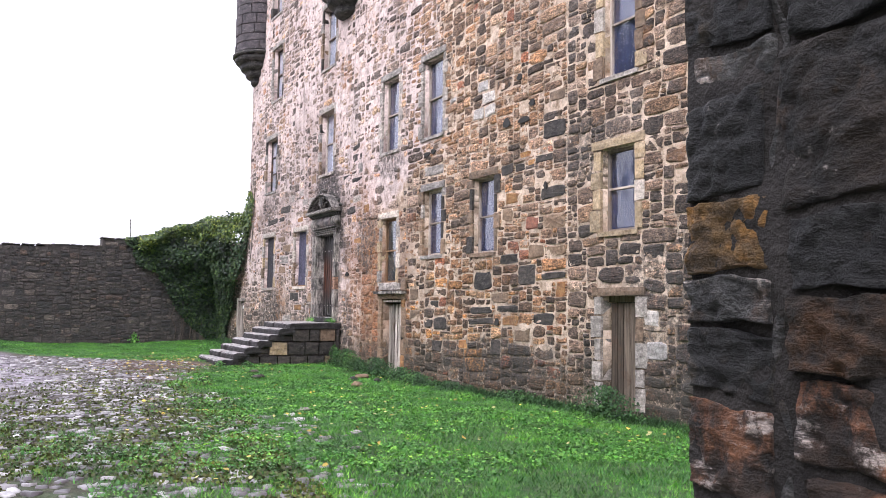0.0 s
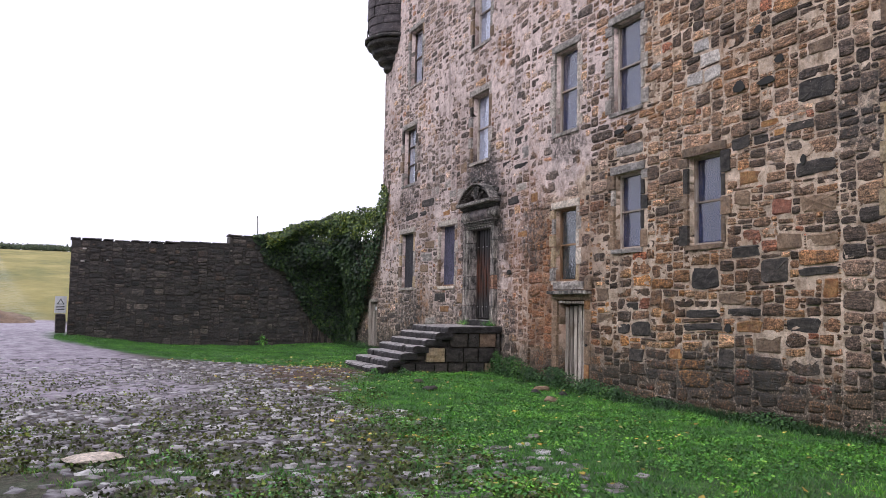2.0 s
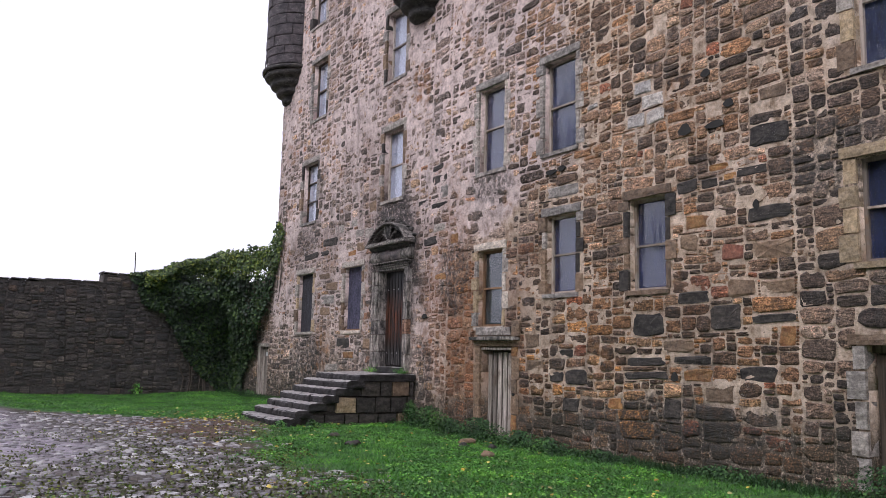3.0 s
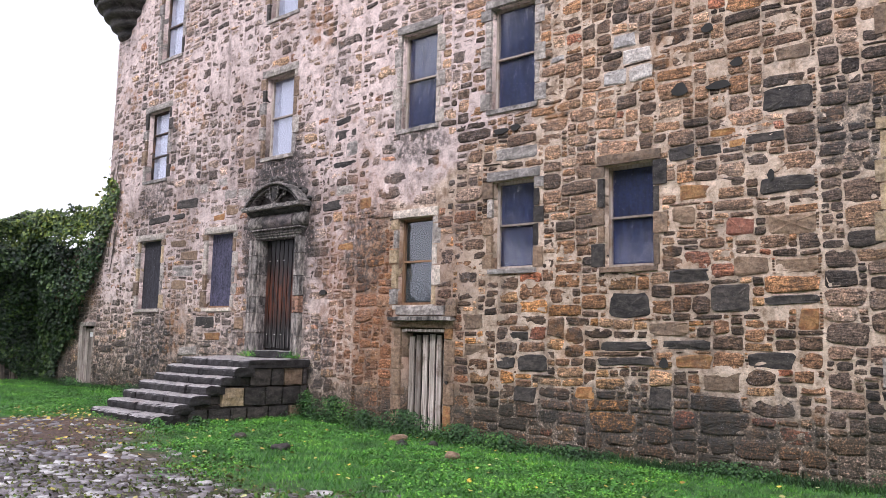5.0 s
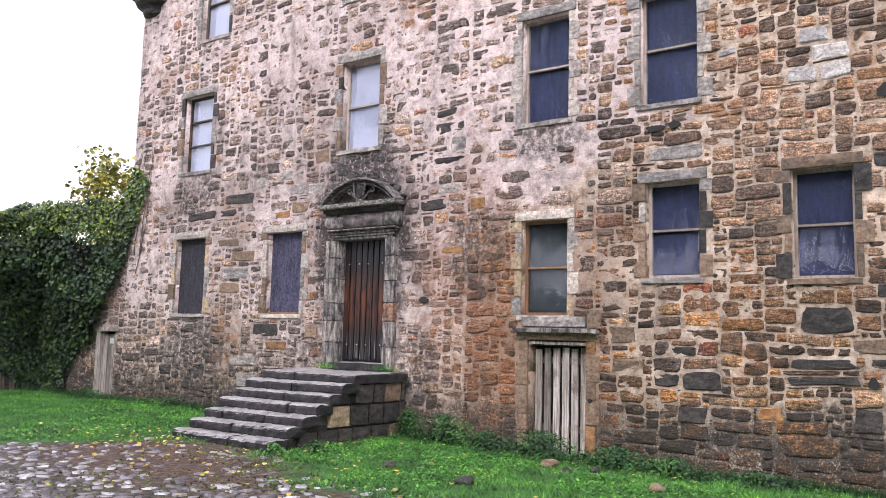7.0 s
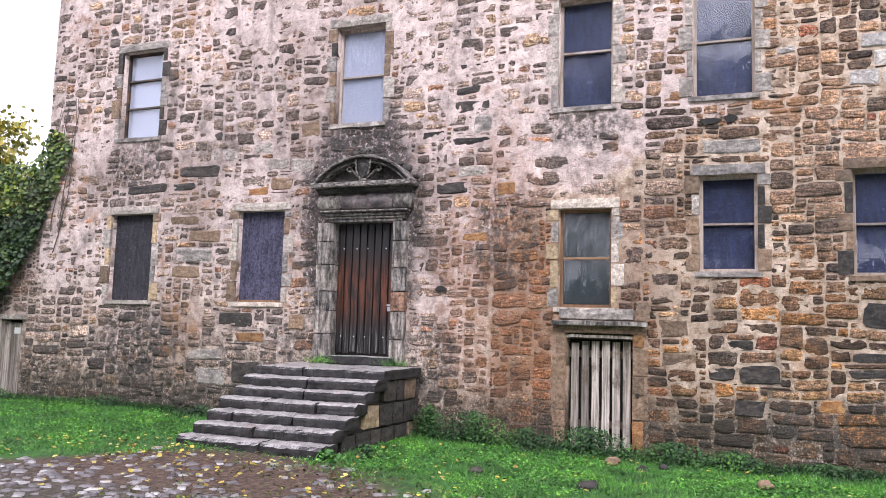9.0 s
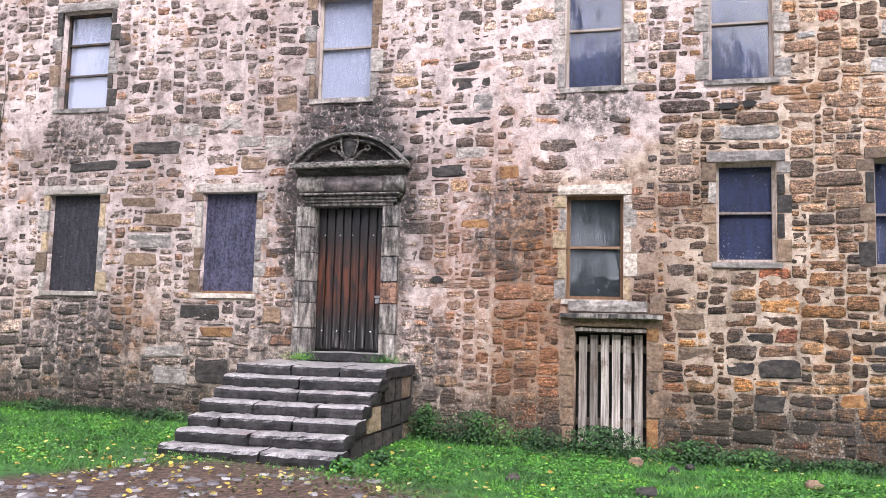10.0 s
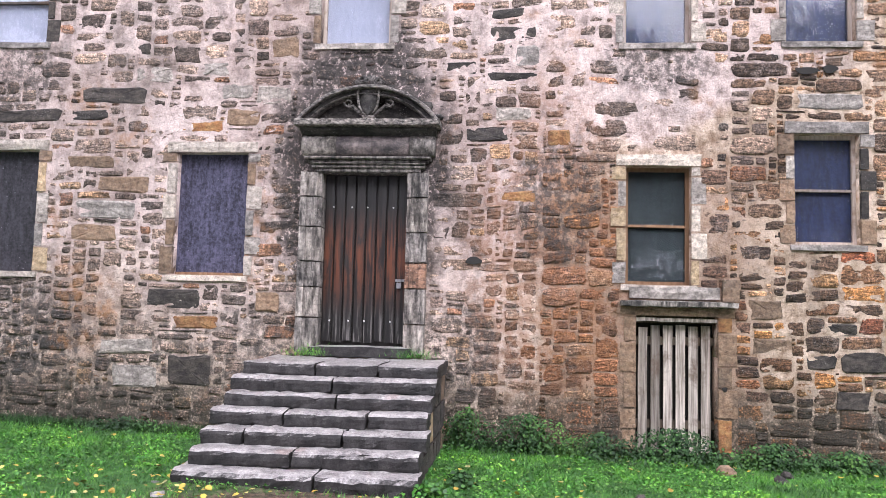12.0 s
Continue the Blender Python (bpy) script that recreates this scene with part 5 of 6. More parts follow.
        g.tube([(FX - 0.16, yc, 4.335), (FX - 0.225, yc + 0.10 * math.cos(a0), 4.36 + 0.06 * math.sin(a0)), (FX - 0.20, yc + 0.165 * math.cos(a0), 4.37 + 0.105 * math.sin(a0)), (FX - 0.12, yc + 0.18 * math.cos(a0), 4.375 + 0.12 * math.sin(a0))], [0.02, 0.03, 0.034, 0.02], 8)
    put_part("shell", g, M_LEDGE, case, "worn carved shell over the shield", True)
    put_part("shield_foot", Geo().rough(FX - 0.23, FX - 0.05, yc - 0.085, yc + 0.085, 3.932, 4.0, (3, 5, 3), 0.012, 0.012, 3.0, 12.0), M_LEDGE, case, "", True)
    g = Geo()
    for q in range(11):
        f = (q - 5) / 5
        z = zc + (R + 0.01) * math.cos(w1 * f * 0.92) - 0.03
        y = yc + (R + 0.01) * math.sin(w1 * f * 0.92)
        g.rough(FX - 0.07, FX + 0.03, y - 0.10, y + 0.10, z, z + 0.08 + 0.04 * math.sin(q * 2.2), (2, 4, 2), 0.025, 0.012, q * 1.3, 8.0)
    put_part("crest", g, M_CASE, case, "", True)


main_door()


def turret(y, r, low, x, label):
    t = part("turret", None, castle, label)
    t.location = Vector((x, y, low)) - castle.location
    bpy.context.view_layer.update()
    prof = [(0.02, low)]
    rings = 4
    for k in range(rings):
        f0, f1 = (k + 0.25) / rings, (k + 1.0) / rings
        z = low + 0.95 * k / rings
        prof += [(r * (0.25 + 0.75 * f0), z + 0.02), (r * (0.25 + 0.75 * f1) - 0.03, z + 0.07), (r * (0.25 + 0.75 * f1), z + 0.14), (r * (0.25 + 0.75 * f1) - 0.02, z + 0.21)]
    put_part("corbel", Geo().lathe(x, y, prof, 40), M_CASE, t, "", True)
    put_part("string_course", Geo().lathe(x, y, [(r, low + 0.93), (r + 0.07, low + 0.95), (r + 0.07, low + 1.03), (r - 0.03, low + 1.08)], 40), M_CASE, t, "", True)
    put_part("turret_wall", Geo().lathe(x, y, [(r - 0.06, low + 1.0), (r - 0.06, TOP + 0.2)], 40), M_TURRET, t, "", True)
    # courses of squared blocks
    gr = np.random.default_rng(int(y))
    z, joined = low + 1.08, Geo()
    while z < TOP:
        h, w = gr.uniform(0.26, 0.36), gr.uniform(0, 1)
        count = int(2 * math.pi * r / 0.55)
        for q in range(count):
            a0, a1 = 360 / count * (q + w) + 0.7, 360 / count * (q + w + 1) - 0.7
            d = gr.uniform(-0.02, 0.008)
            joined.lathe(x, y, [(r - 0.08, z), (r - 0.01 + d, z + 0.008), (r + d, z + 0.03), (r + d, z + h - 0.03), (r - 0.01 + d, z + h - 0.01), (r - 0.08, z + h)], 4, a0, a1)
        z += h
    tagged(put_part("block_course", joined, M_TURRET, t), kind="stuff")
    put_part("string_course", Geo().lathe(x, y, [(r - 0.02, 12.75), (r + 0.07, 12.8), (r + 0.07, 12.88), (r - 0.02, 12.95)], 40), M_CASE, t, "", True)
    put_part("turret_roof", Geo().lathe(x, y, [(r + 0.1, TOP + 0.2), (0.01, TOP + 2.4)], 32), M_SLATE, t)


turret(24.15, 0.98, 8.85, FX + 0.25, "round corner turret of dark blocks on corbels")
turret(16.37, 1.05, 8.85, FX + 0.10, "round stair turret on moulded stone corbels")

# ---- steps to the door ----
STEP_Y = (18.42, 16.28)
RISE, GO, FIRST = 1.0 / 7, 0.275, 5.20
steps = thing("stone_steps", (6.7, 17.4, 0.0), "worn grey stone steps and landing, wet on top", "steps")
for k in range(7):
    put_part("core_block", Geo().box(FIRST + k * GO + 0.10, FX - 0.04, STEP_Y[1] + 0.10, STEP_Y[0] - 0.10, -0.3 if k == 0 else RISE * k - 0.02, RISE * (k + 1) - 0.03), M_DARK, steps)
sr = np.random.default_rng(12)
for k in range(7):
    front, z1 = FIRST + k * GO, RISE * (k + 1)
    back = front + GO + 0.12 if k < 6 else FX - 0.02
    cuts = [STEP_Y[1] + sr.uniform(-0.03, 0.03)]
    for f in ((0.42,), (0.55,), (0.36, 0.8), (0.28, 0.66), (0.45,), (0.5,), (0.30, 0.62))[k]:
        cuts.append(STEP_Y[1] + (STEP_Y[0] - STEP_Y[1]) * f)
    cuts.append(STEP_Y[0] + sr.uniform(-0.03, 0.03))
    for y0, y1 in zip(cuts, cuts[1:]):
        slip = sr.uniform(-0.02, 0.02)
        g = Geo().rough(front + slip, back, y0 + 0.006, y1 - 0.006, z1 - RISE + (-0.012 if k else -0.12), z1 + sr.uniform(-0.008, 0.006), (4, max(4, int((y1 - y0) / 0.07)), 5), 0.02, 0.006, k * 3.3 + y0, 11.0)
        bent = []
        for vx, vy, vz in g.V:
            f, h = (vx - front) / GO, (vz - z1 + RISE) / RISE
            if f < 0.12 and h > 0.6:
                vx += 0.035 * min(1.0, (h - 0.6) / 0.4) ** 1.4
                vz -= 0.012 * (h > 0.9)
            bent.append((vx, vy, vz - 0.008 * math.sin(math.pi * (vy - STEP_Y[1]) / 2.2) * (h > 0.8)))
        g.V = bent
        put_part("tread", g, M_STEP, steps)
side_mats = [M_DARK, M_DARK, M_JAMB, M_DARK, M_BROWN, M_DARK, M_DARK]
for s, yy in ((-1, STEP_Y[1]), (1, STEP_Y[0])):
    for row in range(3):
        z0, z1 = -0.12 + row * 0.33, min(0.21 + row * 0.33, 0.855)
        x = FIRST + GO * max(0, math.ceil(z1 / RISE - 0.02) - 0) + 0.06 if row else FIRST + 2 * GO
        while x < FX - 0.06:
            w = min(sr.uniform(0.26, 0.46), FX - 0.03 - x)
            y0, y1 = (yy + 0.02, yy + 0.16) if s < 0 else (yy - 0.16, yy - 0.02)
            mat = side_mats[int(sr.integers(7))] if x < 7.0 else (M_DARK if sr.random() < 0.7 else M_BROWN)
            if s < 0 and row == 1 and 6.0 < x < 6.75:
                mat = M_OCHRE
            put_part("side_stone", Geo().rough(x + 0.004, x + w - 0.006, y0, y1, z0 + 0.004, z1 - 0.006, (3, 1, 2), 0.012, 0.012, x + row, 5.0), mat, steps)
            x += w

# ---- yard walls ----
YW = 28.0
yard = thing("yard_wall", (3.7, YW, 0.0), "dark weathered rubble yard wall with ivy over one end", "wall", kind="structure")


def yard_top(u):
    x = np.asarray(u) - 0.80
    return np.where(x < 4.05, 3.30 + 0.012 * x + 0.05 * vnoise(x * 1.5, x * 0, 2), 3.66 + 0.03 * vnoise(x * 1.5, x * 0, 2))


YM = wall_frame((-0.80, YW, 0), (1, 0, 0), (0, -1, 0))


def yard_level(u, z):
    return 0.012 + 0.035 * (vnoise(u * 2, z * 2.5, 31) - 0.5) + 0.03 * (vnoise(u * 6, z * 7, 32) - 0.5)


V, F = mortar_bed(YM, 10.0, -0.3, 3.75, [], 0.09, yard_level, yard_top)
ybody = Geo().box(-0.80, 4.05, YW + 0.03, YW + 0.65, -0.4, 3.30).box(4.05, 9.2, YW + 0.03, YW + 0.65, -0.4, 3.66)
V = np.concatenate([V, np.array(ybody.V)]) - np.array(yard.location)
ywall = part("wall_body", big_mesh("wall_body", V, np.concatenate([F, np.array(ybody.F) + len(V) - len(ybody.V)]), M_YARD_M), yard)
cr = np.random.default_rng(3)
x = -0.86
while x < 8.0:
    w = cr.uniform(0.3, 0.7)
    z = float(yard_top(np.array(x + 0.8 + w / 2)))
    if x < 4.05 < x + w:
        w = 4.05 - x
    put_part("coping_stone", Geo().rough(x + 0.006, x + w - 0.006, YW - 0.07, YW + 0.72, z - 0.02, z + cr.uniform(0.05, 0.07), (3, 2, 1), 0.02, 0.02, x, 4.0), M_YARD, yard)
    x += w

SM = wall_frame((FX + 0.02, YW, 0), (0, -1, 0), (-1, 0, 0))
GATE = (25.30, 24.78, -0.1, 1.55)
shole = [(YW - GATE[0], YW - GATE[1], GATE[2], GATE[3])]


def stub_top(u):
    return 3.66 + 1.0 * smooth((np.asarray(u) - 2.6) / 0.95)


stub = thing("garden_wall", (FX, 26.2, 0.0), "short rubble garden wall under ivy beside the tower", "wall", kind="structure")
V, F = mortar_bed(SM, YW - CORNER, -0.3, 4.7, shole, 0.08, front_level, stub_top)
sbody = core_boxes(Geo(), SM, YW - CORNER, -0.4, 3.6, shole, -0.03, -0.55)
V = np.concatenate([V, np.array(sbody.V)]) - np.array(stub.location)
swall = part("wall_body", big_mesh("wall_body", V, np.concatenate([F, np.array(sbody.F) + len(V) - len(sbody.V)]), M_MORTAR), stub)
gate = part("garden_door", None, stub, "small weathered plank garden door with a paper notice")
gate.location = (0, -1.16, 0)
bpy.context.view_layer.update()
for k in range(3):
    w = (GATE[0] - GATE[1] - 0.04) / 3
    put_part("plank", Geo().rough(FX + 0.06, FX + 0.09, GATE[1] + 0.02 + k * w + 0.003, GATE[1] + 0.02 + (k + 1) * w - 0.003, 0.05, 1.50, (1, 2, 5), 0.005, 0.004, k), M_OLDWOOD, gate)
put_part("post", Geo().rough(FX - 0.05, FX + 0.12, GATE[0] - 0.02, GATE[0] + 0.13, 0.0, 1.56, (1, 1, 5), 0.01, 0.01), M_OLDWOOD, gate)
put_part("lintel", Geo().rough(FX - 0.06, FX + 0.2, GATE[1] - 0.12, GATE[0] + 0.2, 1.55, 1.67, (1, 4, 1), 0.012, 0.012), M_GREY, gate)
put_part("paper_notice", Geo().box(FX + 0.052, FX + 0.057, 24.86, 25.02, 1.28, 1.40), M_BOLT, gate, "small white paper notice")
put_part("inner_dark", Geo().box(FX + 0.2, FX + 0.22, GATE[1], GATE[0], -0.1, 1.55), M_SHADE_PRINT, gate)

# ---- gate pier beside the first steps of the walk ----
PX, PY = 1.10, -1.56
pier = thing("gate_pier", (PX + 0.5, PY - 1.0, 0.0), "damp rubble gate pier with an orange stone, arch shade in its dark stones", "gate pier")
PM = wall_frame((PX, PY, 0), (0, -1, 0), (-1, 0, 0))
pbody = Geo().box(PX + 0.03, PX + 1.1, PY - 2.2, PY - 0.005, -0.3, 4.2)
V, F = mortar_bed(PM, 2.2, -0.3, 4.2, [], 0.02, lambda u, z: 0.001 + 0.016 * (vnoise(u * 5, z * 5, 41) - 0.5) + 0.018 * (vnoise(u * 16, z * 16, 42) - 0.5))
V = np.concatenate([V, np.array(pbody.V)]) - np.array(pier.location)
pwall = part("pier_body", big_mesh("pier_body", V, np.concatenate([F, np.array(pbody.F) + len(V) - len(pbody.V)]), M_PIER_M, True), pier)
# quoins up the edge, then the big blocks behind a thick bead of mortar: (depth from the edge, depth, bottom, top, stone)
pr = np.random.default_rng(9)
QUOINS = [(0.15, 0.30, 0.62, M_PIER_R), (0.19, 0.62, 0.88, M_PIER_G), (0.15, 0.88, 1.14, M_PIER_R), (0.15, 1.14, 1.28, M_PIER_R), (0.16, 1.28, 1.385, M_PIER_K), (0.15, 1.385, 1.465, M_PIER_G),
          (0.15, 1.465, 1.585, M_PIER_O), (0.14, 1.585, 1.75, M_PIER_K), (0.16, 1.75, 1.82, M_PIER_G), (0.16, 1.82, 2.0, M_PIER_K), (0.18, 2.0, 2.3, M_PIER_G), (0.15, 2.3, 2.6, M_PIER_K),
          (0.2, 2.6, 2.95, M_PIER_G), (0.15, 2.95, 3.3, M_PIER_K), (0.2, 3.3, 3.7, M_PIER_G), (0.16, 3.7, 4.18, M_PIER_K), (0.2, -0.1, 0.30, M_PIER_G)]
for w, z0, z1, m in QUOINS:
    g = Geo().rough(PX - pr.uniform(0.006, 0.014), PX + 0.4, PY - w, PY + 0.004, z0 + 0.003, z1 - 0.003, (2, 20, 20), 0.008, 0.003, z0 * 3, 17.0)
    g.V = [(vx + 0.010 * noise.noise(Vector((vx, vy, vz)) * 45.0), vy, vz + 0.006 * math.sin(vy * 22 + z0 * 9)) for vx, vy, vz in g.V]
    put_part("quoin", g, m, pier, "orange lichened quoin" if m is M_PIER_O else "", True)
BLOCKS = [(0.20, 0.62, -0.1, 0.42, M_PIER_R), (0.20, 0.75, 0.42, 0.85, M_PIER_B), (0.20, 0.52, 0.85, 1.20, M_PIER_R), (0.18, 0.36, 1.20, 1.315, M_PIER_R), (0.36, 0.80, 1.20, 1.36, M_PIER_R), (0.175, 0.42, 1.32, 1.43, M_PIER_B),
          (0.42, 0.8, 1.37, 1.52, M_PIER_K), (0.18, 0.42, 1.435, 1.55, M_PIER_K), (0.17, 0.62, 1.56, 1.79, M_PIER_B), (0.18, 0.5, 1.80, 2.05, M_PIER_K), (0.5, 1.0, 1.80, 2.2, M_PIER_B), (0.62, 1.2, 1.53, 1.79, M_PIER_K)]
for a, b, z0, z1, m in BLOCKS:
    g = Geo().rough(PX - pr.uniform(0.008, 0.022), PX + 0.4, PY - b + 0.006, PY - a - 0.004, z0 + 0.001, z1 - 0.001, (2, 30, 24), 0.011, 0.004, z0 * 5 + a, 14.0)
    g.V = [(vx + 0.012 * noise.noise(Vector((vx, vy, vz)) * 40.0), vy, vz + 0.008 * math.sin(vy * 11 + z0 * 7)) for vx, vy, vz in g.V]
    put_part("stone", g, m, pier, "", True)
bead = [(PX + 0.004 + 0.003 * math.sin(q * 1.3), PY - 0.165 + 0.012 * math.sin(q * 0.9), 1.0 + 0.04 * q) for q in range(24)]
put_part("mortar_bead", Geo().tube(bead, [0.009 + 0.004 * math.sin(q * 2.1) for q in range(24)], 9), M_PIER_G, pier, "smeared pale mortar joint", True)

# ---- planting ----
LEAF_V = np.array([(0, 0, 0), (0.42, 0.30, 0.06), (0.38, 0.72, 0.02), (0, 1.0, -0.08), (-0.38, 0.72, 0.02), (-0.42, 0.30, 0.06)])
LEAF_F = np.array([(0, 1, 2, 3), (0, 3, 4, 5)])


def leaves(P, N, size, r, spread=0.6, droop=0.5):
    """Leaves at the points P that face along N, hanging a little: arrays of vertices and faces."""
    n = len(P)
    N = N + r.normal(0, spread, (n, 3))
    N /= np.linalg.norm(N, axis=1, keepdims=True) + 1e-9
    D = r.normal(0, 1, (n, 3)) + np.array([0, 0, -droop * 2])
    D -= N * np.sum(D * N, 1, keepdims=True)
    D /= np.linalg.norm(D, axis=1, keepdims=True) + 1e-9
    S = np.cross(D, N)
    k = size * r.uniform(0.6, 1.25, (n, 1, 1))
    V = (S[:, None, :] * LEAF_V[None, :, 0:1] + D[:, None, :] * LEAF_V[None, :, 1:2] + N[:, None, :] * LEAF_V[None, :, 2:3]) * k + P[:, None, :]
    F = LEAF_F[None] + (np.arange(n) * 6)[:, None, None]
    return V.reshape(-1, 3), F.reshape(-1, 4)


def ivy():
    r = np.random.default_rng(17)
    # on the yard wall: below its top, above a slanting lower edge
    n = 30000
    x = r.uniform(4.6, 8.3, n)
    z = r.uniform(0.0, 4.7, n)
    low = 3.75 - (x - 4.75) * 1.22 + 0.5 * (vnoise(x * 1.7, z * 1.7, 51) - 0.5)
    high = 3.70 + 0.85 * smooth((x - 4.9) / 3.2) + 0.35 * (vnoise(x * 2.2, x * 0, 52) - 0.5)
    ok = (z > low) & (z < high)
    x, z = x[ok], z[ok]
    bulge = 0.10 + 1.15 * smooth((x - 4.6) / 3.0) * (0.35 + 0.65 * vnoise(x * 1.3, z * 1.3, 53)) * smooth((z - 0.6) / 2.8)
    d = bulge * (1 - r.random(len(x)) ** 2.2 * 0.6)
    P1 = np.stack([x, YW - d, z], 1)
    N1 = np.tile((-0.1, -1.0, 0.35), (len(x), 1))
    # on the garden wall, above its own slant, and climbing the corner of the tower
    n = 22000
    y = r.uniform(23.75, 28.0, n)
    z = r.uniform(0.0, 5.3, n)
    edge = np.interp(y, [23.75, 24.2, 24.75, 25.1, 25.6, 26.3, 27.0], [4.85, 3.9, 2.65, 2.3, 1.45, 0.8, 0.1]) + 0.35 * (vnoise(y * 3, z * 3, 54) - 0.5)
    high = np.interp(y, [23.75, 24.3, 24.6, 25.4, 28.0], [5.0, 5.25, 4.75, 4.6, 4.45]) + 0.3 * (vnoise(y * 2.5, y * 0, 55) - 0.5)
    thin = r.random(n) < np.interp(y, [23.75, 24.4], [0.30, 1.0])
    ok = (z > edge) & (z < high) & thin
    y, z = y[ok], z[ok]
    bulge = 0.05 + 0.95 * smooth((y - 24.3) / 2.0) * (0.35 + 0.65 * vnoise(y * 1.3, z * 1.3, 56)) * smooth((z - 0.6) / 2.8)
    P2 = np.stack([FX - 0.03 - bulge * (1 - r.random(len(y)) ** 2.2 * 0.6), y, z], 1)
    N2 = np.tile((-1.0, -0.15, 0.35), (len(y), 1))
    # the bushy head over both walls
    n = 14000
    x = r.uniform(5.2, 9.6, n)
    y = r.uniform(26.2, 28.9, n)
    y = np.where(x < 7.6, r.uniform(27.3, 28.8, n), y)
    h = 3.72 + 0.82 * smooth((x - 5.0) / 3.0) + 0.4 * (vnoise(x * 1.8, y * 1.8, 57) - 0.35)
    P3 = np.stack([x, y, h - r.random(n) ** 2 * 0.35], 1)
    N3 = np.tile((-0.25, -0.45, 1.0), (n, 1))
    # leaves high on the walls take the lit tone
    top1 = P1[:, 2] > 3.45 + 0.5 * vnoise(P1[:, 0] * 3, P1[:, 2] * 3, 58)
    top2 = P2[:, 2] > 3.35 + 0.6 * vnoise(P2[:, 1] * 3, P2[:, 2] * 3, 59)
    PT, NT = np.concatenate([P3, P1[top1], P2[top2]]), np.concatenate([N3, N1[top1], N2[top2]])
    head_v, head_f = leaves(PT, NT, 0.08, r, 0.5, 0.5)
    V, F, base = [], [], 0
    for P, N, s in ((P1[~top1], N1[~top1], 0.085), (P2[~top2], N2[~top2], 0.08)):
        v, f = leaves(P, N, s, r, 0.45, 0.6)
        V.append(v)
        F.append(f + base)
        base += len(v)
    plant = thing("ivy", (7.6, 27.6, 0.0), "dense glossy green ivy covering the yard wall corner", "ivy")
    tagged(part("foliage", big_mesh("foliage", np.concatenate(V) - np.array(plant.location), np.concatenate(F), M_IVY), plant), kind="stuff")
    tagged(part("young_foliage", big_mesh("young_foliage", head_v - np.array(plant.location), head_f, M_IVY_TOP), plant, "upper ivy leaves with sky light put into their colour"), kind="stuff")
    g = Geo()
    for k in range(8):
        y = r.uniform(23.95, 24.6)
        z = r.uniform(2.6, 3.4)
        pts = []
        for q in range(7):
            pts.append((FX - 0.035, y, z))
            y += r.uniform(-0.12, 0.05)
            z += r.uniform(0.3, 0.55)
        g.tube(pts, [0.012 - 0.0013 * q for q in range(7)], 5)
    for k in range(14):
        x = r.uniform(6.6, 8.0)
        pts = [(x + r.uniform(-0.08, 0.08) * q, YW - 0.06 - 0.02 * q, 0.05 + 0.45 * q) for q in range(6)]
        g.tube(pts, 0.02, 5)
    tagged(put_part("climbing_stem", g, M_BARK, plant, "bare brown climbing stems"), kind="stuff")


ivy()


def blades(P, height, width, r, lean=0.5):
    n = len(P)
    a = r.uniform(0, 2 * math.pi, n)
    side = np.stack([np.cos(a), np.sin(a), np.zeros(n)], 1) * width * r.uniform(0.6, 1.3, (n, 1))
    b = r.uniform(0, 2 * math.pi, n)
    h = height * r.uniform(0.45, 1.3, n)
    tip = np.stack([np.cos(b) * h * lean, np.sin(b) * h * lean, h], 1) * r.uniform(0.7, 1.0, (n, 1))
    V = np.stack([P - side, P + side, P + tip], 1).reshape(-1, 3)
    return V, np.arange(n * 3).reshape(-1, 3)


def lawn_share(x, y):
    """0 on the stones, 1 on full lawn."""
    n = vnoise(x * 0.9, y * 0.9, 61) * 0.6 + vnoise(x * 2.7, y * 2.7, 62) * 0.4
    e = x - (2.15 + 0.165 * (y - 5.0) + 1.25 * smooth((2.6 - np.abs(y - 16.7)) / 2.4)) + (n - 0.5) * 2.0
    a = smooth((e + 0.5) / 1.1)
    creep = smooth((10.0 - y + (n - 0.5) * 5) / 5) * smooth((n - 0.36) / 0.2) * 0.8
    strip = smooth((y - (18.6 + 0.62 * np.maximum(4.4 - x, 0) ** 1.4) + (n - 0.5)) / 0.7) * (x > -1.1) * (y < 28)
    steps_clear = ~((x > FIRST - 0.02) & (y > STEP_Y[1]) & (y < STEP_Y[0]))
    return np.maximum(np.maximum(a, creep), strip) * steps_clear * (x < FX - 0.02)


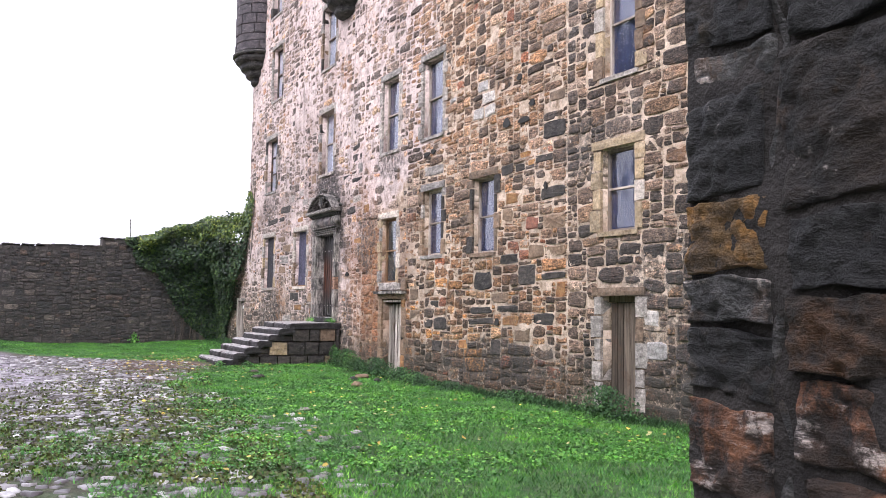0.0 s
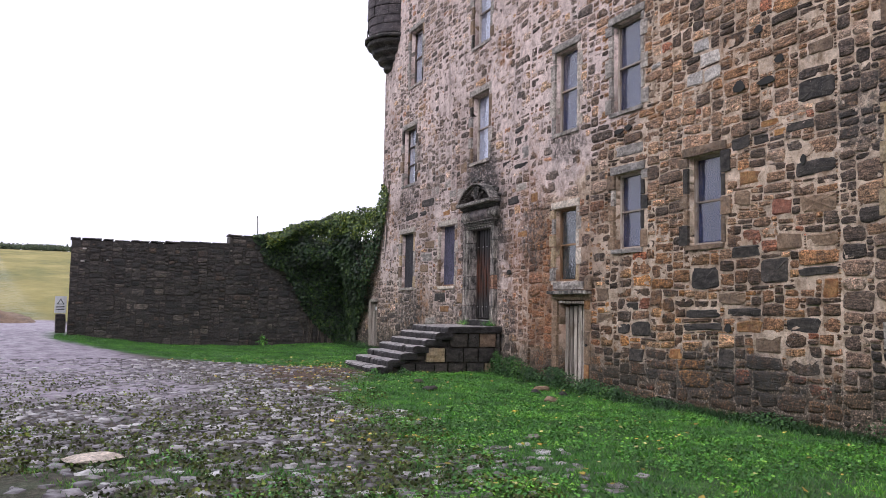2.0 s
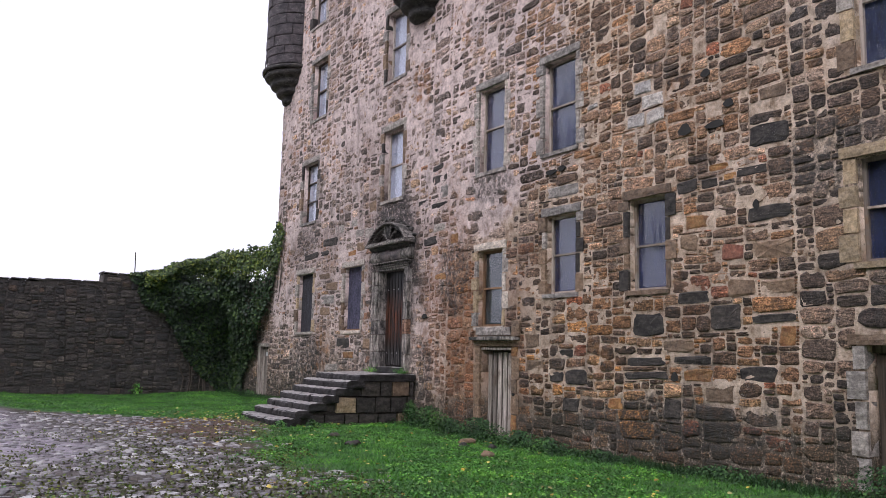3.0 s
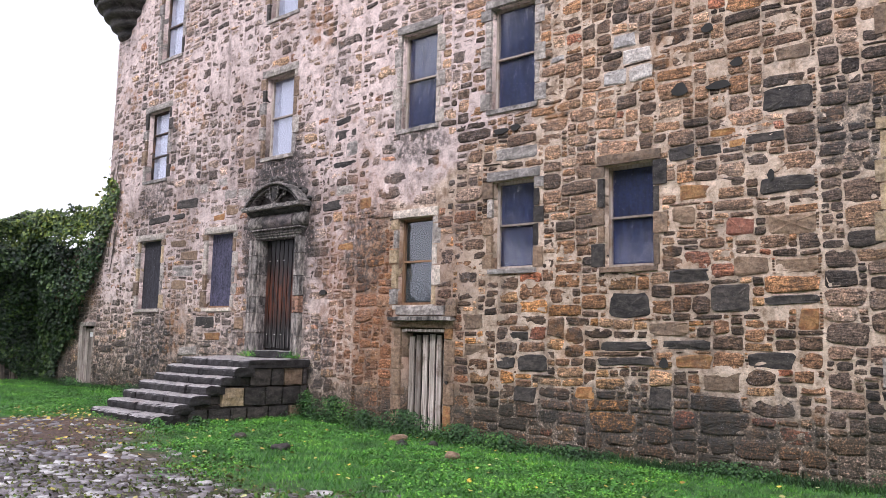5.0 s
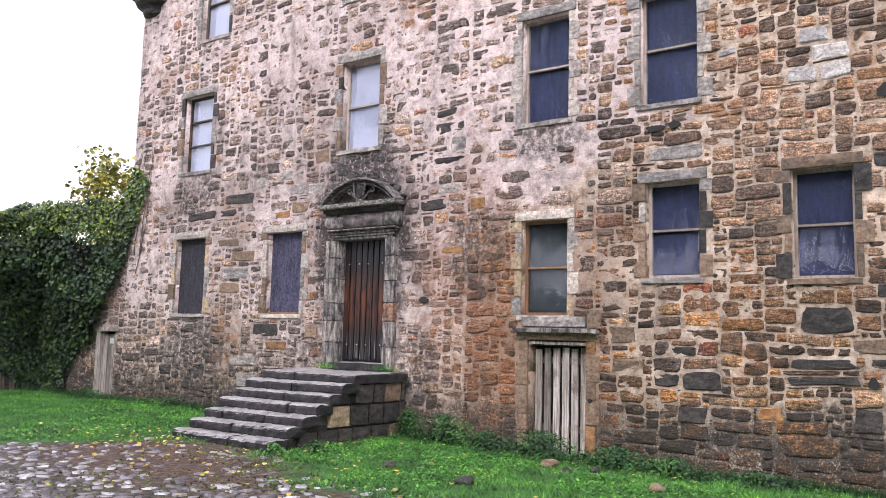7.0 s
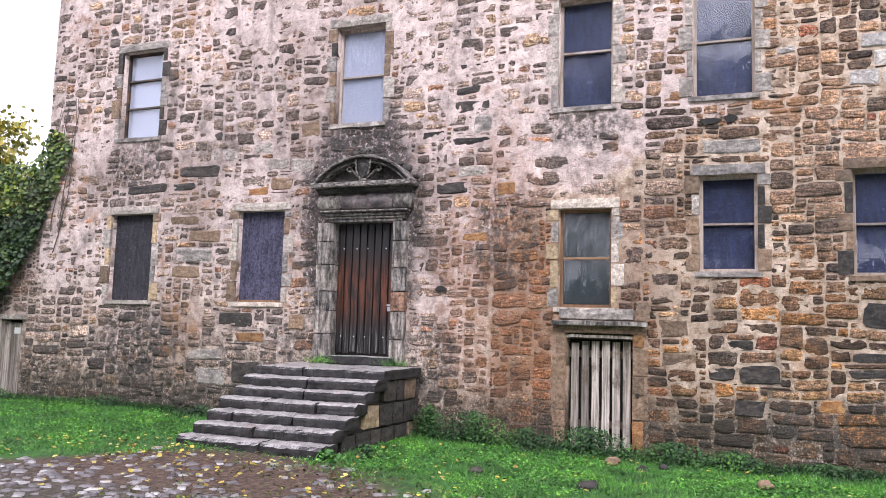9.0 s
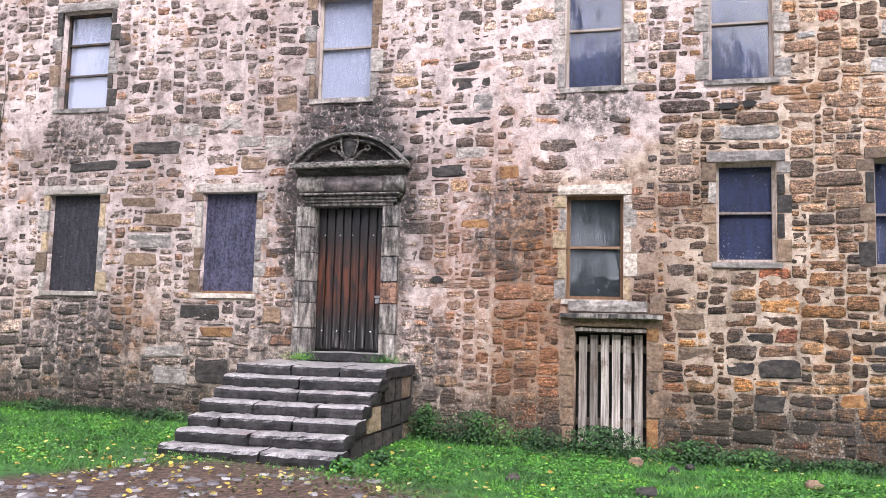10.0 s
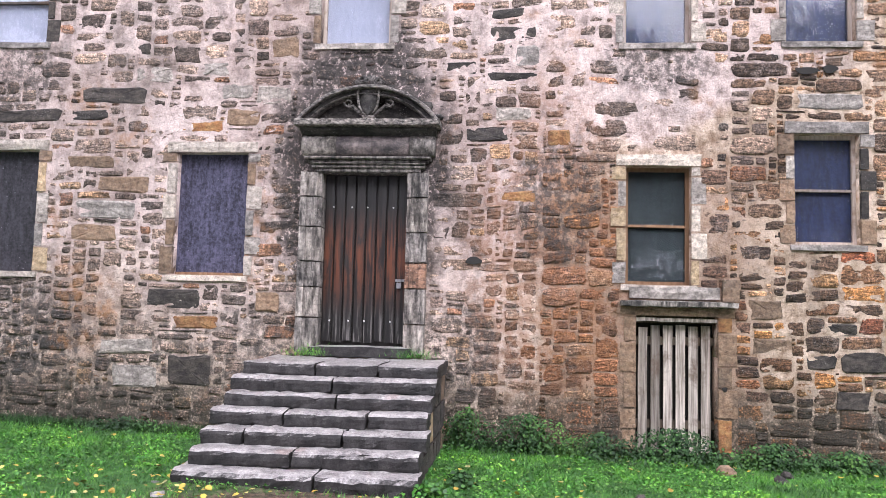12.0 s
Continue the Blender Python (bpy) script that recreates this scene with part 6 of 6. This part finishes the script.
def grass():
    r = np.random.default_rng(23)
    n = 520000
    x, y = r.uniform(-3.0, FX, n), 0.3 + 27.7 * r.random(n) ** 1.25
    ok = r.random(n) < lawn_share(x, y)
    x, y = x[ok], y[ok]
    P = np.stack([x, y, gz(x, y) - 0.006], 1)
    tuft = 0.55 + 0.9 * vnoise(x * 3.1, y * 3.1, 63)
    V, F = blades(P, 1.0, 0.005, r, 0.75)
    V = V.reshape(-1, 3, 3)
    V = P[:, None, :] + (V - P[:, None, :]) * np.array([1, 1, 1.0]) * np.where(np.arange(3)[None, :, None] == 2, (0.050 * tuft)[:, None, None], 1.0)
    lawn = new("grass", big_mesh("grass", V.reshape(-1, 3), F, M_GRASS))
    tagged(lawn, "short wet green lawn grass", "grass", kind="stuff")
    # clover among the grass
    n = 90000
    x, y = r.uniform(0.0, FX, n), 1.0 + 22.5 * r.random(n) ** 1.2
    ok = r.random(n) < lawn_share(x, y) * (vnoise(x * 1.1, y * 1.1, 64) > 0.4)
    x, y = x[ok], y[ok]
    P = np.stack([x, y, gz(x, y) + r.uniform(0.012, 0.05, len(x))], 1)
    V, F = leaves(P, np.tile((0.0, 0.0, 1.0), (len(x), 1)), 0.030, r, 0.35, 0.0)
    tagged(new("clover", big_mesh("clover", V, F, M_GRASS)), "low clover leaves in the lawn", "clover", kind="stuff")
    # moss and short growth between the cobbles
    n = 110000
    x, y = r.uniform(-3.5, 4.8, n), 2.5 + 14.5 * r.random(n) ** 1.3
    ok = (r.random(n) < np.clip(1.25 - y / 14, 0.12, 1)) & (vnoise(x * 1.4, y * 1.4, 66) > 0.30) & (x < 2.8 + 0.165 * (y - 5))
    x, y = x[ok], y[ok]
    P = np.stack([x, y, gz(x, y) + r.uniform(0.0, 0.022, len(x))], 1)
    V, F = leaves(P, np.tile((0.0, 0.0, 1.0), (len(x), 1)), 0.034, r, 0.8, 0.0)
    tagged(new("moss", big_mesh("moss", V, F, M_MOSS)), "olive moss and low weeds between the cobbles", "moss", kind="stuff")
    # taller fringe at the foot of the wall
    n = 26000
    y = r.uniform(3.0, 27.9, n)
    x = FX - 0.03 - np.abs(r.normal(0, 0.16, n))
    ok = ~((y > STEP_Y[1]) & (y < STEP_Y[0]))
    x, y = x[ok], y[ok]
    P = np.stack([x, y, gz(x, y) - 0.01], 1)
    V, F = blades(P, 0.13, 0.006, r, 0.6)
    tagged(new("grass_fringe", big_mesh("grass_fringe", V, F, M_WEED)), "longer grass along the foot of the castle wall", "grass", kind="stuff")


grass()


def weed(at, spread, height, count, seed, material=None, size=0.034):
    r = np.random.default_rng(int(seed))
    w = r.uniform(0, 2 * math.pi, count)
    d = np.abs(r.normal(0, 0.5, count)) * spread
    h = r.uniform(0.05, 1.0, count) ** 0.8 * height * np.exp(-(d / spread) ** 2 * 0.8)
    x = np.minimum(at[0] + np.cos(w) * d * 0.55, FX - 0.02)
    y = at[1] + np.sin(w) * d
    P = np.stack([x, y, gz(x, y) + h], 1)
    N = np.stack([np.cos(w) * 0.5 - 0.3, np.sin(w) * 0.5, np.ones(count) * 0.9], 1)
    V, F = leaves(P, N, size, r, 0.4, 0.4)
    plant = thing("weed_clump", (at[0], at[1], float(gz(at[0], at[1]))), "leafy green weeds at the foot of the castle wall", "weed", "weeds along the wall")
    part("foliage", big_mesh("foliage", V - np.array(plant.location), F, material or M_WEED), plant)
    g = Geo()
    for k in range(7):
        a, e = r.uniform(0, 6.3), r.uniform(0.2, 0.6) * spread
        x1, y1 = min(at[0] + 0.5 * e * math.cos(a), FX - 0.03), at[1] + e * math.sin(a)
        z = float(gz(x1, y1))
        g.tube([(at[0], at[1], float(gz(*at[:2])) - 0.01), ((at[0] + x1) / 2, (at[1] + y1) / 2, z + height * 0.4), (x1, y1, z + height * 0.75)], 0.005, 4)
    tagged(put_part("stalk", g, M_WEED, plant), kind="stuff")


for q, (x, y, s, h, c) in enumerate([(7.9, 13.6, 0.8, 0.40, 1100), (7.9, 12.5, 0.8, 0.30, 800), (7.9, 15.3, 0.75, 0.46, 1000), (7.85, 6.2, 0.8, 0.46, 1000),
                                     (7.95, 4.2, 0.6, 0.25, 300), (7.9, 10.6, 0.9, 0.16, 380), (7.9, 8.4, 0.9, 0.18, 400), (8.0, 16.15, 0.3, 0.4, 220),
                                     (7.85, 14.5, 0.7, 0.30, 700), (7.85, 11.7, 0.7, 0.24, 600), (7.9, 16.0, 0.35, 0.5, 420), (7.9, 20.2, 0.9, 0.18, 300), (7.95, 22.4, 0.8, 0.2, 260), (7.7, 24.9, 0.7, 0.25, 240)]):
    weed((x, y), s, h, int(c * 1.7), 70 + q)
weed((5.15, 16.15), 0.28, 0.16, 240, 91, M_GRASS, 0.04)
weed((5.7, 15.95), 0.35, 0.15, 200, 92, M_WEED, 0.045)
weed((5.2, 27.7), 0.35, 0.4, 160, 93, M_GRASS, 0.06)


def landing_weeds():
    r = np.random.default_rng(8)
    for y0 in (18.0, 16.7):
        n = 260
        P = np.stack([FX - 0.16 + r.uniform(-0.08, 0.1, n), y0 + r.normal(0, 0.13, n), 1.0 + np.abs(r.normal(0, 0.045, n))], 1)
        V, F = blades(P, 0.06, 0.004, r, 0.8)
        plant = thing("moss_tuft", (FX - 0.16, y0, 1.0), "small green tuft growing on the landing", "moss")
        part("foliage", big_mesh("foliage", V - np.array(plant.location), F, M_GRASS), plant)


landing_weeds()


def fallen():
    r = np.random.default_rng(29)
    n = 700
    x, y = r.uniform(1.5, FX - 0.3, n), r.uniform(3.5, 21, n)
    near = r.random(n) < 0.45
    x = np.where(near, r.normal(4.6, 0.8, n), x)
    y = np.where(near, r.normal(17.6, 1.5, n), y)
    ok = ~((x > FIRST - 0.05) & (y > STEP_Y[1]) & (y < STEP_Y[0])) & (x < FX - 0.1)
    x, y = x[ok], y[ok]
    P = np.stack([x, y, gz(x, y) + 0.035], 1)
    V, F = leaves(P, np.tile((0.0, 0.0, 1.0), (len(x), 1)), 0.055, r, 0.25, 0.0)
    tagged(new("fallen_leaves", big_mesh("fallen_leaves", V, F, M_FALLEN)), "yellow fallen leaves scattered on the ground", "leaves", kind="stuff")


fallen()


def tree(name, at, height, crown, low, count, material, seed, label, size=0.16, bare=0.0):
    """A tapered trunk, limbs that fork, and many small leaves in uneven clumps."""
    r = np.random.default_rng(int(seed))
    g, tips = Geo(), []

    def limb(p, d, length, rad, depth):
        pts, rr = [p], [rad]
        for q in range(4):
            d = (d + Vector(r.normal(0, 0.16, 3)) + Vector((0, 0, 0.06))).normalized()
            p = p + d * length / 4
            pts.append(p)
            rr.append(rad * (1 - 0.13 * (q + 1)))
        g.tube(pts, rr, 7 if depth < 2 else 5)
        tips.append((p, depth))
        if depth < 4:
            for _ in range(3 if depth < 2 else 2):
                nd = (d + Vector(r.normal(0, 0.55, 3))).normalized()
                limb(pts[int(r.integers(2, 5))], nd, length * r.uniform(0.6, 0.8), rad * 0.5, depth + 1)

    limb(Vector((0, 0, -0.1)), Vector((0, 0, 1)), height * 0.38, height * 0.022, 0)
    ends = np.array([t[0] for t in tips if t[1] >= 2])
    top = max(ends[:, 2].max(), 1e-3)
    k = height / top * 0.96
    g.V = [(a * crown, b * crown, c * k) for a, b, c in g.V]
    ends = ends * np.array([crown, crown, k])
    ends = ends[ends[:, 2] > low]
    P = ends[r.integers(len(ends), size=count)] + r.normal(0, height * 0.035, (count, 3))
    V, F = leaves(P, r.normal(0, 1, (count, 3)) + np.array([0, 0, 0.8]), size, r, 0.6, 0.4)
    t = thing(name, at, label, "tree")
    part("trunk", g.mesh("trunk", M_BARK, True), t)
    tagged(part("crown", big_mesh("crown", V, F, material), t), kind="stuff")
    return t


tree("autumn_tree", (18.9, 39.5, 0.3), 9.8, 0.8, 4.0, 4200, M_AUTUMN, 5, "thin autumn tree with yellow-green leaves behind the tower", 0.2)
bush = tree("autumn_tree", (17.6, 37.5, 0.3), 6.6, 0.8, 3.0, 5200, M_AUTUMN, 6, "yellowing bushy tree behind the ivy wall", 0.18)

# trees across the yard, seen only as reflections in the panes
far = tree("broad_tree", (-24, -1, 0), 19.0, 2.0, 5.0, 11000, M_FAR, 11, "dark broadleaf tree across the yard", 0.62)
for x, y, s, w in ((-22, 13, 0.78, 40), (-20, 21, 1.05, 130), (-27, 11, 0.85, 80), (-24, 29, 0.9, 170), (-20, -8, 0.9, 300), (-30, 17, 0.9, 60), (-30, 38, 1.1, 100), (-22, -18, 1.0, 250), (-26, 25, 0.85, 210), (-21, 1, 0.8, 10)):
    c = copy_thing(far, Matrix.Translation((x, y, 0)) @ Matrix.Rotation(radians(w), 4, "Z") @ Matrix.Scale(s, 4))

# added out of view to block the bright horizon in the panes' reflections
unseen_wall = new("wall_west", Geo().box(-16.0, -15.4, -18.0, 58.0, -0.3, 4.3).mesh("wall_west", M_YARD_M))
tagged(unseen_wall, "unseen plain dark wall added to darken the reflections in the panes", "wall", kind="structure")

# ---- things in the yard ----
def loose_stone(at, size, material, seed, label):
    x, y = at
    z = float(gz(x, y))
    ob = new("loose_stone", Geo().rough(-size[0] / 2, size[0] / 2, -size[1] / 2, size[1] / 2, -0.03, size[2], (4, 4, 3), 0.03, 0.03, seed, 7.0).mesh("loose_stone", material, True))
    ob.location = (x, y, z)
    tagged(ob, label, "stone", "loose stones on the lawn")


for q, (x, y, a, b, h, m) in enumerate([(5.05, 13.05, 0.26, 0.20, 0.08, M_DARK), (6.40, 11.35, 0.20, 0.16, 0.09, M_BROWN), (6.95, 12.75, 0.20, 0.16, 0.07, M_DARK), (7.35, 13.2, 0.30, 0.18, 0.10, M_BROWN),
                                        (7.4, 12.55, 0.16, 0.14, 0.08, M_DARK), (5.4, 14.4, 0.2, 0.14, 0.06, M_DARK), (4.1, 8.0, 0.20, 0.12, 0.05, M_GREY)]):
    loose_stone((x, y), (a, b, h), m, q * 2.7, "dark loose stone lying in the grass" if m is M_DARK else "brown loose stone lying in the grass")
slab = new("flat_slab", Geo().rough(-0.26, 0.26, -0.17, 0.17, -0.02, 0.05, (4, 4, 1), 0.015, 0.03, 3.0, 6.0).mesh("flat_slab", M_PALE))
slab.matrix_world = Matrix.Translation((-0.28, 8.05, float(gz(-0.28, 8.05)) + 0.012)) @ Matrix.Rotation(0.4, 4, "Z")
tagged(slab, "pale flat stone slab lying among the cobbles", "slab")

sign = thing("notice_sign", (-1.02, 28.9, float(gz(-1.02, 28.9))), "white warning notice on a low stone post", "sign")
bz = sign.location.z
put_part("post_stone", Geo().rough(-1.18, -0.86, 28.75, 29.1, bz - 0.1, 0.98, (2, 2, 4), 0.02, 0.03, 2.0, 4.0), M_DARK, sign)
put_part("board", Geo().box(-1.20, -0.86, 28.70, 28.72, 0.98, 1.52), M_BOLT, sign, "white board")
put_part("triangle", Geo().add([(-1.14, 28.694, 1.26), (-0.92, 28.694, 1.26), (-1.03, 28.694, 1.45), (-1.10, 28.694, 1.28), (-0.96, 28.694, 1.28), (-1.03, 28.694, 1.41)],
                               [(0, 1, 4, 3), (1, 2, 5, 4), (2, 0, 3, 5)]), M_SHADE_PRINT, sign, "black warning triangle")
for z in (1.20, 1.15, 1.10):
    put_part("writing_bar", Geo().box(-1.15, -0.91, 28.693, 28.698, z - 0.012, z + 0.008), M_SHADE_PRINT, sign)
aerial = new("aerial_pole", Geo().tube([(5.02, YW + 0.3, 3.6), (5.02, YW + 0.3, 4.0), (5.0, YW + 0.3, 4.45)], 0.016, 6).mesh("aerial_pole", M_DARK, True))
tagged(aerial, "thin dark metal pole standing on the yard wall", "pole")
for x, z in ((-0.42, 3.02), (-0.46, 2.62), (0.28, 2.68)):
    put_part("white_stone", Geo().rough(x - 0.07, x + 0.07, YW - 0.075, YW + 0.02, z - 0.03, z + 0.04, (2, 1, 2), 0.012, 0.012, x * 9, 9.0), M_WHITE, yard, "", True)


def soil_heap():
    V, F, n = [], [], 18
    for i in range(n + 1):
        for j in range(n + 1):
            a, b = i / n * 2 - 1, j / n * 2 - 1
            x, y = -5.2 + a * 3.0, 41 + b * 2.2
            h = max(0.0, 1 - a * a - b * b) ** 0.7
            V.append((x, y, float(gz(x, y)) - 0.05 + 0.75 * h * (0.6 + 0.8 * float(vnoise(x * 1.7, y * 1.7, 81)))))
    for i in range(n):
        for j in range(n):
            k = i * (n + 1) + j
            F.append((k, k + n + 1, k + n + 2, k + 1))
    tagged(new("soil_heap", mesh_of("soil_heap", V, F, M_BROWN, True)), "low reddish-brown heap of soil beside the track", "heap")


soil_heap()


def hedge():
    r = np.random.default_rng(33)
    n = 14000
    x = r.uniform(-110, 40, n)
    y = 262 + r.normal(0, 1.5, n)
    h = 1.1 * (0.6 + vnoise(x * 0.09, x * 0, 83)) * r.random(n) ** 0.7
    P = np.stack([x, y, gz(x, y) + h], 1)
    V, F = leaves(P, np.tile((0.0, -1.0, 0.6), (n, 1)), 0.55, r, 0.5, 0.3)
    tagged(new("far_hedge", big_mesh("far_hedge", V, F, M_FAR)), "dark hedge along the top of the far field", "hedge", kind="stuff")


hedge()


# ---- stones of the walls and the yard, piece by piece ----
def near_door(u, z):
    return 12.4 < CORNER - u < 19.4 and z < 3.6


SEAMS = (15.17, 7.46)     # upright joints between the building seasons


def season(u, z):
    """Index of the building season at a place on the front."""
    y = CORNER - u
    if y > SEAMS[0]:
        return 0
    if y < SEAMS[1]:
        return 4
    n = float(vnoise(u * 0.8, z * 0.8, 95)) - 0.5
    if y > 12.75 + n:
        return 1 if z < 3.7 + 1.6 * n else 0
    return 2 if z < 2.55 + 0.7 * n else 3


def blocked(y, z):
    """The walled-up little doorway."""
    return 9.63 < y < 10.27 and 0.2 < z < 1.1


def front_size(u, z, r):
    """Width and height of the next stone."""
    k, y = season(u, z), CORNER - u
    if blocked(y, z):
        h = r.uniform(0.06, 0.14)
        return h * r.uniform(0.9, 1.9), h
    if r.random() < 0.07:
        h = r.uniform(0.04, 0.09)
        return h * r.uniform(1.0, 2.6), h
    lo, hi = ((0.09, 0.25), (0.10, 0.29), (0.09, 0.27), (0.08, 0.25), (0.09, 0.29))[k]
    h = lo + (hi - lo) * r.random() ** 1.25
    return min(h * r.uniform(1.25, 3.3 if k != 1 else 2.7), 0.68), h


front_holes = [as_hole(o, 0.12, 0.13, 0.08) for o in openings if o not in (DOOR, CELLARS[0])]
front_holes += [as_hole(DOOR, 0.27, 0.2, 1.2), as_hole((18.28, 16.49, 3.3, 4.40)), as_hole(CELLARS[0], 0.2, 0.38, 0.1)]
lr = np.random.default_rng(101)
laid = []
for y_a, y_b in ((CORNER, SEAMS[0]), (SEAMS[0], SEAMS[1]), (SEAMS[1], RIGHT)):
    laid += pack(lr, CORNER - y_a, CORNER - y_b, -0.12, TOP - 0.05, front_holes, front_size, feature_rects)
# stones lost under smeared lime: more of them on the old part and over the dark sash
seen, joints, kinds = [], [], []
for a, b, c, d in laid:
    u, z = (a + b) / 2, (c + d) / 2
    y, k = CORNER - u, season(u, z)
    lost = (0.05, 0.03, 0.02, 0.03, 0.03)[k] + 0.06 * (k in (0, 3)) * float(smooth((float(vnoise(u * 0.7, z * 0.7, 96)) - 0.55) / 0.15))
    if 13.0 < y < 14.8 and 3.6 < z < 4.95:
        lost = 0.6
    if lr.random() < lost:
        continue
    seen.append((a, b, c, d))
    kinds.append(k)
    joints.append(lr.uniform(*((0.005, 0.022), (0.003, 0.009), (0.003, 0.013), (0.002, 0.012), (0.002, 0.011))[k]))
stand = np.where(np.array(kinds) == 0, lr.uniform(0.0, 0.014, len(seen)), lr.uniform(0.0, 0.015, len(seen)))
V, F = stones_of(seen, joints, stand, lr)
rubble(wall, FRONT, V, F, kinds, M_STONE, M_STONE_I, near_door)


def yard_size(u, z, r):
    h = 0.07 + 0.17 * r.random() ** 1.3
    return min(h * r.uniform(1.0, 3.0), 0.6), h


lr = np.random.default_rng(102)
rects = pack(lr, 0.0, 9.0, 0.0, 3.7, [], yard_size, top=lambda u: float(yard_top(np.array(u))))
V, F = stones_of(rects, lr.uniform(0.006, 0.016, len(rects)), lr.uniform(0.022, 0.045, len(rects)), lr)
rubble(ywall, YM, V, F, [0] * len(rects), [M_YARD], [M_YARD_I], lambda u, z: u < 5.0 and z < 3.0)
stub_holes = [(shole[0][0] - 0.17, shole[0][1] + 0.06, -0.2, 1.68)]
rects = pack(lr, 0.0, YW - CORNER, -0.1, 4.6, stub_holes, yard_size, top=lambda u: float(stub_top(np.array(u))))
V, F = stones_of(rects, lr.uniform(0.006, 0.016, len(rects)), lr.uniform(0.004, 0.018, len(rects)), lr)
rubble(swall, SM, V, F, [0] * len(rects), M_STONE, M_STONE_I, lambda u, z: u > 1.2 and z < 2.6)


def cobbles():
    r = np.random.default_rng(37)
    yardstones = thing("cobbled_yard", (1.5, 10.0, 0.0), "worn cobblestones set in mud and moss", "cobbles", kind="structure")
    shapes = []
    for s in range(8):
        V, F = stone_shape(500 + s)
        shapes.append((V, F))
    meshes = [mesh_of("cobble", V, F, M_COBBLE) for V, F in shapes]
    done, grid, VV, FF, base, made = 0, {}, [], [], 0, 0
    tries = 30000
    X, Y = r.uniform(-4.5, 5.2, tries), 2.0 + 18.5 * r.random(tries)
    edge = 2.15 + 0.165 * (Y - 5.0)
    n1 = vnoise(X * 0.8, Y * 0.8, 71)
    share = smooth((edge + 0.9 - X + (n1 - 0.5) * 2.5) / 1.6)
    dense = np.where(Y > 8.5, 0.9, 0.40) * (0.35 + 0.65 * smooth((n1 - 0.25) / 0.3))
    share = share * dense * (1 - 0.8 * smooth((1.6 - 0.10 * (Y - 13) - X) / 1.2) * smooth((Y - 11) / 3))
    share = share * smooth((18.9 + 0.62 * np.maximum(4.4 - X, 0) ** 1.4 - Y) / 0.8)
    share = share * (1 - 0.8 * smooth((X - 2.4) / 1.0) * smooth((Y - 12.0) / 1.5))
    take = r.random(tries) < share
    for x, y in zip(X[take], Y[take]):
        w = r.uniform(0.06, 0.16)
        if FIRST - 0.15 < x and STEP_Y[1] - 0.1 < y < STEP_Y[0] + 0.1:
            continue
        cell = (int(x / 0.2), int(y / 0.2))
        if any((x - a) ** 2 + (y - b) ** 2 < ((w + c) * 0.43) ** 2 for di in (-1, 0, 1) for dj in (-1, 0, 1) for a, b, c in grid.get((cell[0] + di, cell[1] + dj), ())):
            continue
        grid.setdefault(cell, []).append((x, y, w))
        k, turn, d = int(r.integers(8)), r.uniform(0, 6.28), r.uniform(0.010, 0.026)
        l = w * r.uniform(0.65, 1.0)
        z = float(gz(x, y))
        tilt = Euler((r.normal(0, 0.08), r.normal(0, 0.08), turn))
        m = Matrix.LocRotScale((x - 1.5, y - 10.0, z - 0.004), tilt, (w, l, d))
        if made < 300 and 0.0 < x < 4.2 and 5.5 < y < 11:
            ob = new("cobble", meshes[k])
            ob.parent = yardstones
            ob.matrix_local = m
            made += 1
            continue
        V, F = shapes[k]
        M = np.array(m)
        VV.append(V @ M[:3, :3].T + M[:3, 3])
        FF.append(F + base)
        base += len(V)
    tagged(part("cobblework", big_mesh("cobblework", np.concatenate(VV), np.concatenate(FF), M_COBBLE_I), yardstones), kind="stuff")


def cobble_material(name, source):
    t = Tree(name)
    r = t.n("ObjectInfo", out=5) if source == "object" else t.n("NewGeometry", out=8)
    p = t.n("NewGeometry")
    col = t.ramp(r, [(0.0, (0.085, 0.073, 0.076)), (0.45, (0.155, 0.138, 0.145)), (0.75, (0.27, 0.245, 0.25)), (1.0, (0.56, 0.54, 0.53))])
    g = t.noise(24, 5, 0.65, p)
    col = t.mix(1.0, col, t.ramp(g, [(0.3, (0.6, 0.6, 0.6)), (0.7, (1.25, 1.25, 1.25))]), "MULTIPLY")
    return t.done(col, 0.32, g, 0.4, 0.01)


M_COBBLE = cobble_material("wet_cobble_piece", "object")
M_COBBLE_I = cobble_material("wet_cobble_joined", "island")
cobbles()
